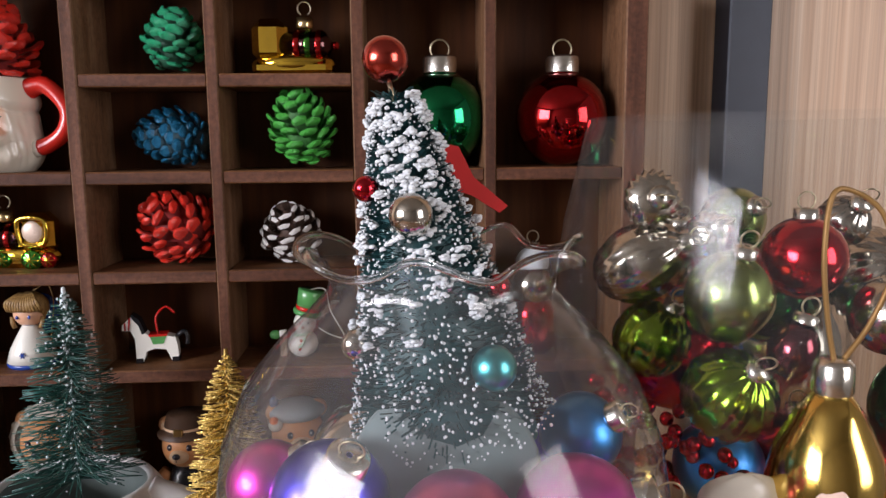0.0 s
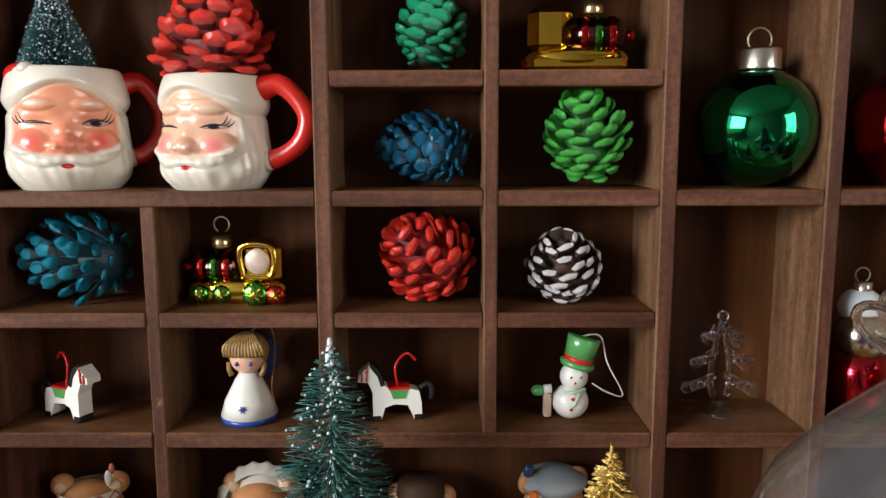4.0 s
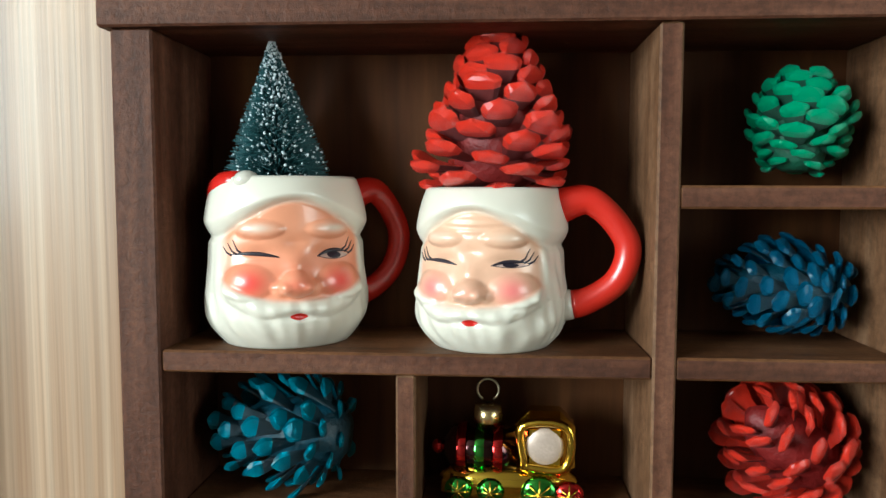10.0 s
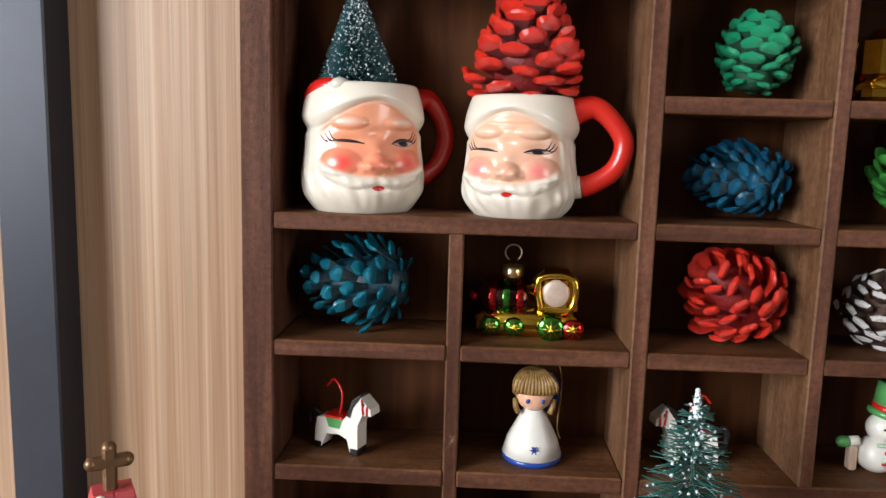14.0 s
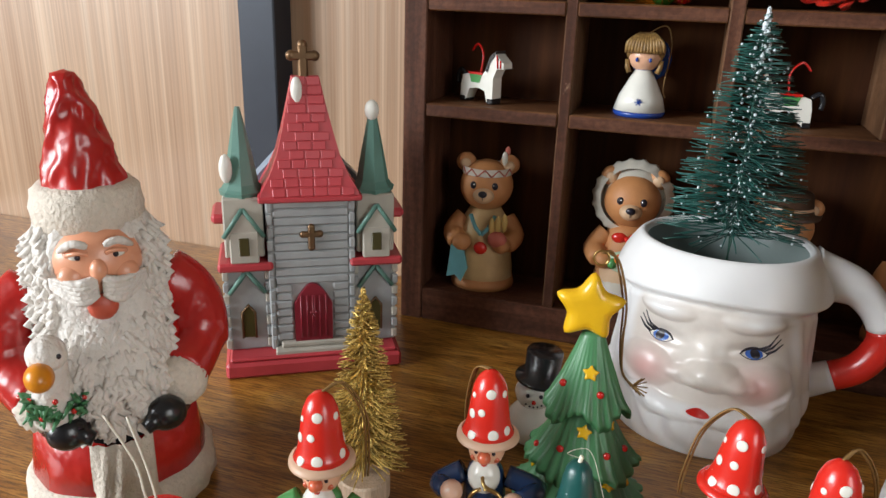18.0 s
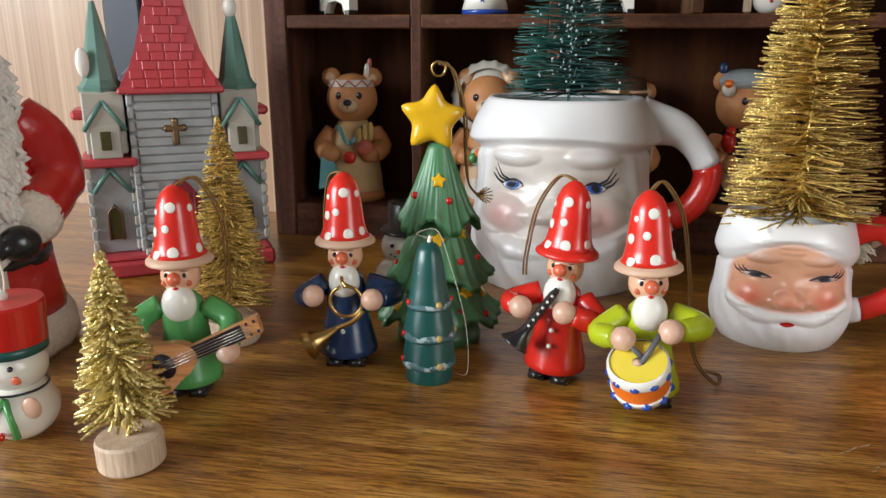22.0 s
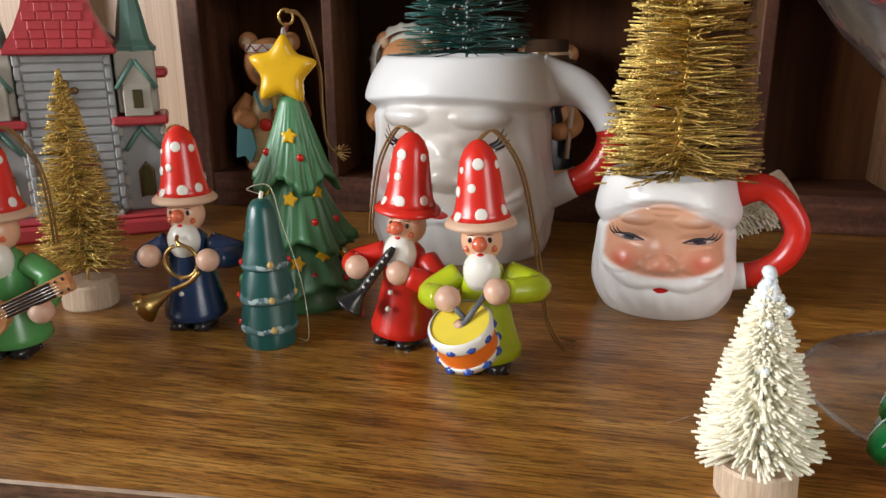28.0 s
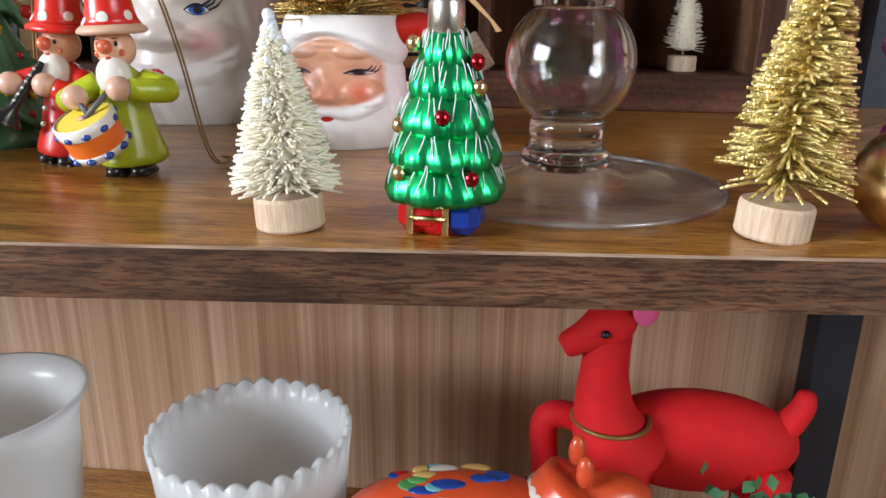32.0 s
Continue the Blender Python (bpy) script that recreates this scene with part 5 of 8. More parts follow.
def guitar(f):
    g = pose(0.002, -0.0185, 0.0225, 0, 0, 0) @ Matrix.Rotation(radians(-24), 4, "Y") @ Matrix.Diagonal((1.15, 1, 1.38, 1))
    out = []
    for i in range(28):
        a = 2 * math.pi * i / 28
        k = 1 - 0.14 * math.exp(-((math.cos(a) - 0.35) / 0.25) ** 2)
        out.append((-0.008 + 0.0155 * math.cos(a), 0.0088 * math.sin(a) * k * (1.0 - 0.3 * max(0, math.cos(a)))))
    f.slab(out, 0.005, GUITAR_WOOD, g)
    f.slab([(0.005, -0.0022), (0.033, -0.0028), (0.034, 0.0028), (0.005, 0.0022)], 0.004, GUITAR_WOOD, g)
    f.slab([(0.004, -0.0021), (0.027, -0.0024), (0.027, 0.0024), (0.004, 0.0021)], 0.0046, INK, g)
    f.lathe([(0.0042, 0), (0.0042, 0.0003)], INK, g @ pose(-0.0055, -0.0026, 0, 90, 0, 0), 20)
    for k in range(4):
        f.tube([(-0.02, -0.003, -0.0013 + 0.0009 * k), (0.03, -0.0032, -0.0013 + 0.0009 * k)], 0.00016, SILVER, 4, g)
    for k in (0, 1):
        for s in (-1, 1):
            f.ball((0.0292 + 0.003 * k, -0.0022, s * 0.0017), 0.0006, INK, 6, 5, g)


def horn(f):
    f.tube(arc((0.0025, -0.0165, 0.036), 0.0075, 100, -250, 26), 0.0009, BRASS, 8)
    f.tube(smooth_line([(0.0, -0.0125, 0.0465), (0.0015, -0.016, 0.0445), (0.008, -0.017, 0.042)], 5), 0.0009, BRASS, 8)
    f.tube(smooth_line([(0.01, -0.0165, 0.0315), (0.006, -0.018, 0.027), (-0.002, -0.019, 0.0235)], 5), 0.0012, BRASS, 8)
    bell = Matrix.Translation((-0.002, -0.019, 0.0235)) @ Vector((-0.86, -0.1, -0.5)).to_track_quat("Z", "Y").to_matrix().to_4x4()
    f.lathe([(0.0012, 0), (0.0025, 0.005), (0.0045, 0.011), (0.0078, 0.0155), (0.0074, 0.0156), (0.0035, 0.009), (0.001, 0.004)], BRASS, bell, 22, False)


def clarinet(f):
    a, b = Vector((0.0005, -0.0125, 0.047)), Vector((-0.0135, -0.022, 0.0215))
    m = Matrix.Translation(a) @ (b - a).to_track_quat("Z", "Y").to_matrix().to_4x4()
    n = (b - a).length
    f.lathe([(0.0012, 0), (0.0019, 0.003), (0.0022, n * 0.75), (0.003, n * 0.85), (0.0065, n), (0.0072, n * 1.03), (0.0062, n * 1.03), (0.0022, n * 0.86)], BLACK, m, 20, False)
    for k in range(6):
        p = a.lerp(b, 0.12 + 0.11 * k) + Vector((0.0004, -0.0021, 0.0004))
        f.ball(p, 0.0007, WHITE_PAINT, 6, 5)


def drum(f):
    m = pose(-0.006, -0.0215, 0.0215, 24, -10, 0)
    f.lathe([(0.0118, -0.0085), (0.0124, -0.006), (0.0124, -0.005)], WHITE_PAINT, m, 32)
    f.lathe([(0.0119, -0.005), (0.0119, 0.003)], ORANGE, m, 32, False)
    f.lathe([(0.0124, 0.003), (0.0128, 0.004), (0.0126, 0.0075), (0.0116, 0.0082)], WHITE_PAINT, m, 32, False)
    f.lathe([(0.0117, 0.0068), (0.0117, 0.0074), (0.0004, 0.00745)], LEMON, m, 32, smooth=False)
    f.lathe([(0.0025, 0.0075), (0.0004, 0.0078)], BRIMWOOD, m, 14)
    for k in range(10):
        for z, o in ((0.0045, 0), (-0.0065, 18)):
            a = radians(36 * k + o)
            f.ball((0.0114 * math.cos(a), 0.0114 * math.sin(a), z), (0.0024, 0.0024, 0.0017), BLUE, 8, 6, m)
    for p, q in (((-0.012, -0.019, 0.0355), (-0.004, -0.0235, 0.0282)), ((0.003, -0.0185, 0.0385), (-0.006, -0.0255, 0.0278))):
        f.tube([p, q], 0.0012, GREY_STICK, 6)


GREY_STICK = paint("grey_stick_paint", (0.09, 0.09, 0.1), 0.5)
A = lambda *p: list(p)
gnome("wooden gnome in a green coat playing a guitar", pose(-0.3280, 0.2505, 0, 0, 0, 12), GREEN_COAT,
      [(A((-0.010, 0, 0.040), (-0.019, -0.004, 0.034), (-0.018, -0.013, 0.026)), GREEN_COAT), (A((0.010, 0, 0.040), (0.021, -0.004, 0.034), (0.0225, -0.014, 0.027)), GREEN_COAT)], guitar,
      A((0.001, 0, 0.0938), (0.008, 0.004, 0.096), (0.016, 0.008, 0.08), (0.017, 0.01, 0.06), (0.016, 0.012, 0.045)), 1)
gnome("wooden gnome in a navy coat playing a brass horn", pose(-0.2668, 0.2942, 0, 0, 0, 8), NAVY_COAT,
      [(A((-0.010, 0, 0.040), (-0.020, -0.003, 0.034), (-0.016, -0.010, 0.036)), NAVY_COAT), (A((0.010, 0, 0.040), (0.024, -0.002, 0.036), (0.017, -0.013, 0.0365)), NAVY_COAT)], horn,
      A((-0.001, 0, 0.094), (-0.008, 0.006, 0.09), (-0.012, 0.012, 0.07), (-0.012, 0.014, 0.05)), 2)
gnome("wooden gnome in a red coat playing a black clarinet", pose(-0.1660, 0.2950, 0, 0, 4, -14), RED_CHIP,
      [(A((-0.010, 0, 0.040), (-0.022, -0.006, 0.035), (-0.017, -0.014, 0.036)), RED_CHIP), (A((0.010, 0, 0.040), (0.020, -0.007, 0.033), (0.009, -0.015, 0.037)), RED_CHIP)], clarinet,
      A((-0.001, 0, 0.094), (-0.009, 0.002, 0.094), (-0.018, 0.004, 0.078), (-0.021, 0.004, 0.055), (-0.0205, 0.003, 0.045)), 3, False)
gnome("wooden gnome in a lime green coat beating a drum", pose(-0.1245, 0.2772, 0, 0, -3, 4), LIME_COAT,
      [(A((-0.010, 0, 0.040), (-0.021, -0.006, 0.034), (-0.015, -0.015, 0.035)), LIME_COAT), (A((0.010, 0, 0.040), (0.022, -0.006, 0.036), (0.010, -0.016, 0.038)), LIME_COAT)], drum,
      A((0.0, 0, 0.0938), (0.006, 0.004, 0.096), (0.015, 0.01, 0.08), (0.02, 0.016, 0.05), (0.024, 0.02, 0.012), (0.032, 0.012, 0.001), (0.036, 0.02, 0.001), (0.03, 0.026, 0.001)), 4)

# ribbed green tree with a yellow star
LEAF = paint("moulded_green_tree", (0.07, 0.22, 0.09), 0.42, 0, 0.3, 0.3, relief=0.3)
tree = thing("star_tree_ornament", "moulded green fir tree ornament topped by a yellow star", "ornament", pose(-0.2280, 0.3300, 0.0, 0, 0, 8) @ Matrix.Diagonal((0.965, 0.74, 0.98, 1)))


def ribs(n, amp, ph):
    return lambda a, t: 1 + amp * (1 - t) * math.sin(n * a + ph + 2.2 * math.sin(3 * a)) + amp * 1.2 * (1 - t) ** 3 * math.sin(5 * a + ph)


TIERS = ((0.0125, 0.0435, 0.0325, 0.0125), (0.034, 0.072, 0.0282, 0.009), (0.064, 0.106, 0.0208, 0.005))
for k, (z0, z1, r0, r1) in enumerate(TIERS):
    f = Form()
    steps = 14
    f.lathe([(r0 * 0.6, z0 + 0.007), (r0 * 0.9, z0 + 0.0015), (r0, z0), (r0 * 0.99, z0 + 0.003)] + [(r1 + (r0 * 0.97 - r1) * (1 - (i / steps) ** 0.88), z0 + 0.003 + (z1 - z0 - 0.003) * i / steps) for i in range(1, steps + 1)], LEAF, None, 120, True, 1.0, ribs(26, 0.06, k))
    f.v = [(x, y, z + 0.0042 * max(0.0, 1 - (z - z0) / 0.02) * math.sin(5 * math.atan2(y, x) + 2 * k)) for x, y, z in f.v]
    part("tier", f, tree)
f = Form()
f.lathe([(0.023, 0), (0.0235, 0.004), (0.019, 0.016)], LEAF, None, 24)
part("foot", f, tree)


def star_shape(f, r, depth, material, at):
    """A pillow-like star with rounded arms, facing -y."""
    n, rings = 60, ((0.0, 1.0), (0.5, 0.99), (0.74, 0.93), (0.9, 0.66), (0.98, 0.3), (1.0, 0.0))
    inner = Vector((0.55 * math.cos(math.pi / 5), 0.55 * math.sin(math.pi / 5)))
    arm = []
    for i in range(n):
        a = abs((2 * math.pi * i / n + math.pi / 5) % (2 * math.pi / 5) - math.pi / 5)
        edge = inner.y / (math.cos(a) * inner.y + math.sin(a) * (1 - inner.x))
        arm.append(r * (edge - 0.1 * max(0.0, 1 - a / 0.16) ** 2 + 0.03 * max(0.0, 1 - (math.pi / 5 - a) / 0.2) ** 2))
    v, q = [], []
    for side in (-1, 1):
        o = len(v)
        for k, d in rings[1:]:
            v += [(arm[i] * k * math.sin(2 * math.pi * i / n), side * depth * d, arm[i] * k * math.cos(2 * math.pi * i / n)) for i in range(n)]
        c = len(v)
        v.append((0, side * depth, 0))
        for i in range(n):
            j = (i + 1) % n
            q.append((c, o + i, o + j))
            q += [(o + m * n + i, o + m * n + n + i, o + m * n + n + j, o + m * n + j) for m in range(len(rings) - 2)]
    f.add(v, q, material, at, True)


f = Form()
star_shape(f, 0.0192, 0.0068, YELLOW, pose(-0.003, -0.001, 0.118, -4, 4, 6))
part("star", f, tree, "plump yellow star")
rnd = random.Random(5)
for a, z in ((2, 0.088), (-66, 0.062), (0, 0.058), (52, 0.061), (-48, 0.022), (8, 0.027), (42, 0.030), (-92, 0.030), (80, 0.028)):
    rr = next(r1 + (r0 - r1) * (1 - ((z - z0) / (z1 - z0)) ** 0.88) for z0, z1, r0, r1 in reversed(TIERS) if z >= z0 + 0.003)
    f = Form()
    star_shape(f, 0.0046, 0.0012, YELLOW, pose(0, 0, 0, 0, 0, a) @ pose(0, -rr * 1.09, z, -28, rnd.uniform(-20, 20), 0))
    part("small_star", f, tree)
for a, z in ((22, 0.078), (-30, 0.048), (34, 0.047), (-12, 0.019), (60, 0.018), (-70, 0.044), (25, 0.021), (-55, 0.08), (72, 0.047)):
    rr = next(r1 + (r0 - r1) * (1 - ((z - z0) / (z1 - z0)) ** 0.88) for z0, z1, r0, r1 in reversed(TIERS) if z >= z0 + 0.003)
    f = Form()
    f.ball((rr * 1.05 * math.sin(radians(a)), -rr * 1.05 * math.cos(radians(a)), z), 0.0019, RED, 10, 8)
    part("bead", f, tree)
f = Form()
f.tube(arc((0, 0, 0.1425), 0.0035, 0, 360, 16)[:-1], 0.0006, BRASS, 6, closed=True)
f.tube(smooth_line([(0, 0, 0.145), (0.008, 0.004, 0.141), (0.014, 0.006, 0.12), (0.0145, 0.006, 0.1), (0.016, 0.004, 0.084), (0.0215, 0.0, 0.079)], 8), 0.0006, STRING_GOLD, 6)
f.tube(smooth_line([(0, 0, 0.145), (0.006, 0.005, 0.143), (0.0125, 0.008, 0.12), (0.0135, 0.008, 0.1), (0.0155, 0.006, 0.085), (0.0208, 0.002, 0.078)], 8), 0.0006, STRING_GOLD, 6)
for k in range(14):
    a = k * 0.45
    f.tube([(0.0215, 0, 0.079), (0.0245 + 0.004 * math.cos(a), 0.004 * math.sin(a * 2), 0.079 + 0.004 * math.sin(a))], 0.0004, STRING_GOLD, 4)
part("hanging_cord", f, tree, "gold twisted cord with a frayed knot")

# dark green tree-shaped candle
WAX = paint("dark_green_wax", (0.01, 0.075, 0.068), 0.35, 0, 0.3, 0.2, wear=(0.3, 0.4, 0.4), wear_at=0.7)
candle = thing("tree_candle", "dark green wax candle shaped like a fir", "candle", pose(-0.2235, 0.2815, 0) @ Matrix.Diagonal((0.87, 0.87, 0.95, 1)))
f = Form()
f.lathe([(0.0126, 0), (0.0128, 0.0006), (0.0124, 0.0078), (0.0124, 0.008), (0.0136, 0.0076), (0.0141, 0.008), (0.0142, 0.0095), (0.0137, 0.014), (0.0122, 0.0215), (0.0121, 0.0222), (0.0132, 0.0216),
         (0.0137, 0.0222), (0.0137, 0.0238), (0.0128, 0.029), (0.0102, 0.0375), (0.0101, 0.038), (0.0112, 0.0374), (0.0117, 0.038), (0.0116, 0.0398), (0.01, 0.045), (0.0086, 0.053), (0.0076, 0.06), (0.0062, 0.0655), (0.0042, 0.0682), (0.0015, 0.0692)], WAX, None, 36, wave=lambda a, t: 1 + 0.012 * math.sin(5 * a + 9 * t))
part("wax", f, candle)
RIME = paint("scuffed_wax_rim", (0.07, 0.16, 0.17), 0.6, 0, 0.0, 0.5, grain=700.0, blot=260.0, wear=(0.36, 0.45, 0.46), wear_at=0.56)
for r, z, h in ((0.0144, 0.0081, 0.0036), (0.0139, 0.0223, 0.0036), (0.0119, 0.0381, 0.0026)):
    f = Form()
    f.lathe([(r - 0.0006, z - 0.0002), (r, z), (r + 0.0001, z + h * 0.4), (r - 0.0006, z + h), (r - 0.0012, z + h * 1.1)], RIME, None, 60, False, wave=lambda a, t: 1 - 0.016 * t * max(0.0, math.sin(17 * a) + 0.6 * math.sin(29 * a + 1)))
    part("scuffed_rim", f, candle, "pale scuffed wax rim")
f = Form()
f.tube(smooth_line([(0, 0, 0.068), (0.0005, 0, 0.071), (0.001, 0, 0.072)], 3), 0.0011, CREAM_TINSEL, 6)
f.tube(smooth_line([(0, 0, 0.071), (-0.006, -0.002, 0.0735), (0.004, 0.002, 0.0745), (0.012, -0.004, 0.06), (0.02, -0.002, 0.03), (0.021, 0, 0.004), (0.014, 0.004, 0.001)], 6), 0.00014, STRING_WHITE, 5)
part("wick", f, candle, "pale wick with a white thread")
for a, z, m, r in ((38, 0.0405, CORN, 0.0112), (-55, 0.0405, RED, 0.0112), (34, 0.0243, CORN, 0.0134), (-62, 0.0245, RED, 0.0134), (34, 0.0102, CORN, 0.0139), (-66, 0.0112, RED, 0.0139), (110, 0.0243, CORN, 0.0134), (105, 0.0405, RED, 0.0112)):
    f = Form()
    f.ball((r * math.sin(radians(a)), -r * math.cos(radians(a)), z), 0.0017, m, 8, 6)
    part("dot", f, candle)

# the large white face mug and the smaller one, each with a brush tree
# The large mug's lining is coloured darker to hold the shade inside it.
santa_mug("large glossy white face mug with blue eyes and a red handle", pose(-0.1688, 0.4535, 0, 0, 0, -6), 0.1205, 0.106, 0.1175, (0.76, 0.7, 0.64), (0.74, 0.44, 0.41), WHITE, ("blue", "blue"),
          style_large, {"reach": 0.036, "r": 0.0088, "split": (0.38, 0.74), "turn": 6, "flare": 0.9, "paint": RED_GLAZE}, paint("shaded_mug_inside", (0.19, 0.23, 0.22), 0.4))
brush_tree("tall dark green bottle-brush tree with frosted tips in the mug", pose(-0.1668, 0.4560, 0.02), 0.226, 0.0425, PINE_TINSEL, GREEN_WIRE, 760, 0.00042, None, 0.06, FROST, 420, 0.44, 31, 60, 0.62, 15, group="bottle-brush trees", wild=0.45, near=0.0)
santa_mug("white-bearded face mug with rosy cheeks and chipped red handle", pose(-0.0500, 0.3672, 0, 0, 0, -6), 0.0718, 0.062, 0.0665, (0.76, 0.41, 0.26), (0.7, 0.16, 0.09), WHITE, ("squint", "squint"), style_worn, {"reach": 0.0265, "r": 0.0058, "split": (0.0, 0.84), "paint": RED_GLAZE})
brush_tree("tall glittering gold bottle-brush tree standing in a mug", pose(-0.0470, 0.3640, 0.004), 0.226, 0.039, GOLD_TINSEL, GOLD_TINSEL, 1350, 0.0006, None, 0.0, None, 0, 0.272, 32, None, 0.6, 24, group="bottle-brush trees", wild=0.35)
brush_tree("glittering gold bottle-brush tree on a sawn wooden foot", pose(-0.3340, 0.3070, 0), 0.117, 0.0235, GOLD_TINSEL, GOLD_TINSEL, 1100, 0.0005, (0.0135, 0.013, PALE_WOOD), 0.1, None, 0, 0.06, 33, None, 0.7, 16, group="bottle-brush trees", wild=0.6)
brush_tree("small pale gold tinsel tree on a round wooden foot", pose(-0.3187, 0.1886, 0, 0, -2, 0), 0.082, 0.0185, YELLOW_TINSEL, YELLOW_TINSEL, 560, 0.00088, (0.0122, 0.0115, PALE_WOOD), 0.25, None, 0, 0.12, 34, None, 0.7, 12, group="bottle-brush trees", wild=0.6)
brush_tree("cream sisal tree on a wooden foot near the edge", pose(-0.0318, 0.2062, 0, 0, -3, 0), 0.070, 0.0185, CREAM_TINSEL, WIRE, 1900, 0.00072, (0.0118, 0.0115, PALE_WOOD), 0.1, FROST, 40, 0.03, 35, 26, 0.75, 0, group="bottle-brush trees")
brush_tree("pale gold tinsel tree leaning on a round wooden foot", pose(0.1313, 0.2176, 0, 0, 4, 0), 0.099, 0.0222, YELLOW_TINSEL, YELLOW_TINSEL, 1000, 0.0008, (0.0122, 0.0118, PALE_WOOD), 0.15, None, 0, 0.08, 36, None, 0.7, 14, group="bottle-brush trees", wild=0.6)
brush_tree("tiny sage green sisal tree", pose(-0.4052, 0.2060, 0, 0, -4, 0), 0.043, 0.0155, SAGE_TINSEL, WIRE, 620, 0.0005, None, 0.1, FROST, 30, 0.12, 37, 6, 0.8, 0, group="bottle-brush trees")
brush_tree("cream sisal tree lying tipped over behind the mug", Matrix.Translation((0.0215, 0.44, 0.0475)) @ Vector((-0.82, -0.05, -0.53)).to_track_quat("Z", "Y").to_matrix().to_4x4(), 0.075, 0.0175, CREAM_TINSEL, WIRE, 1400, 0.0007, (0.0118, 0.0115, PALE_WOOD), 0.1, FROST, 30, 0.03, 38, 10, 0.75, 0, group="bottle-brush trees")
f = Form()
f.ball((0, 0, 0.0045), 0.0045, RED, 14, 10)
f.tube([(0, 0, 0.009), (0.002, 0, 0.014)], 0.0005, WIRE, 5)
thing("red_berry", "glossy red berry bead lying by the little tree", "bead", pose(-0.3870, 0.1956, 0), f)

# snowman candle ornament with red hat, one mesh
f = Form()
f.ball((0, 0, 0.013), (0.0145, 0.014, 0.0132), WHITE_PAINT, 24, 16)
f.ball((0, 0, 0.031), (0.0125, 0.012, 0.0105), WHITE_PAINT, 24, 16)
f.lathe([(0.0118, 0.0365), (0.0132, 0.0372), (0.0133, 0.041)], WAX, None, 28)
f.lathe([(0.0134, 0.041), (0.0142, 0.0565), (0.0136, 0.0575), (0.0004, 0.0576)], RED, None, 36, smooth=False)
for s in (-1, 1):
    f.ball((s * 0.0042, -0.0113, 0.0335), 0.0011, INK, 8, 6)
    f.ball((s * 0.0055, -0.0108, 0.0285), (0.002, 0.0008, 0.0018), NOSE, 8, 6)
f.ball((-0.001, -0.0119, 0.0295), 0.0009, RED, 8, 6)
f.tube([(0.001, -0.0126, 0.0215), (-0.0045, -0.0138, 0.013)], 0.0014, GREEN_COAT, 6)
f.tube([(0.001, -0.0126, 0.0215), (0.0045, -0.0142, 0.006)], 0.0014, GREEN_COAT, 6)
for x, z in ((-0.0045, 0.0175), (-0.002, 0.0065)):
    f.ball((x, -0.0136, z), 0.0016, RED, 8, 6)
f.ball((0.0095, -0.0108, 0.017), (0.004, 0.0015, 0.0045), HANDWOOD, 10, 8)
f.tube(arc((0, 0, 0.0222), 0.0113, 0, 360, 24, "xy")[:-1], 0.0005, INK, 6, closed=True)
f.ball((0, 0, 0.059), (0.002, 0.002, 0.0025), CREAM, 8, 6)
for k in (0, 1):
    f.tube(smooth_line([(0.0008 * k, 0, 0.06), (-0.002 + 0.004 * k, -0.001, 0.068), (-0.005 + 0.004 * k, 0, 0.082), (-0.016 + 0.009 * k, 0.002, 0.1)], 6), 0.0005, STRING_WHITE, 5)
thing("snowman_candle", "white wooden snowman with a red top hat and cord", "figurine", pose(-0.3725, 0.1990, 0, 0, 0, 14), f)

# small snowman with a black hat behind the tree, one mesh
f = Form()
f.ball((0, 0, 0.014), (0.0155, 0.015, 0.0142), WHITE_PAINT, 20, 14)
f.ball((0, 0, 0.034), (0.0112, 0.0108, 0.0105), WHITE_PAINT, 20, 14)
f.lathe([(0.0145, 0.0425), (0.015, 0.0435), (0.0145, 0.0448), (0.0098, 0.0455), (0.0105, 0.06), (0.01, 0.0608)], BLACK, pose(0, 0, 0, 0, 4, 0), 28)
for s in (-1, 1):
    f.ball((s * 0.0037, -0.0103, 0.0365), 0.0012, INK, 8, 6)
f.ball((0, -0.0112, 0.033), 0.0013, RED, 8, 6)
for k in range(5):
    f.ball(((k - 2) * 0.0022, -0.0108, 0.0298 + 0.0004 * (k - 2) ** 2), 0.0006, INK, 6, 5)
thing("snowman_figurine", "round white snowman figurine in a black top hat", "figurine", pose(-0.2622, 0.3850, 0, 0, 0, 10), f)

# the little glazed church
STONE = paint("grey_bisque_wall", (0.33, 0.34, 0.34), 0.6, 0, 0, 0.25, relief=0.3)
STONE_PALE = paint("pale_bisque_wall", (0.42, 0.39, 0.33), 0.6, 0, 0, 0.2, relief=0.3)
ROOF = paint("rose_red_roof", (0.45, 0.045, 0.055), 0.45, 0, 0.1, 0.2)
DOOR = paint("wine_red_door", (0.2, 0.012, 0.025), 0.4, 0, 0.1)
SPIRE = paint("sea_green_spire", (0.1, 0.21, 0.17), 0.45, 0, 0.1, 0.25)
SLATE = paint("blue_grey_roof", (0.22, 0.28, 0.36), 0.5)
GILT = paint("dull_gilt", (0.17, 0.1, 0.05), 0.4, 0.7)
WINDOW_DARK = paint("olive_window_glaze", (0.06, 0.05, 0.015), 0.3, 0, 0.3)
church = thing("church_model", "small glazed ceramic church with red roof and green spires", "model house", pose(-0.4165, 0.4114, 0, 0, 0, 31.8))
# local frame: x along the front, the front at y = 0
FW = 0.1177


def church_part(name, f, label=""):
    return part(name, f, church, label)


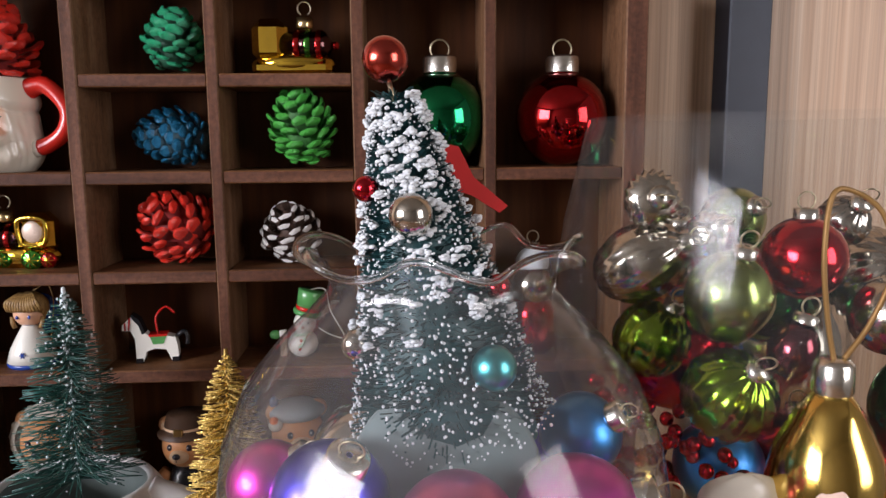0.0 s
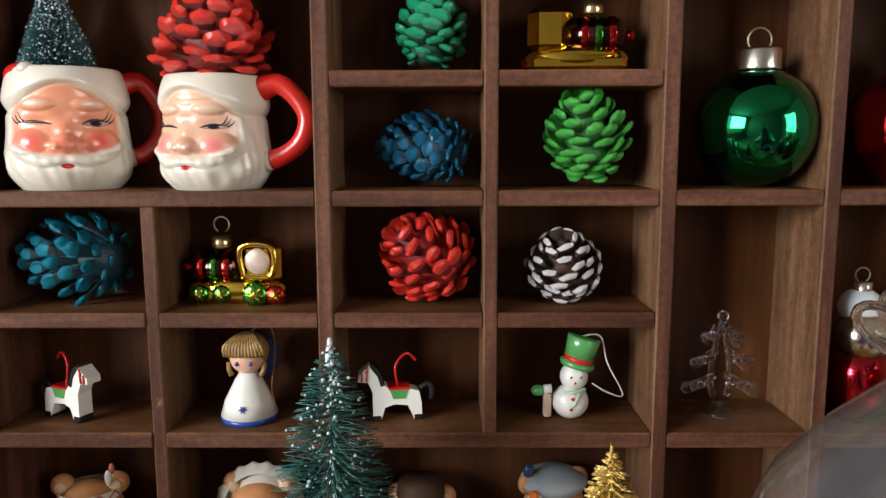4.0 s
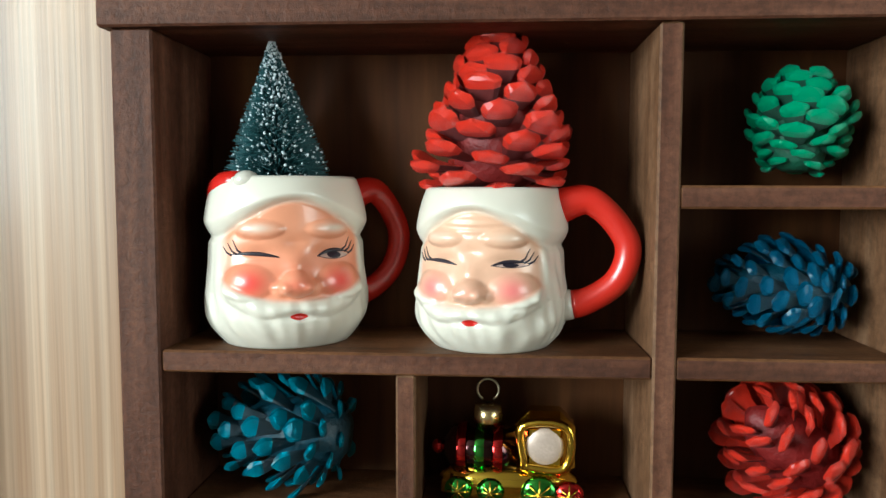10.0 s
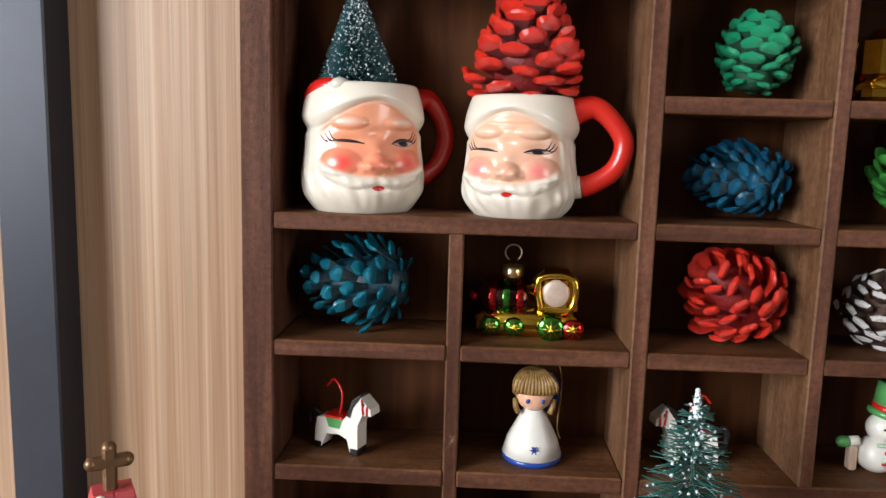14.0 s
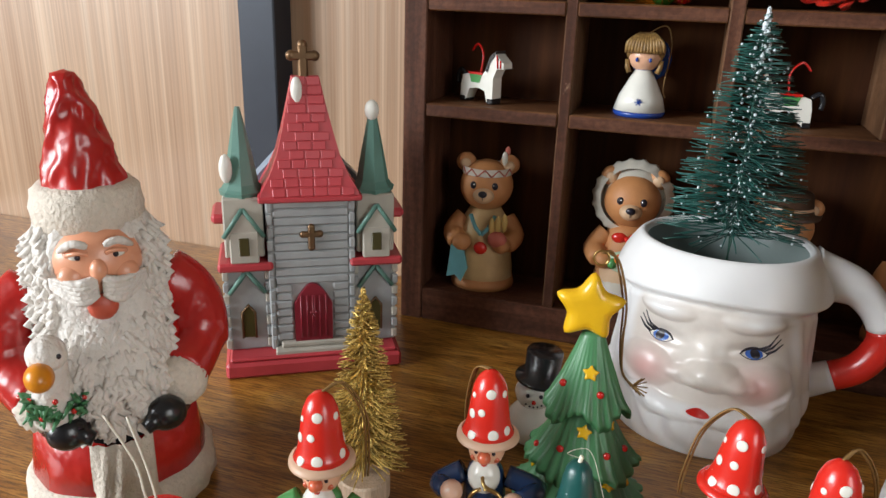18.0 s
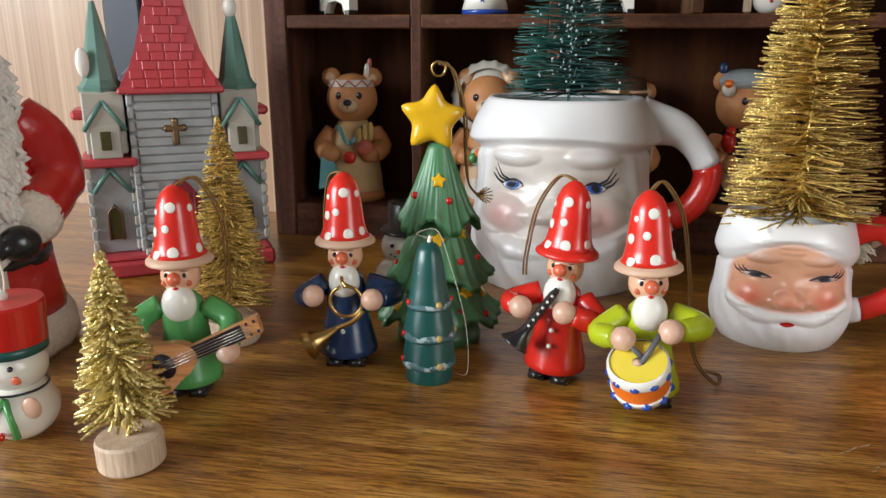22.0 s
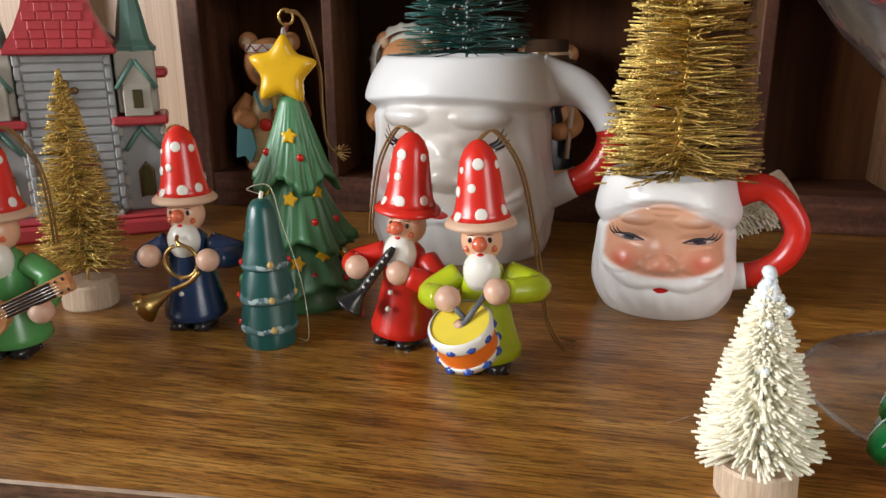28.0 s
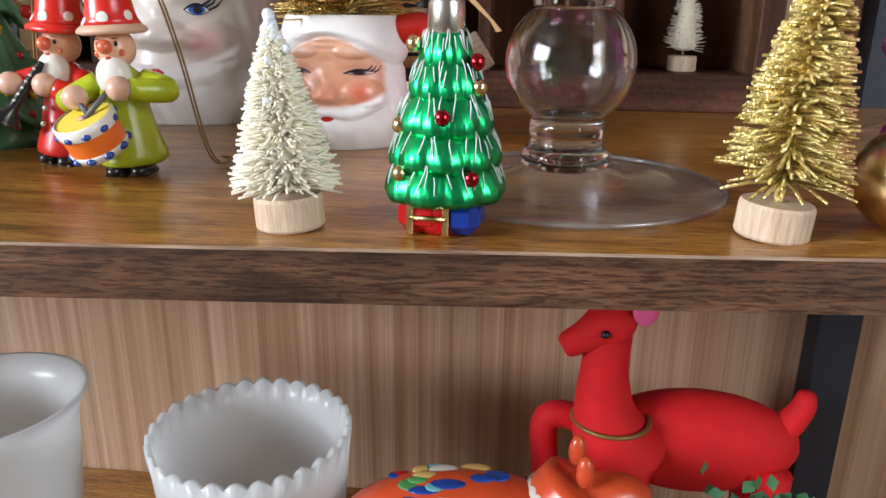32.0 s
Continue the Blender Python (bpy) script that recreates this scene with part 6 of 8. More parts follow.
f = Form()
f.box((-FW / 2, 0, 0), (FW / 2, 0.072, 0.011), ROOF, 0.002)
f.box((-FW / 2 + 0.003, 0.002, 0.011), (FW / 2 - 0.003, 0.07, 0.014), ROOF, 0.0015)
church_part("base", f, "rose red paved base")
f = Form()
f.box((-0.026, 0.004, 0.012), (0.026, 0.02, 0.017), STONE_PALE, 0.001)
f.box((-0.022, 0.007, 0.017), (0.022, 0.02, 0.021), STONE_PALE, 0.001)
church_part("steps", f)
f = Form()
f.box((-0.0283, 0.012, 0.014), (0.0283, 0.05, 0.124), STONE, 0.001)
tower = church_part("tower", f)
z = 0.0215
row = 0
while z < 0.119:
    for x0, x1 in ((-0.0242, 0.0242),) if z > 0.062 else ((-0.0242, -0.0135), (0.0135, 0.0242)):
        f = Form()
        f.box((x0, 0.0102, z), (x1, 0.0125, z + 0.0052), STONE, 0.0009)
        part("siding_board", f, tower)
    z += 0.0058
for q in (-1, 1):
    for k in range(12):
        f = Form()
        f.box((q * 0.0264 - 0.002, 0.0096, 0.0165 + k * 0.0087), (q * 0.0264 + 0.002, 0.0125, 0.0238 + k * 0.0087), STONE, 0.0009)
        part("corner_stone", f, tower)
f = Form()
arch = [(-0.0125, 0.021), (0.0125, 0.021), (0.0125, 0.048)] + [(0.0125 - 0.0125 * (k / 6), 0.048 + 0.0145 * math.sin(math.pi / 2 * k / 6)) for k in range(1, 7)] + [(-0.0125 * (k / 6), 0.0625 - 0.0145 * (1 - math.cos(math.pi / 2 * k / 6))) for k in range(1, 6)] + [(-0.0125, 0.048)]
f.slab(arch, 0.004, DOOR, pose(0, 0.0105, 0))
dr = church_part("door", f, "wine red pointed double door")
for x in (-0.0082, -0.0042, 0.0042, 0.0082, -0.0006, 0.0006):
    f = Form()
    f.tube([(x, 0.0082, 0.024), (x, 0.0082, 0.054)], 0.0007, DOOR, 5)
    part("moulding", f, dr)
for s in (-1, 1):
    f = Form()
    f.ball((s * 0.0018, 0.0078, 0.042), 0.0011, DOOR, 8, 6)
    part("knob", f, dr)


def cross_shape(f, c, s, t, material):
    x, y, z_ = c
    for w, h, dz in ((0.3, 1.0, 0), (0.78, 0.28, 0.16)):
        f.box((x - w * s / 2, y - t, z_ + dz * s - h * s / 2), (x + w * s / 2, y + t, z_ + dz * s + h * s / 2), material, s * 0.06)
    for dx, dz in ((-0.36, 0.16), (0.36, 0.16), (0, 0.48), (0, -0.46)):
        f.ball((x + dx * s, y, z_ + dz * s), (s * 0.17, t * 1.1, s * 0.17), material, 10, 8)


f = Form()
cross_shape(f, (0.0, 0.0095, 0.0945), 0.0145, 0.0016, GILT)
church_part("cross", f, "dull gilt wall cross")
# main spire: flared, with a shingle to each tile
prof = [(0.0315, 0.122), (0.0305, 0.1255), (0.0250, 0.135), (0.0200, 0.147), (0.016, 0.162), (0.0122, 0.178), (0.0085, 0.195)]
SQ = [(-1, -1), (1, -1), (1, 1), (-1, 1)]
f = Form()
V = [(sx * r, 0.030 + sy * r * 0.78, z_) for r, z_ in prof for sx, sy in SQ]
Q = [(i * 4 + j, i * 4 + (j + 1) % 4, (i + 1) * 4 + (j + 1) % 4, (i + 1) * 4 + j) for i in range(len(prof) - 1) for j in range(4)] + [(24, 25, 26, 27), (3, 2, 1, 0)]
f.add(V, Q, ROOF, None, False)
f.box((-0.0328, 0.0045, 0.1195), (0.0328, 0.0555, 0.1235), ROOF, 0.001)
roof = church_part("spire_roof", f, "flared rose red shingled spire")
rnd = random.Random(6)
for k in range(13):
    zz = 0.1258 + k * 0.0056
    for (r0, z0), (r1, z1) in zip(prof, prof[1:]):
        if z0 <= zz <= z1:
            rr = r0 + (r1 - r0) * (zz - z0) / (z1 - z0)
            lean_ = math.degrees(math.atan2((r0 - r1) * 0.78, z1 - z0))
    n = max(2, int(rr * 2 / 0.0085))
    for j in range(n):
        w = rr * 2 / n
        x = -rr + w * (j + 0.5) + (w * 0.25 if k % 2 else -w * 0.25) * (0 if n < 3 else 1)
        if abs(x) + w * 0.3 > rr:
            continue
        f = Form()
        f.box((-w * 0.46, -0.0008, -0.0027), (w * 0.46, 0.0008, 0.0027), ROOF, 0.0004)
        part("shingle", f, roof, at=pose(x, 0.030 - rr * 0.78, zz, -lean_, 0, rnd.uniform(-2, 2)))
f = Form()
cross_shape(f, (-0.001, 0.030, 0.2045), 0.020, 0.003, GILT)
church_part("spire_cross", f, "dull gilt cross")
f = Form()
f.ball((-0.006, 0.022, 0.187), (0.0038, 0.003, 0.009), WHITE_PAINT, 12, 8)
church_part("snow_cap", f, "dab of white glaze snow")
f = Form()
f.add([(-0.054, 0.05, 0.104), (0.054, 0.05, 0.104), (0, 0.05, 0.162), (-0.054, 0.07, 0.104), (0.054, 0.07, 0.104), (0, 0.07, 0.162)], [(0, 1, 2), (5, 4, 3), (0, 2, 5, 3), (1, 4, 5, 2), (0, 3, 4, 1)], SLATE, None, False)
f.box((-0.034, 0.05, 0.014), (0.034, 0.068, 0.112), STONE, 0.001)
church_part("nave", f, "blue-grey gabled nave roof")
for s in (-1, 1):
    cx = s * 0.0425
    f = Form()
    f.box((cx - 0.0145, 0.016, 0.014), (cx + 0.0145, 0.055, 0.073), STONE, 0.001)
    f.box((cx - 0.0125, 0.014, 0.081), (cx + 0.0125, 0.05, 0.121), STONE_PALE, 0.001)
    t2 = church_part("side_tower", f)
    f = Form()
    f.box((cx - 0.0175, 0.008, 0.073), (cx + 0.0175, 0.055, 0.079), ROOF, 0.0015)
    part("ledge", f, t2, "rose red ledge")
    f = Form()
    f.box((cx + s * 0.008 - 0.012, 0.018, 0.103), (cx + s * 0.008 + 0.012, 0.05, 0.1095), ROOF, 0.002)
    part("ledge", f, t2, "rose red ledge")
    f = Form()
    f.box((cx - 0.009, 0.008, 0.079), (cx + 0.009, 0.016, 0.1005), STONE_PALE, 0.0008)
    f.slab([(cx - 0.0105, 0.1), (cx + 0.0105, 0.1), (cx, 0.1145)], 0.008, STONE_PALE, pose(0, 0.0125, 0))
    part("dormer", f, t2)
    f = Form()
    for q in (-1, 1):
        f.tube([(cx + q * 0.0125, 0.0085, 0.097), (cx, 0.0085, 0.1155)], 0.0016, SPIRE, 6)
    part("gable_trim", f, t2, "sea green gable trim")
    f = Form()
    f.box((cx - 0.0032, 0.0068, 0.0845), (cx + 0.0032, 0.0095, 0.0965), WINDOW_DARK, 0.0005)
    part("window", f, t2)
    f = Form()
    f.slab([(cx - 0.0035, 0.024), (cx + 0.0035, 0.024), (cx + 0.0035, 0.041), (cx + 0.0018, 0.0445), (cx, 0.0455), (cx - 0.0018, 0.0445), (cx - 0.0035, 0.041)], 0.003, WINDOW_DARK, pose(0, 0.0155, 0))
    f.tube([(cx - 0.0042, 0.0142, 0.0235), (cx - 0.0042, 0.0142, 0.042), (cx, 0.0142, 0.0475), (cx + 0.0042, 0.0142, 0.042), (cx + 0.0042, 0.0142, 0.0235)], 0.0009, GILT, 5)
    part("window", f, t2, "narrow lancet window")
    f = Form()
    for q in (-1, 1):
        f.tube([(cx + q * 0.0115, 0.0142, 0.056), (cx, 0.0142, 0.0715)], 0.0017, SPIRE, 6)
    part("gable_trim", f, t2, "sea green gable trim")
    for q in (-1, 1):
        for k in range(7):
            f = Form()
            f.box((cx + q * 0.0135 - 0.002, 0.0138, 0.016 + k * 0.0082), (cx + q * 0.0135 + 0.002, 0.0165, 0.0225 + k * 0.0082), STONE if k % 2 else STONE_PALE, 0.0007)
            part("corner_stone", f, t2)
    f = Form()
    f.lathe([(0.0140, 0.1205), (0.0146, 0.1235), (0.0128, 0.125), (0.0108, 0.128), (0.0075, 0.147), (0.0042, 0.164), (0.0016, 0.1765)], SPIRE, pose(cx, 0.028, 0), 8, smooth=False)
    part("spire", f, t2, "sea green pointed spire")
    f = Form()
    if s > 0:
        f.ball((cx - 0.0005, 0.027, 0.174), (0.0048, 0.0045, 0.0068), WHITE_PAINT, 12, 8)
    else:
        f.ball((cx - 0.009, 0.020, 0.139), (0.0042, 0.003, 0.0095), WHITE_PAINT, 12, 8)
    part("snow_cap", f, t2, "dab of white glaze snow")

# the tall bearded figure with a goose, one plain mesh
COAT = paint("lacquered_red_coat", (0.42, 0.015, 0.012), 0.22, 0, 0.5, 0.25, relief=0.4, grain=75, dist=0.004)
CREAM_FUR = paint("rough_cream_fur", (0.72, 0.64, 0.54), 0.8, 0, 0, 0.3, relief=1.0, grain=420, dist=0.0012)
BEARD = paint("carved_white_beard", (0.78, 0.73, 0.67), 0.65, 0, 0, 0.28, relief=1.0, grain=260, dist=0.0016)
FLESH = paint("painted_ruddy_skin", (0.74, 0.34, 0.2), 0.35, 0, 0.3, 0.2)
rough = lambda amp, k, ph=0.0: (lambda a, t: 1 + amp * (0.6 * math.sin(k * a + 9 * t + ph) + 0.4 * math.sin((k * 1.7) * a - 13 * t + ph)))
f = Form()
f.lathe([(0.048, 0), (0.0515, 0.004), (0.0515, 0.014), (0.048, 0.021)], CREAM_FUR, None, 84, wave=rough(0.025, 11))
f.lathe([(0.0475, 0.018), (0.0445, 0.036), (0.042, 0.051)], COAT, None, 60, wave=rough(0.02, 7))
f.lathe([(0.0425, 0.0465), (0.043, 0.0495), (0.0425, 0.0525)], BLACK, None, 40)
f.lathe([(0.0415, 0.051), (0.044, 0.068), (0.043, 0.090), (0.035, 0.112), (0.018, 0.124)], COAT, None, 60, wave=rough(0.03, 6, 1.0))
# the fur band down the front of the coat follows the coat's curve
nu, nz = 14, 12
V = []
for i in range(nz + 1):
    z_ = 0.001 + 0.048 * i / nz
    for j in range(nu + 1):
        u = -0.36 + 0.72 * j / nu
        edge = 0.004 * math.sin(math.pi * j / nu) ** 0.4
        r_ = 0.0475 - 0.12 * max(0, z_ - 0.014) + edge + 0.0012 * math.sin(37 * u + 31 * i) + (0.0035 if z_ < 0.02 else 0.0)
        V.append((r_ * math.sin(u), -r_ * math.cos(u), z_))
f.add(V, [(i * (nu + 1) + j, i * (nu + 1) + j + 1, (i + 1) * (nu + 1) + j + 1, (i + 1) * (nu + 1) + j) for i in range(nz) for j in range(nu)], CREAM_FUR)
# hair and beard as one full mass, the face set into it
mass = [(0.012, 0.054), (0.021, 0.060), (0.0265, 0.074), (0.030, 0.092), (0.0315, 0.112), (0.032, 0.128), (0.030, 0.142), (0.026, 0.152)]
o_ = len(f.v)
f.lathe(mass, BEARD, pose(0, -0.013, 0), 72, squash=0.82, wave=lambda a, t: 1 + 0.045 * math.sin(15 * a + 5 * t + 2 * math.sin(18 * t)) * min(1, 3 * t + 0.3))
f.v[o_:] = [(x, y - 0.021 * max(0.0, min(1.0, (0.118 - z_) / 0.035)), z_) for x, y, z_ in f.v[o_:]]
f.ball((0, -0.0285, 0.1355), (0.0212, 0.0158, 0.0178), FLESH, 28, 18)
f.lathe([(0.0235, 0.147), (0.0262, 0.150), (0.0268, 0.158), (0.0255, 0.165), (0.022, 0.168)], CREAM_FUR, pose(-0.001, -0.009, 0), 84, squash=1.04, wave=rough(0.03, 13))
cap = [(0.0205, 0.166), (0.0192, 0.170), (0.0178, 0.1755), (0.0163, 0.181), (0.0146, 0.187), (0.0132, 0.192), (0.0114, 0.198), (0.0098, 0.203), (0.0082, 0.208), (0.0068, 0.212), (0.0052, 0.2155), (0.0005, 0.217)]
o_ = len(f.v)
f.lathe([(r_, z_) for (r0, z0), (r1, z1) in zip(cap, cap[1:]) for r_, z_ in ((r0, z0), ((r0 + r1) / 2, (z0 + z1) / 2))] + cap[-1:], COAT, pose(-0.001, -0.008, 0), 72)
for n_ in range(o_, len(f.v)):
    x, y, z_ = f.v[n_]
    p = Vector((x * 85, y * 85, z_ * 60))
    fold = (abs(noise.noise(p)) - 0.2) * 0.0062 + (abs(noise.noise(p * 2.3)) - 0.2) * 0.0022
    way = Vector((x + 0.001, y + 0.008, 0)).normalized() * -fold
    f.v[n_] = (x + way.x - 0.06 * max(0, z_ - 0.168), y + way.y, z_)
f.ball((0, -0.0435, 0.135), (0.0042, 0.0045, 0.0054), FLESH, 16, 12)
for s in (-1, 1):
    f.ball((s * 0.0115, -0.0385, 0.1315), (0.0072, 0.0055, 0.0062), FLESH, 16, 12)
    f.ball((s * 0.0085, -0.0405, 0.1412), (0.0042, 0.002, 0.0016), WHITE_PAINT, 12, 8)
    f.tube(smooth_line([(s * 0.004, -0.0425, 0.1424), (s * 0.0085, -0.0432, 0.1436), (s * 0.0135, -0.0395, 0.142)], 4), 0.0011, FLESH, 6)
    f.ball((s * 0.0085, -0.0422, 0.1413), (0.0014, 0.0009, 0.0013), INK, 8, 6)
    f.tube(smooth_line([(s * 0.0035, -0.0435, 0.1462), (s * 0.010, -0.0425, 0.1478), (s * 0.0165, -0.037, 0.1435)], 4), [0.0011, 0.0018, 0.002, 0.002, 0.002, 0.002, 0.0018, 0.0015, 0.001], BEARD, 6)
    for k in range(5):
        dz = (k - 2) * 0.0016
        f.tube(smooth_line([(s * 0.0012, -0.0455, 0.1285 + dz), (s * 0.010, -0.0455, 0.1262 + dz * 1.3), (s * 0.0225, -0.036, 0.1295 + dz * 0.6)], 5), [0.0018, 0.0021, 0.0023, 0.0024, 0.0023, 0.0021, 0.0018, 0.0016, 0.0013, 0.001, 0.0004], BEARD, 7)
    f.tube(smooth_line([(s * 0.031, -0.002, 0.116), (s * 0.045, -0.006, 0.104), (s * 0.0465, -0.018, 0.086), (s * 0.034, -0.036, 0.075)], 6), [0.012] + [0.0155] * 6 + [0.016] * 6 + [0.0135] * 6, COAT, 20)
    f.ball((s * 0.0335, -0.038, 0.0735), (0.0135, 0.0125, 0.0135), CREAM_FUR, 24, 16, wave=rough(0.06, 7))
    f.ball((s * 0.023, -0.053, 0.0640), (0.0105, 0.0085, 0.0085), BLACK, 18, 12)
    f.tube([(s * 0.020, -0.056, 0.065), (s * 0.012, -0.059, 0.061)], [0.0048, 0.0035], BLACK, 8)
f.ball((0, -0.0432, 0.1180), (0.0072, 0.0036, 0.0062), paint("open_mouth", (0.5, 0.09, 0.05), 0.45), 14, 10)
rnd = random.Random(9)


def mass_at(u, z_):
    for (r0, z0), (r1, z1) in zip(mass, mass[1:]):
        if z0 <= z_ <= z1:
            r_ = r0 + (r1 - r0) * (z_ - z0) / (z1 - z0)
            return Vector((r_ * math.sin(u), -0.013 - 0.021 * max(0.0, min(1.0, (0.118 - z_) / 0.035)) - 0.82 * r_ * math.cos(u), z_))
    return Vector((0, -0.013, z_))


for i in range(1150):
    u, z_ = rnd.uniform(-2.2, 2.2), rnd.uniform(0.060, 0.1515)
    p = mass_at(u, z_)
    if abs(p.x) < 0.0195 and 0.110 < z_ and abs(u) < 1.2:
        continue
    out_ = Vector((math.sin(u), -math.cos(u), 0))
    ln = rnd.uniform(0.006, 0.0105)
    bend = rnd.uniform(-0.0045, 0.0045)
    flare = 0.17 if abs(u) > 0.7 and z_ > 0.1 else 0.1
    q = p + Vector((bend, 0, -ln * 0.5)) + out_ * ln * flare * 0.6
    f.tube([p - out_ * 0.001, q, p + Vector((bend * -0.6, 0, -ln)) + out_ * ln * flare], [0.0018, 0.0021, 0.0007], BEARD, 6)
# the goose and its wreath
f.tube(smooth_line([(-0.026, -0.046, 0.072), (-0.027, -0.052, 0.088), (-0.027, -0.054, 0.100)], 5), [0.0125, 0.0118, 0.011, 0.0102, 0.0096, 0.009, 0.0086, 0.0084, 0.0084, 0.0084, 0.0084], BEARD, 18)
f.ball((-0.027, -0.055, 0.104), (0.0092, 0.0095, 0.0085), BEARD, 18, 12)
f.ball((-0.0305, -0.0655, 0.0985), (0.0066, 0.008, 0.0062), paint("orange_beak", (0.66, 0.24, 0.01), 0.3, 0, 0.4), 16, 12)
f.ball((-0.0215, -0.0625, 0.1055), 0.0012, INK, 8, 6)
for i in range(110):
    a = rnd.uniform(0, 6.28)
    p = Vector((-0.025 + 0.0135 * math.cos(a), -0.050 - 0.009 * math.sin(a) * (1 if math.sin(a) > 0 else 0.4), 0.079 + rnd.uniform(-0.005, 0.004)))
    f.tube([p, p + Vector((rnd.uniform(-0.005, 0.005), rnd.uniform(-0.004, 0.001), rnd.uniform(-0.005, 0.005)))], [0.0017, 0.0004], LEAF, 5)
for i in range(12):
    a = i * 0.55
    f.ball((-0.025 + 0.0135 * math.cos(a), -0.0515 - 0.009 * math.sin(a), 0.080 + 0.004 * math.sin(5 * a)), 0.0014, RED, 6, 5)
thing("santa_figurine", "carved figure in red coat and white beard holding a goose", "figurine", pose(-0.4560, 0.2735, 0, 0, 0, 44) @ Matrix.Diagonal((0.88, 0.88, 0.985, 1)), f)

# ---- the glass goblet full of ornaments ----
GX, GY = 0.0645, 0.280
goblet = thing("glass_goblet", "large clear glass pedestal bowl with a crimped rim", "bowl", pose(GX, GY, 0))
f = Form()
f.lathe([(0.0655, 0.0002), (0.0662, 0.0012), (0.0655, 0.0022), (0.045, 0.0034), (0.026, 0.005), (0.0185, 0.0082), (0.0165, 0.0088)], FOOT_GLASS, None, 72, False)
f.tube(arc((0, 0, 0.0014), 0.0655, 0, 360, 72, "xy")[:-1], 0.0011, BOWL_GLASS, 8, closed=True)
part("foot", f, goblet, "flat round glass foot")
f = Form()
f.lathe([(0.0165, 0.0086), (0.0186, 0.0105), (0.0183, 0.0150), (0.0150, 0.0185), (0.0148, 0.0210), (0.0155, 0.0235), (0.0152, 0.0275), (0.0136, 0.0290)], CRYSTAL, None, 56, True)
stem = part("stem", f, goblet, "solid ringed glass stem")
f = Form()
ball_out = [(0.0263 * math.sin(b), 0.0513 - 0.0263 * math.cos(b)) for b in [0.54 + (math.pi - 1.14) * k / 22 for k in range(23)]]
f.lathe(ball_out + [(r * 0.93, 0.0513 + (z - 0.0513) * 0.96) for r, z in reversed(ball_out)] + ball_out[:1], CRYSTAL, None, 64, False)
part("bulb", f, stem, "hollow round glass bulb")
f = Form()
f.lathe([(0.0145, 0.0722), (0.0160, 0.0732), (0.0160, 0.0755), (0.0152, 0.0770), (0.0152, 0.0840), (0.0165, 0.0885), (0.012, 0.0895)], CRYSTAL, None, 56, True)
part("collar", f, stem, "clear glass collar under the bowl")
# the thin wall of the bowl up to the crimped rim
out = [(0.0165, 0.089), (0.028, 0.097), (0.046, 0.112), (0.064, 0.131), (0.079, 0.153), (0.0875, 0.177), (0.0895, 0.198), (0.086, 0.219), (0.077, 0.241), (0.064, 0.257), (0.052, 0.269), (0.0445, 0.277), (0.0435, 0.283), (0.047, 0.289), (0.0535, 0.2925)]


def crimp(a, t):
    k = max(0.0, (t - 0.8) / 0.2)
    return 1 + 0.10 * k * math.sin(7 * a)


fb = Form()
fb.lathe([(r * (1.0 if r < 0.03 else 1.02), z) for r, z in out], BOWL_GLASS, None, 112, False, 1.0, crimp)
V2 = []
for x, y, z in fb.v:
    k = max(0.0, (z - 0.278) / 0.018)
    V2.append((x - 0.005 * min(1.0, max(0.0, (z - 0.1) / 0.06)), y, z + 0.005 * k * math.sin(7 * math.atan2(y, x) + 1.2)))
fb.v = V2
bowl = part("bowl", fb, goblet, "thin round glass bowl with a wavy crimped rim")
f = Form()
f.tube(fb.v[-112:], 0.0014, CRYSTAL, 8, closed=True)
part("rim", f, bowl, "rounded wavy rim")
GO = Matrix.Translation((GX, GY, 0))
MAGENTA = mirror_paint("magenta_mirror", (0.82, 0.05, 0.5), 0.36)
PINK = mirror_paint("pink_mirror", (0.92, 0.2, 0.42), 0.38)
VIOLET = mirror_paint("violet_mirror", (0.1, 0.07, 0.68), 0.36)
AQUA = mirror_paint("aqua_mirror", (0.1, 0.52, 0.56), 0.32)
SKYB = mirror_paint("blue_mirror", (0.04, 0.24, 0.6), 0.36)
RUBY = mirror_paint("ruby_bead_mirror", (0.5, 0.01, 0.02), 0.15)
SILVERED = mirror_paint("old_silver_mirror", (0.55, 0.52, 0.46), 0.16)
OLIVE = mirror_paint("olive_mirror", (0.22, 0.36, 0.02), 0.15)
DEEPG = mirror_paint("deep_green_mirror", (0.03, 0.2, 0.05), 0.12)
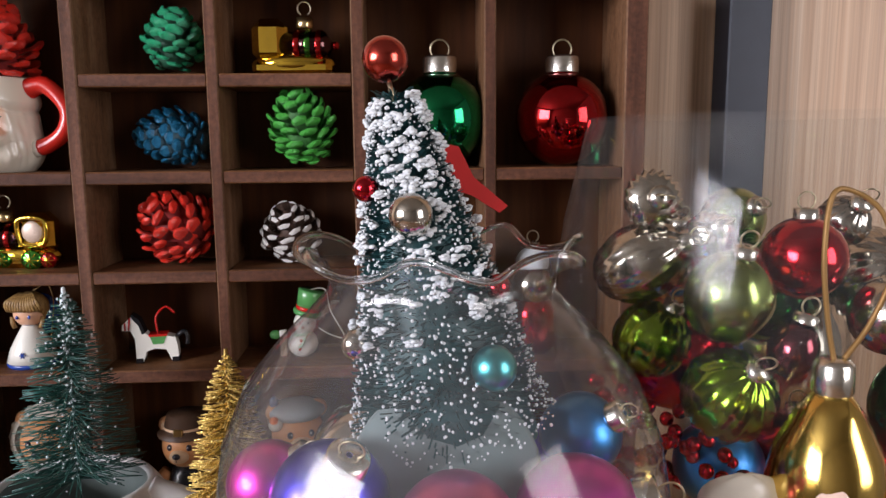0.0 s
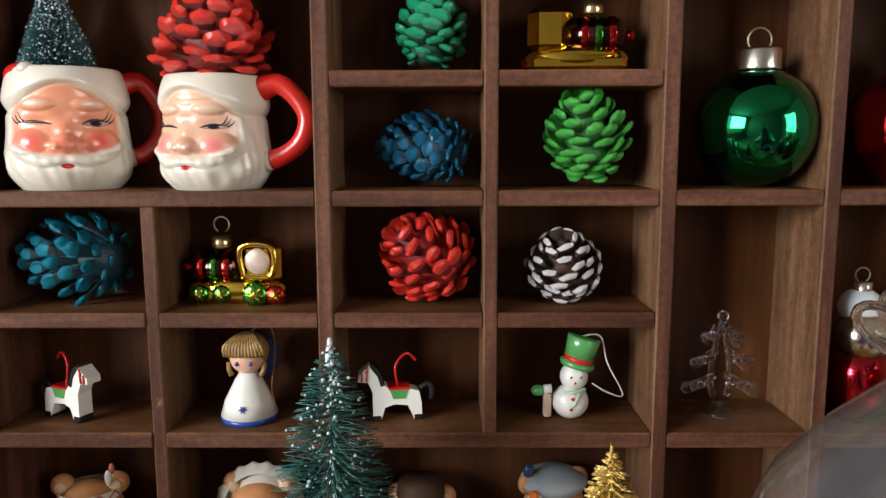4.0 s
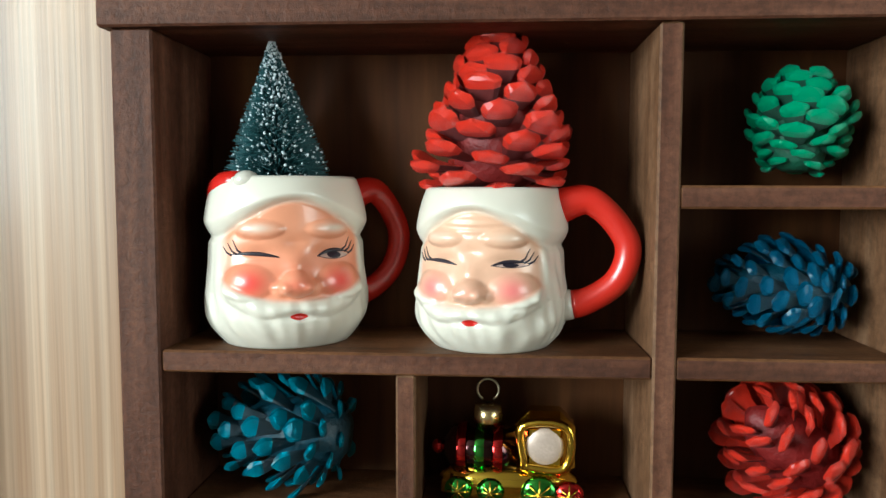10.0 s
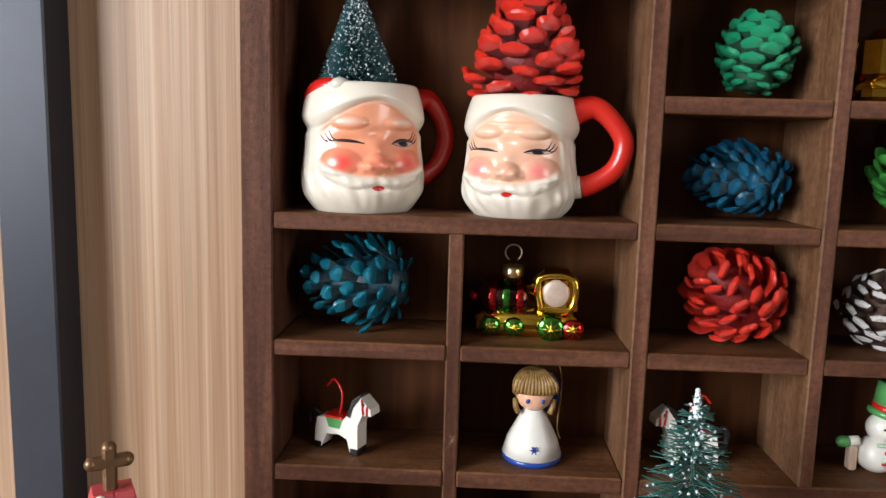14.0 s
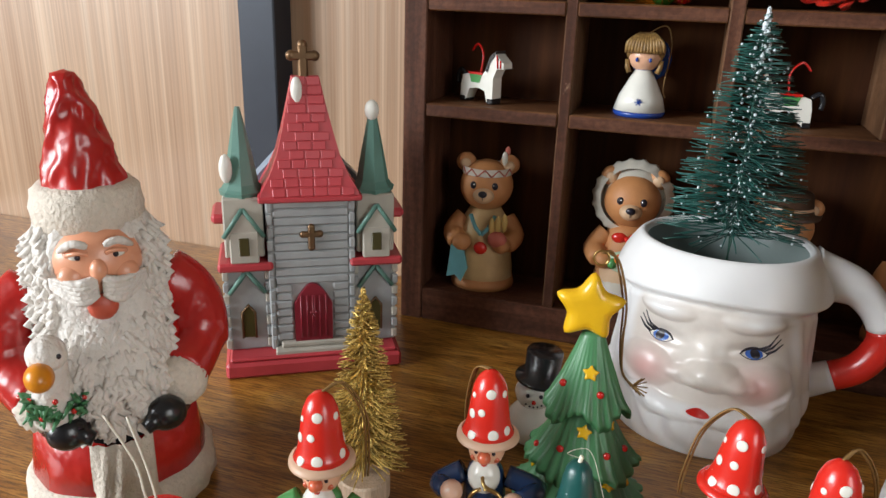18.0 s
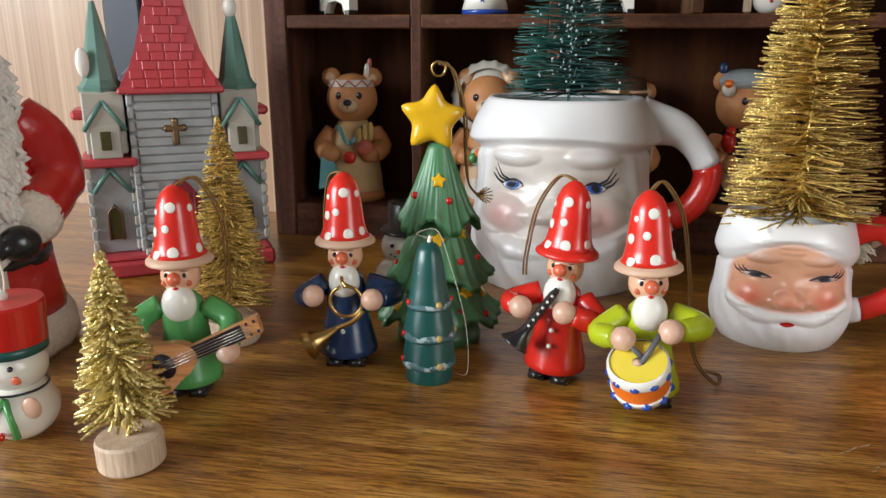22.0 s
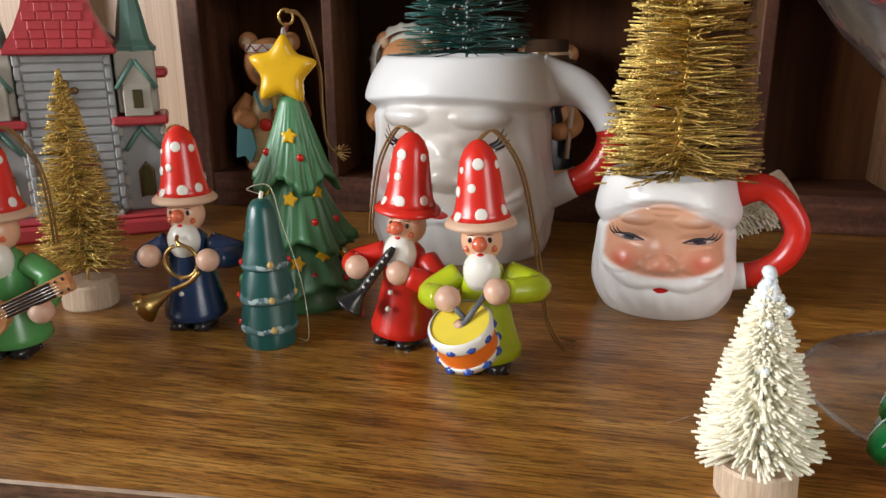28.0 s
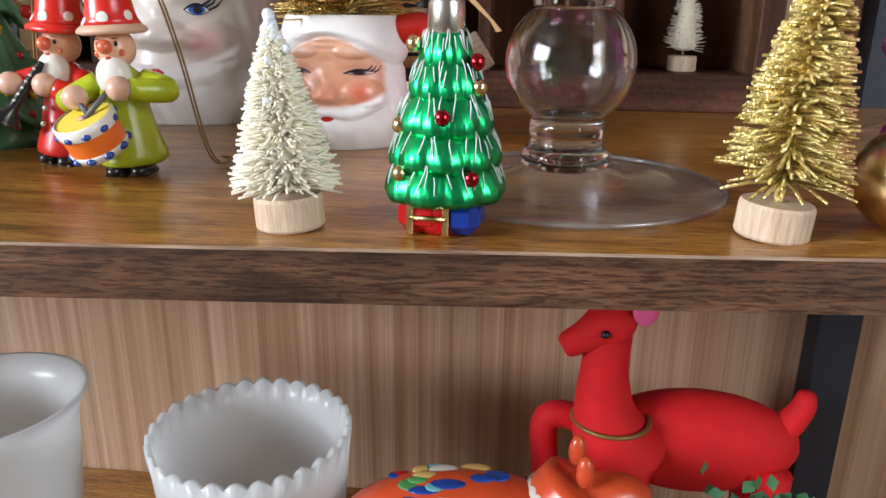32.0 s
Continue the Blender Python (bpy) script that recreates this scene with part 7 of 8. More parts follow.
# The small pink ball is added for the big one's refraction in the neck.
for x, y, z, r, m, lab, rx, ry in ((-0.010, -0.008, 0.152, 0.039, PINK, "large pink glass ball inside the glass bowl", 60, -100), (0.041, 0.014, 0.148, 0.027, AQUA, "aqua glass ball inside the glass bowl", 40, 60), (-0.052, 0.012, 0.158, 0.018, RUBY, "ruby glass ball inside the glass bowl", 20, 30),
                                   (0.004, -0.003, 0.1005, 0.0115, PINK, "small pink ball for the refraction in the bowl's neck", 0, 0), (-0.072, -0.024, 0.208, 0.016, MAGENTA, "magenta glass ball inside the glass bowl", 10, 50), (-0.047, -0.048, 0.212, 0.021, VIOLET, "violet blue glass ball inside the glass bowl", 30, 20),
                                   (-0.004, -0.062, 0.205, 0.0215, PINK, "rose pink glass ball inside the glass bowl", 80, 10), (0.040, -0.048, 0.201, 0.0235, MAGENTA, "bright pink glass ball inside the glass bowl", 10, 70), (0.054, 0.004, 0.212, 0.0175, SKYB, "blue glass ball inside the glass bowl", 30, 50),
                                   (0.022, 0.048, 0.182, 0.027, VIOLET, "violet glass ball inside the glass bowl", 60, 10), (-0.040, 0.044, 0.188, 0.025, SILVERED, "silvered glass ball inside the glass bowl", 60, 10)):
    ball_ornament(lab, GO @ Matrix.Translation((x, y, z - r)), r, m, GOLD_CAP if m is PINK else SILVER, "balls in the glass bowl", True, Matrix.Translation((0, 0, r)) @ pose(0, 0, 0, rx, ry, 0) @ Matrix.Translation((0, 0, -r)))

# snow-laden tree standing on the balls in the bowl
snowy = thing("flocked_tree", "dark green tree heavy with white snow, standing in the bowl", "ornament tree", GO @ pose(0.001, -0.004, 0.210, 0, -9.5, 0))
girth = lambda t: 0.0085 + 0.0315 * (1 - t) ** 0.95
f = Form()
# Disc turned to face the camera, matching the grey seen through the glass.
f.lathe([(0.033, -0.004), (0.035, -0.002), (0.035, 0.002), (0.033, 0.004)], paint("grey_felt_base", (0.17, 0.22, 0.22), 0.8), pose(-0.006, -0.034, 0.006, 55, 6, 0), 36)
part("base", f, snowy, "grey round base tilted to the camera")
rnd = random.Random(14)
f = Form()
V, F = [], []
for i in range(6200):
    t = rnd.random() ** 1.3
    z = 0.016 + 0.128 * t
    a = rnd.uniform(0, 6.283)
    R0 = girth(t)
    d = Vector((math.cos(a), math.sin(a), rnd.uniform(-0.2, 0.5))).normalized()
    p0, p1 = Vector((0, 0, z)) + d * R0 * 0.35, Vector((0, 0, z)) + d * R0 * rnd.uniform(0.8, 1.05)
    sd = d.cross(Vector((0, 0, 1))).normalized() * 0.0005
    o = len(V)
    V += [p0 + sd, p0 - sd, p1 - sd * 0.5, p1 + sd * 0.5 + Vector((0, 0, 0.0006))]
    F += [(o, o + 1, o + 2, o + 3)]
f.add(V, F, DEEP_TINSEL)
f.lathe([(0.034, 0.004), (0.026, 0.05), (0.014, 0.1), (0.006, 0.142)], DEEP_TINSEL, None, 20)
tagged(part("needles", f, snowy), kind="stuff")
f = Form()
# heavy clumps on the upper branches, loose flakes lower down
for i in range(330):
    t = rnd.uniform(0.27, 1.0) ** 0.9
    a, z = rnd.uniform(0, 6.283), 0.016 + 0.128 * t
    if math.sin(3 * a + 60 * z) + rnd.gauss(0, 0.6) < -0.35:
        continue
    R0, wide, tall = girth(t) * rnd.uniform(0.96, 1.1), rnd.uniform(0.0018, 0.0052), rnd.uniform(0.0006, 0.0018)
    slant = rnd.uniform(-0.5, 0.5)
    for k in range(rnd.randint(9, 20)):
        q = rnd.gauss(0, 0.5)
        b, dz = a + wide * q / R0, tall * rnd.gauss(0, 0.5) + wide * q * slant
        rr, sz = R0 + rnd.uniform(-0.0014, 0.001), rnd.uniform(0.0005, 0.0011)
        f.ball((rr * math.cos(b), rr * math.sin(b), z + dz), (sz * 1.5, sz * 1.5, sz * 0.8), SNOWY, 5, 4)
for i in range(2600):
    t = rnd.random() ** 1.2
    a, z = rnd.uniform(0, 6.283), 0.012 + 0.13 * t
    R0, sz = girth(t) * rnd.uniform(0.97, 1.07), rnd.uniform(0.0003, 0.0008)
    f.ball((R0 * math.cos(a), R0 * math.sin(a), z), sz, SNOWY, 5, 4)
tagged(part("snow", f, snowy, "clumps of white flocked snow"), kind="stuff")
f = Form()
f.slab([(0.014, 0.124), (0.022, 0.121), (0.026, 0.108), (0.038, 0.094), (0.034, 0.092), (0.024, 0.101), (0.018, 0.104)], 0.0015, paint("red_ribbon_cloth", (0.5, 0.01, 0.008), 0.75), pose(0, 0.004, 0, 0, 0, 8))
part("ribbon", f, snowy, "short red ribbon end")
for a, t, r, m in ((-4, 0.66, 0.0082, SILVERED), (30, 0.2, 0.0085, AQUA), (-60, 0.75, 0.005, RUBY), (60, 0.4, 0.005, RUBY), (-70, 0.3, 0.006, SILVERED)):
    R0 = girth(t) + 0.002
    f = Form()
    f.ball((R0 * math.sin(radians(a)), -R0 * math.cos(radians(a)), 0.016 + 0.128 * t), r, m, 18, 12)
    part("bead", f, snowy, "small mirrored bead")
f = Form()
f.ball((-0.0005, 0, 0.158), 0.0088, mirror_paint("copper_red_mirror", (0.5, 0.06, 0.04), 0.2), 20, 14)
f.tube([(0, 0, 0.14), (-0.0005, 0, 0.15)], 0.001, WIRE, 5)
part("top_bead", f, snowy, "copper red bead on the tip")

# green blown-glass tree on a red base
gt = thing("glass_tree_ornament", "mirrored green glass fir ornament on a red and blue parcel base", "ornament", pose(0.0208, 0.2124, 0, 0, 0, -6) @ Matrix.Diagonal((0.9, 0.9, 0.965, 1)))
GLEAF = mirror_paint("bright_green_mirror", (0.03, 0.55, 0.17), 0.34)
PARCEL_RED = paint("ruby_glass", (0.5, 0.008, 0.012), 0.12, 0.3, 0.6)
f = Form()
f.lathe([(0.0125, 0), (0.0145, 0.003), (0.0145, 0.0125), (0.012, 0.0145)], PARCEL_RED, None, 24)
f.box((-0.0152, -0.015, 0.0006), (0.0015, 0.005, 0.0128), PARCEL_RED, 0.0035)
f.box((0.002, -0.015, 0.0006), (0.0155, 0.005, 0.0128), paint("cobalt_glass", (0.01, 0.04, 0.3), 0.12, 0.3, 0.6), 0.0035)
for x in (-0.0098, 0.0035):
    f.box((x - 0.0013, -0.0162, 0.0005), (x + 0.0013, -0.010, 0.0138), GOLD_CAP, 0.0005)
f.tube([(-0.0098, -0.0158, 0.0068), (0.0035, -0.0160, 0.0068)], 0.0010, GOLD_CAP, 6)
part("parcel_base", f, gt, "red and blue parcels tied in gold")
for k, (z0, z1, r0, r1) in enumerate(((0.0115, 0.027, 0.0222, 0.0145), (0.0225, 0.038, 0.0202, 0.0125), (0.034, 0.049, 0.0174, 0.0105), (0.0455, 0.059, 0.0132, 0.0078), (0.056, 0.068, 0.0094, 0.0055))):
    f = Form()
    f.lathe([(r0 * 0.7, z0 + 0.002), (r0 * 0.93, z0), (r0, z0 + 0.002), (r0 * 1.0, z0 + 0.0045)] + [(r1 + (r0 - r1) * (1 - (i / 8) ** 1.6), z0 + 0.0045 + (z1 - z0 - 0.0045) * i / 8) for i in range(1, 9)], GLEAF, None, 108, True, 1.0, lambda a, t, k=k: 0.95 + 0.11 * (1 - 0.7 * t) * abs(math.sin(4.5 * a + k * 1.3)) + 0.022 * math.sin(36 * a + 9 * t + k) * (1 - t))
    part("tier", f, gt)
    # Fine pale lines: glitter strokes, and glare on the glass drawn as geometry.
    f = Form()
    for j in range(34):
        a = j * 2 * math.pi / 34 + k + 0.12 * math.sin(5 * j)
        zz = lambda q: z0 + 0.004 + (z1 - z0) * q
        rr = lambda q: (r1 + (r0 - r1) * (1 - q ** 1.6)) * (0.965 + 0.09 * abs(math.sin(4.5 * a + k * 1.3)))
        e = 0.3 + 0.3 * abs(math.sin(2.3 * j))
        f.tube([(rr(q) * math.cos(a + 0.07 * math.sin(4 * q + j)), rr(q) * math.sin(a + 0.07 * math.sin(4 * q + j)), zz(q)) for q in (0.02 + 0.2 * abs(math.sin(1.7 * j)), e * 0.7 + 0.1, e + 0.1)], 0.00024, FROST, 4)
    tagged(part("pale_lines", f, gt, "fine pale lines for glitter strokes and glare"), kind="stuff")
for a, z, m in ((8, 0.041, RUBY), (38, 0.0215, RUBY), (-40, 0.022, GOLD_CAP), (70, 0.058, RUBY), (-72, 0.0635, GOLD_CAP), (66, 0.050, GOLD_CAP), (-60, 0.037, GOLD_CAP)):
    rr = 0.0225 - (z - 0.014) * 0.22
    f = Form()
    f.ball((rr * math.sin(radians(a)), -rr * math.cos(radians(a)), z), 0.0029, m, 12, 8)
    part("berry", f, gt)
f = Form()
f.lathe([(0.0062, 0.067), (0.0068, 0.068), (0.0065, 0.0765), (0.006, 0.078), (0.0006, 0.0782)], SILVER, None, 24, False, wave=lambda a, t: 1 + 0.035 * math.sin(12 * a))
part("cap", f, gt, "crimped silver cap")
f = Form()
f.tube(arc((0, 0, 0.083), 0.0056, -50, 230, 16), 0.0005, BRASS, 6)
part("hook", f, gt)
f = Form()
f.slab([(0, 0.001), (0.0135, -0.011), (0.016, -0.0135), (0.014, -0.014), (0.0115, -0.0105), (-0.001, -0.001)], 0.0006, STRING_GOLD, pose(0.005, -0.001, 0.0815, 0, 0, -15))
part("tag", f, gt, "folded gold foil tag")

# ---- the second pedestal bowl, behind and to the right, and its ornaments ----
BX, BY = 0.262, 0.405
bowl2 = thing("glass_vase", "wide clear glass pedestal vase filled with old ornaments", "vase", pose(BX, BY, 0))
f = Form()
f.lathe([(0.055, 0.0003), (0.056, 0.002), (0.03, 0.005), (0.014, 0.012), (0.011, 0.05), (0.014, 0.08), (0.022, 0.092)], GLASS, None, 48, False)
part("foot", f, bowl2)
out = [(0.022, 0.092), (0.05, 0.102), (0.085, 0.125), (0.112, 0.160), (0.126, 0.200), (0.128, 0.240), (0.122, 0.285), (0.113, 0.325), (0.108, 0.347)]
f = Form()
f.lathe([(0.001, 0.0915)] + out, GLASS, None, 72, False)
part("bowl", f, bowl2, "thin clear glass wall")
BO = Matrix.Translation((BX, BY, 0))
PALE_OLIVE = mirror_paint("pale_olive_mirror", (0.3, 0.38, 0.12), 0.25)
PLUM = mirror_paint("plum_mirror", (0.16, 0.03, 0.04), 0.15)
RIBBED = lambda n, k: (lambda a, b: 1 + k * math.sin(n * a + 2.5 * b))
for x, y, z, rr, m, lab, wave, rot in (
    (-0.091, -0.035, 0.270, (0.020, 0.020, 0.025), SILVERED, "old silvered spindle ornament with swirled ribs", RIBBED(16, 0.05), (20, 60)),
    (-0.088, -0.042, 0.304, (0.015, 0.015, 0.009), SILVERED, "old silvered rosette ornament", RIBBED(20, 0.08), (80, 10)),
    (-0.084, -0.035, 0.228, (0.020, 0.020, 0.020), OLIVE, "green ribbed glass ball", RIBBED(12, 0.05), (10, 30)),
    (-0.058, -0.070, 0.258, (0.021, 0.021, 0.023), PALE_OLIVE, "pale green glass pear ornament", RIBBED(6, 0.02), (15, 10)),
    (-0.060, -0.079, 0.211, (0.0225, 0.0225, 0.0225), OLIVE, "yellow-green ribbed glass ball", RIBBED(14, 0.05), (40, 20)),
    (-0.016, -0.060, 0.275, (0.021, 0.021, 0.021), RUBY, "dark red glass ball", None, (0, 0)),
    (0.020, -0.078, 0.249, (0.0195, 0.0195, 0.0195), SILVERED, "pearly ribbed glass ball", RIBBED(18, 0.03), (15, 30)),
    (-0.054, -0.035, 0.283, (0.0135, 0.0135, 0.0135), SILVERED, "pinkish silver cone ornament", RIBBED(24, 0.07), (60, 0)),
    (0.022, -0.030, 0.290, (0.0135, 0.0135, 0.0125), SILVERED, "silver faceted ornament", RIBBED(16, 0.09), (40, 20)),
    (-0.034, -0.088, 0.236, (0.0115, 0.0115, 0.014), PLUM, "dark plum glass drop ornament", None, (0, 20)),
    (0.034, -0.080, 0.205, (0.020, 0.020, 0.026), DEEPG, "dark green glass drop ornament", None, (0, 20)),
    (0.000, -0.035, 0.150, (0.034, 0.034, 0.034), RUBY, "deep red glass ball", None, (0, 0)),
    (-0.048, -0.045, 0.160, (0.024, 0.024, 0.024), SKYB, "dark blue glass ball", None, (0, 0)),
    (0.052, -0.060, 0.165, (0.030, 0.030, 0.030), RUBY, "red glass ball", None, (0, 0)),
    (-0.058, 0.012, 0.262, (0.028, 0.028, 0.028), SILVERED, "tarnished silver ball", RIBBED(18, 0.03), (30, 0)),
    (-0.004, 0.000, 0.245, (0.030, 0.030, 0.030), DEEPG, "dark green ball", None, (20, 40)),
    (0.055, -0.010, 0.255, (0.028, 0.028, 0.028), SILVERED, "tarnished silver fluted ball", RIBBED(14, 0.05), (60, 0)),
    (-0.012, 0.030, 0.285, (0.020, 0.020, 0.020), PALE_OLIVE, "pale green ball", None, (60, 30)),
    (0.062, -0.065, 0.215, (0.024, 0.024, 0.024), PLUM, "plum ball", None, (0, 30)),
    (0.020, 0.040, 0.200, (0.05, 0.04, 0.05), SILVERED, "large silvered ball", RIBBED(18, 0.04), (0, 0)),
    (-0.040, 0.040, 0.200, (0.04, 0.035, 0.04), RUBY, "large red ball", None, (0, 0)),
):
    f = Form()
    f.ball((0, 0, 0), rr, m, 40, 22, wave=wave)
    o = thing("glass_ornament", lab + " in the vase", "ornament", BO @ pose(x, y, z, rot[0], rot[1], 0), group="old ornaments in the vase")
    part("ball", f, o)
    f = Form()
    f.lathe([(0.006, rr[2] * 0.96), (0.0062, rr[2] + 0.004), (0.001, rr[2] + 0.0045)], SILVER, None, 18, False)
    f.tube(arc((0, 0, rr[2] + 0.008), 0.0045, -60, 240, 12), 0.0005, WIRE, 5)
    part("cap", f, o, "silver cap and loop")
rnd = random.Random(23)
f = Form()
for i in range(170):
    a = rnd.uniform(2.6, 6.0)
    rr = rnd.uniform(0.07, 0.105)
    f.ball((rr * math.cos(a), rr * math.sin(a), rnd.uniform(0.135, 0.19)), 0.0042, RUBY, 8, 6)
thing("bead_garland", "strings of small red glass beads heaped in the vase", "garland", BO, f, kind="stuff")

# stacked ornaments at the right end of the table, with the gold angel on top
f = Form()
f.ball((0, 0, 0.018), (0.018, 0.018, 0.018), GOLD_CAP, 20, 14)
thing("glass_ornament", "gold glass ball at the end of the table", "ornament", pose(0.1777, 0.2300, 0), f, "stacked ornaments")
spindle = thing("spindle_ornament", "tall magenta glass spindle ornament on the table", "ornament", pose(0.206, 0.2670, 0) @ Matrix.Diagonal((1, 1, 0.88, 1)))
f = Form()
f.lathe([(0.012, 0), (0.02, 0.006), (0.024, 0.02), (0.02, 0.034), (0.01, 0.04), (0.018, 0.05), (0.026, 0.068), (0.02, 0.09), (0.01, 0.098), (0.017, 0.112), (0.024, 0.132), (0.018, 0.155), (0.010, 0.166), (0.012, 0.185), (0.02, 0.2)], MAGENTA, None, 36, wave=lambda a, t: 1 + 0.03 * math.sin(12 * a))
part("body", f, spindle)
angel = thing("angel_ornament", "gold glass angel ornament with a silver cap and gold cord", "ornament", pose(0.2150, 0.2633, 0.175))
GOLD_GLASS = mirror_paint("gold_glass_mirror", (0.72, 0.5, 0.12), 0.14)
f = Form()
f.lathe([(0.014, 0.0), (0.021, 0.006), (0.0235, 0.02), (0.020, 0.036), (0.012, 0.052), (0.0065, 0.06)], GOLD_GLASS, None, 36, wave=lambda a, t: 1 + 0.03 * math.sin(18 * a + 6 * t))
part("body", f, angel)
f = Form()
f.ball((-0.004, -0.016, 0.018), (0.012, 0.008, 0.012), paint("porcelain_face", (0.7, 0.5, 0.42), 0.25, 0, 0.5), 18, 12)
part("face", f, angel, "plain pale glass face")
f = Form()
f.ball((-0.034, 0.0, 0.014), (0.02, 0.006, 0.012), CREAM, 20, 12, wave=RIBBED(14, 0.04))
part("wing", f, angel, "ribbed cream wing")
f = Form()
f.lathe([(0.0065, 0.058), (0.0078, 0.06), (0.0074, 0.071), (0.006, 0.073), (0.0006, 0.0732)], SILVER, None, 24, False, wave=lambda a, t: 1 + 0.03 * math.sin(10 * a))
part("cap", f, angel, "crimped silver cap")
f = Form()
f.tube(smooth_line([(0, 0, 0.072), (-0.004, 0, 0.09), (-0.007, 0, 0.115), (-0.004, 0.002, 0.138), (0.006, 0.003, 0.139), (0.016, 0.0, 0.13), (0.02, -0.002, 0.11), (0.014, 0, 0.088), (0.004, 0, 0.073)], 8), 0.0011, STRING_GOLD, 6)
part("cord", f, angel, "looped gold cord")
# white-bearded glass ornament in the compartment behind the bowl
f = Form()
f.lathe([(0.014, 0), (0.019, 0.006), (0.018, 0.03), (0.015, 0.045)], RUBY, None, 24)
f.ball((0, -0.004, 0.052), (0.017, 0.015, 0.017), SILVERED, 20, 14)
f.ball((0, 0, 0.07), (0.013, 0.012, 0.012), FROST, 18, 12)
f.lathe([(0.0055, 0.08), (0.006, 0.086), (0.0005, 0.0865)], SILVER, None, 18, False)
f.tube(arc((0, 0, 0.090), 0.0045, -60, 240, 12), 0.0005, WIRE, 5)
thing("glass_santa_ornament", "frosted red and white glass figure ornament in the shelf", "figurine", pose(0.146, 0.55, Z4[1]), f)

# ---- the compartment below: milk glass, a red velvet deer, a painted horse ----
MILK, milk_nt, milk_b = node_mat("milk_glass")
milk_b.inputs["Base Color"].default_value = (0.82, 0.84, 0.84, 1)
milk_b.inputs["Roughness"].default_value = 0.22
milk_veil, milk_mix = milk_nt.nodes.new("ShaderNodeBsdfTranslucent"), milk_nt.nodes.new("ShaderNodeMixShader")
milk_veil.inputs["Color"].default_value = (0.86, 0.88, 0.88, 1)
link(milk_nt, ramp(milk_nt, noise_tex(milk_nt, coords(milk_nt, (1, 1, 1)), 30.0), [(0.3, (0.42, 0.42, 0.42)), (0.7, (0.6, 0.6, 0.6))]), milk_mix.inputs[0])
link(milk_nt, milk_b.outputs[0], milk_mix.inputs[1])
link(milk_nt, milk_veil.outputs[0], milk_mix.inputs[2])
link(milk_nt, milk_mix.outputs[0], milk_nt.nodes["Material Output"].inputs["Surface"])
LZ = -0.40


def milk_vase(label, at, R, h, lip, teeth):
    v = thing("milk_glass_vase", label, "vase", at, group="milk glass vases")
    f = Form()
    out = [(R * 0.55, 0), (R * 0.58, 0.006), (R * 0.3, 0.02), (R * 0.26, h * 0.3), (R * 0.5, h * 0.42), (R * 0.86, h * 0.55), (R * 0.93, h * 0.75), (R * 0.97, h * 0.92), (R * lip, h)]
    inn = [(r - R * 0.06, z) for r, z in reversed(out[4:])] + [(0.001, h * 0.46)]
    f.lathe(out + inn, MILK, None, 120, True)
    if teeth:
        f.v = [(x, y, z + (0.0045 * abs(math.sin(teeth / 2 * math.atan2(y, x))) if z > h * 0.985 else 0)) for x, y, z in f.v]
    part("body", f, v)
    return v


milk_vase("white milk glass bowl vase with a scalloped rim", pose(-0.128, 0.39, LZ), 0.068, 0.196, 1.0, 30)
milk_vase("white milk glass vase with a flared lip", pose(-0.316, 0.38, LZ), 0.062, 0.214, 1.12, 0)
PINK_FELT = paint("pink_felt", (0.7, 0.12, 0.3), 0.9)
VELVET = paint("red_velvet", (0.58, 0.002, 0.006), 0.8, 0, 0, 0.15)
f = Form()
f.ball((0.062, 0.02, 0.150), (0.080, 0.032, 0.042), VELVET, 28, 18)
f.tube(smooth_line([(0.004, 0, 0.145), (-0.010, -0.003, 0.178), (-0.014, -0.005, 0.215), (-0.012, -0.006, 0.25)], 6), [0.036, 0.035, 0.033, 0.031, 0.029, 0.027, 0.025, 0.0235, 0.022, 0.021, 0.020, 0.019, 0.018, 0.0175, 0.017, 0.0165, 0.016, 0.016, 0.0155], VELVET, 20)
f.tube(smooth_line([(0.001, -0.006, 0.252), (-0.012, -0.007, 0.257), (-0.03, -0.010, 0.248), (-0.046, -0.013, 0.239)], 5), [0.010, 0.014, 0.016, 0.0172, 0.0178, 0.0178, 0.017, 0.016, 0.0145, 0.013, 0.012, 0.011, 0.0105, 0.010, 0.009, 0.007], VELVET, 20)
for s in (-1, 1):
    f.ball((-0.018, -0.008 + s * 0.0165, 0.256), 0.0032, INK, 10, 8)
    f.ball((0.009, -0.006 + s * 0.012, 0.272), (0.009, 0.004, 0.011), PINK_FELT, 12, 8)
    for x in (0.012, 0.115):
        f.tube([(x, s * 0.018 + 0.015, 0.14), (x, s * 0.02 + 0.015, 0.0)], [0.016, 0.011], VELVET, 12)
f.tube(smooth_line([(0.128, 0.02, 0.165), (0.139, 0.02, 0.182), (0.141, 0.02, 0.198)], 4), [0.012, 0.0115, 0.011, 0.010, 0.0095, 0.009, 0.008, 0.007, 0.004], VELVET, 12)
f.tube(smooth_line([(-0.008, 0.016, 0.15), (-0.035, 0.018, 0.166), (-0.054, 0.018, 0.158), (-0.05, 0.018, 0.1), (-0.048, 0.018, 0.0)], 5), 0.011, VELVET, 12)
f.tube(arc((-0.006, -0.002, 0.178), 0.0285, 0, 360, 28, "xy")[:-1], 0.0018, STRING_GOLD, 6, closed=True)
thing("velvet_deer", "red velvet deer figure with a gold cord collar", "figurine", pose(0.128, 0.47, LZ), f)
DALA = paint("orange_red_lacquer", (0.55, 0.07, 0.02), 0.3, 0, 0.4)
f = Form()
f.ball((0, 0, 0.182), (0.075, 0.034, 0.042), DALA, 28, 18)
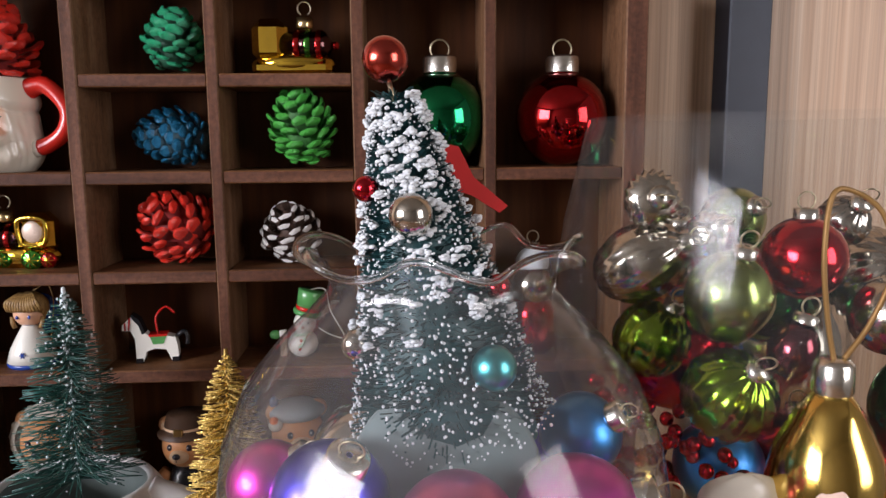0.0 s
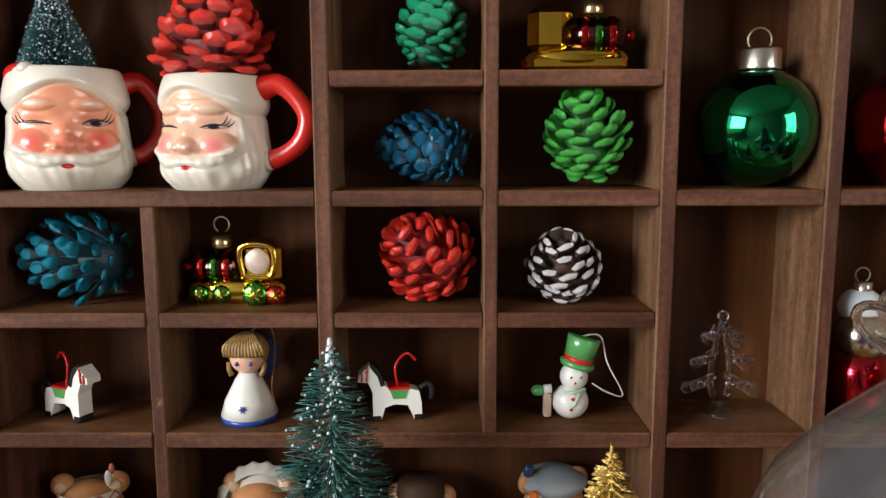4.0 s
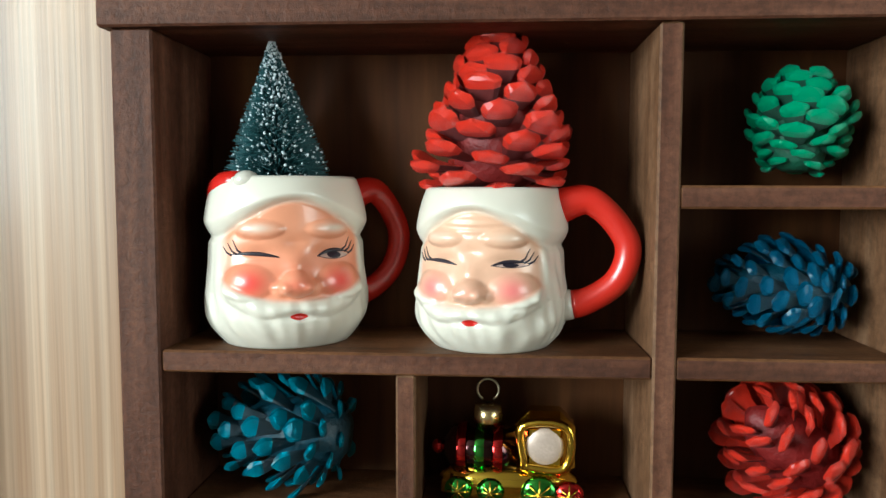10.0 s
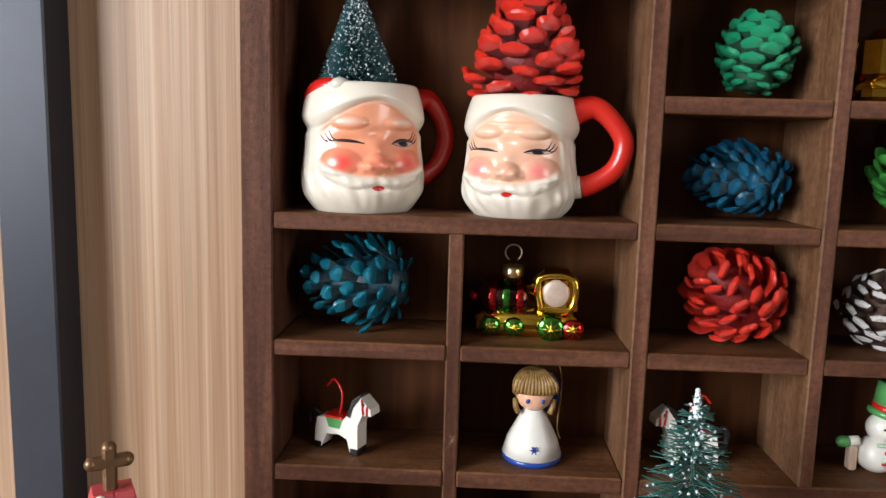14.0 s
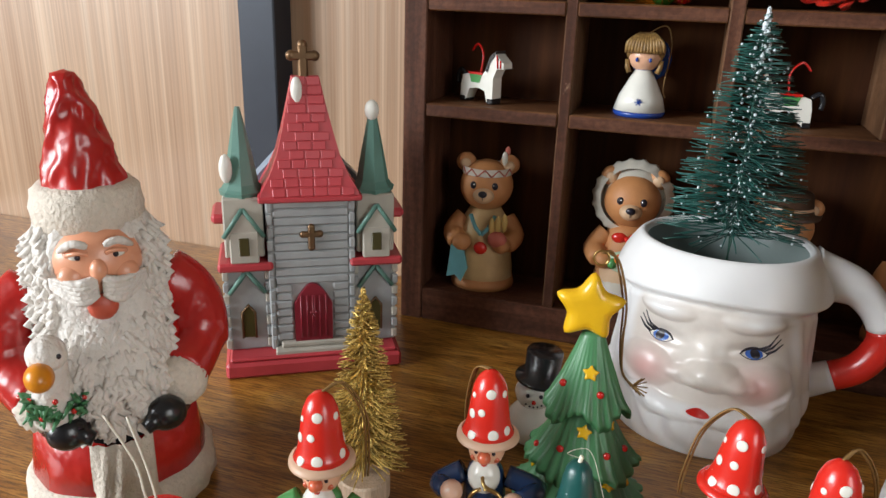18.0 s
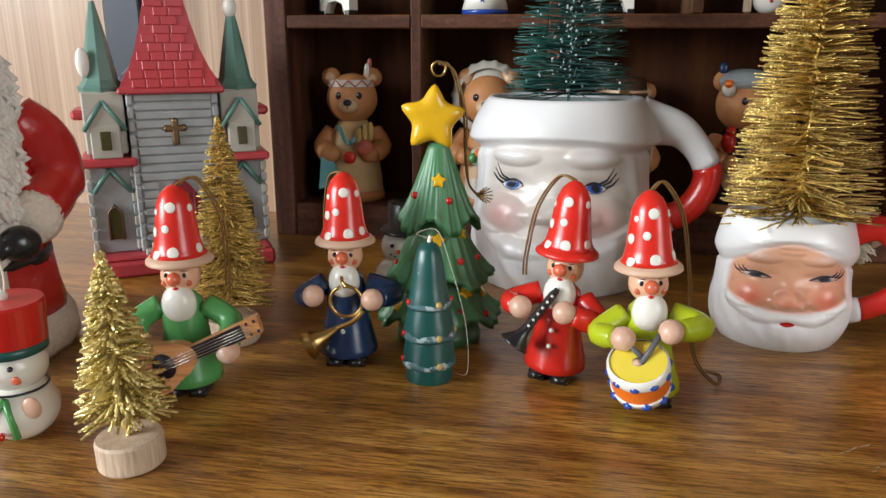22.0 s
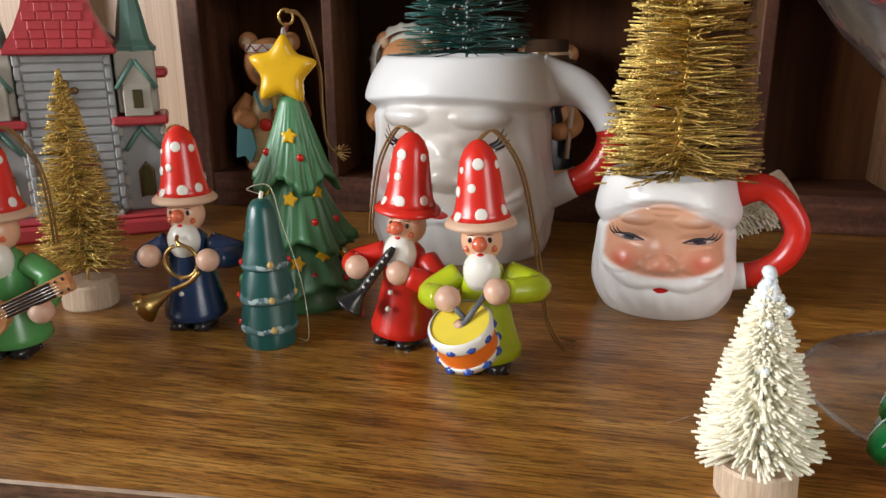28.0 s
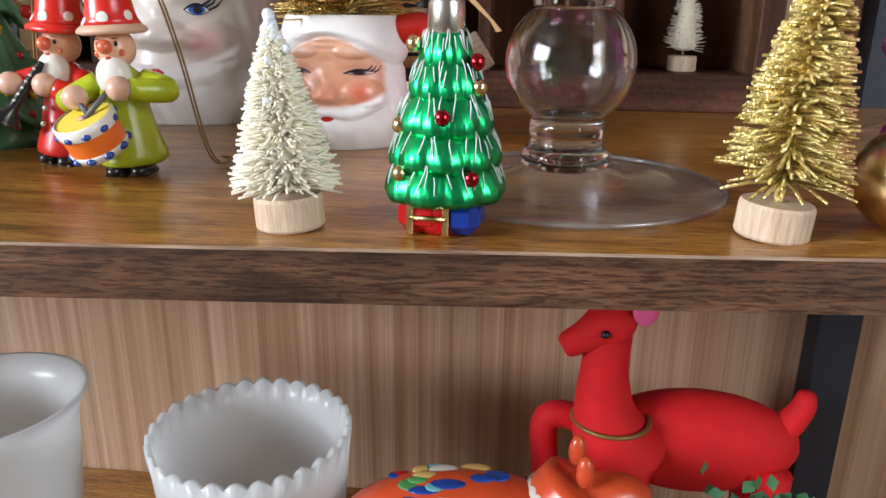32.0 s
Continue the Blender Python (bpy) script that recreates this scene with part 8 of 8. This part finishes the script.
f.tube(smooth_line([(0.05, 0, 0.165), (0.07, 0, 0.195), (0.085, 0, 0.215)], 5), [0.034] * 5 + [0.028] * 5 + [0.022], DALA, 18)
f.ball((0.10, 0, 0.205), (0.03, 0.016, 0.018), DALA, 18, 12)
for s in (-1, 1):
    f.ball((0.082, s * 0.012, 0.236), (0.006, 0.005, 0.014), DALA, 10, 8)
    for x in (-0.05, 0.05):
        f.tube([(x, s * 0.018, 0.15), (x, s * 0.02, 0.0)], [0.017, 0.012], DALA, 12)
n0, n1 = Vector((0.05, 0, 0.168)), Vector((0.088, 0, 0.222))
turn_n = (n1 - n0).to_track_quat("Z", "Y").to_matrix().to_4x4()
for k, m in enumerate((CREAM, TEAL_CLOTH, ORANGE, BLUE, CREAM, TEAL_CLOTH, RED)):
    t = 0.1 + 0.12 * k
    r_ = 0.0352 - 0.0125 * t
    f.lathe([(r_ - 0.002, -0.0042), (r_, -0.003), (r_ - 0.0012, 0.003), (r_ - 0.003, 0.0042)], m, Matrix.Translation(n0.lerp(n1, t)) @ turn_n, 28, False, squash=1.0, wave=lambda a, q, k=k: 1 + 0.012 * math.sin(5 * a + k))
rnd = random.Random(61)
for i in range(26):
    x, ph = rnd.uniform(-0.066, 0.03), rnd.uniform(-1.3, 0.5)
    q = math.sqrt(max(0.05, 1 - (x / 0.075) ** 2))
    f.ball((x, 0.0335 * q * math.sin(ph), 0.182 + 0.0415 * q * math.cos(ph)), (rnd.uniform(0.006, 0.012), rnd.uniform(0.004, 0.007), rnd.uniform(0.0012, 0.0018)), rnd.choice((CORN, TEAL_CLOTH, GREEN_COAT, CREAM, RED, BLUE)), 10, 8)
thing("painted_horse", "orange-red painted wooden horse with flowered saddle", "figurine", pose(0.012, 0.37, LZ, 0, 0, 8) @ Matrix.Diagonal((1, 1, 0.83, 1)), f)
# small green wreath with white blooms
f = Form()
rnd = random.Random(41)
for i in range(160):
    p = Vector((rnd.gauss(0, 0.022), rnd.gauss(0, 0.018), 0.16 + rnd.gauss(0, 0.012)))
    d = Vector((rnd.uniform(-1, 1), rnd.uniform(-1, 1), rnd.uniform(-0.3, 1))).normalized() * 0.014
    sd = d.orthogonal().normalized() * 0.005
    f.add([p, p + d * 0.5 + sd, p + d, p + d * 0.5 - sd], [(0, 1, 2, 3)], LEAF, None, False)
f.lathe([(0.03, 0), (0.032, 0.01), (0.02, 0.15)], MILK, None, 24)
for i in range(8):
    f.ball((rnd.uniform(0.01, 0.04), rnd.uniform(-0.02, 0.01), 0.178 + rnd.uniform(0, 0.01)), 0.008, SNOWY, 8, 6)
thing("flower_pot", "white pot of green leaves with white blooms", "pot plant", pose(0.222, 0.40, LZ - 0.0) @ Matrix.Diagonal((1, 1, 0.86, 1)), f)

# ---- wear on the table: glitter and scratches ----
f = Form()
rnd = random.Random(77)
for i in range(260):
    cx, cy, sp = rnd.choice(((-0.30, 0.215, 0.03), (-0.318, 0.30, 0.035), (-0.24, 0.25, 0.08), (0.0, 0.3, 0.15)))
    x, y = cx + rnd.gauss(0, sp), cy + rnd.gauss(0, sp * 0.8)
    if y < 0.21 + 0.13 * x or y > 0.5:
        continue
    s, a = rnd.uniform(0.0002, 0.00045), rnd.uniform(0, 3)
    f.add([(x + s * math.cos(a + k * 2.1), y + s * math.sin(a + k * 2.1), 0.0004 + (0.0002 if k else 0)) for k in range(3)], [(0, 1, 2)], GOLD_TINSEL, None, False)
thing("glitter_specks", "loose gold glitter specks on the table", "glitter", pose(0, 0, 0), f, kind="stuff")
f = Form()
SCRATCH = paint("pale_scratch", (0.45, 0.3, 0.2), 0.7)
for (x0, y0), (x1, y1), n in (((-0.048, 0.232), (-0.012, 0.262), 12), ((-0.040, 0.208), (-0.026, 0.226), 7), ((-0.055, 0.243), (-0.040, 0.252), 6), ((-0.01, 0.268), (0.0, 0.272), 4)):
    for k in range(n):
        t = k / n
        x, y = x0 + (x1 - x0) * t + rnd.gauss(0, 0.0004), y0 + (y1 - y0) * t + rnd.gauss(0, 0.0006)
        w = rnd.uniform(0.0003, 0.0008)
        f.add([(x, y - w, 0.0003), (x + 0.0022, y + 0.001, 0.0003), (x + 0.002, y + 0.001 + w, 0.0003), (x - 0.0003, y + w * 0.4, 0.0003)], [(0, 1, 2, 3)], SCRATCH, None, False)
thing("scratches", "pale scratches worn into the table top", "scratch", pose(0, 0, 0), f, kind="stuff")
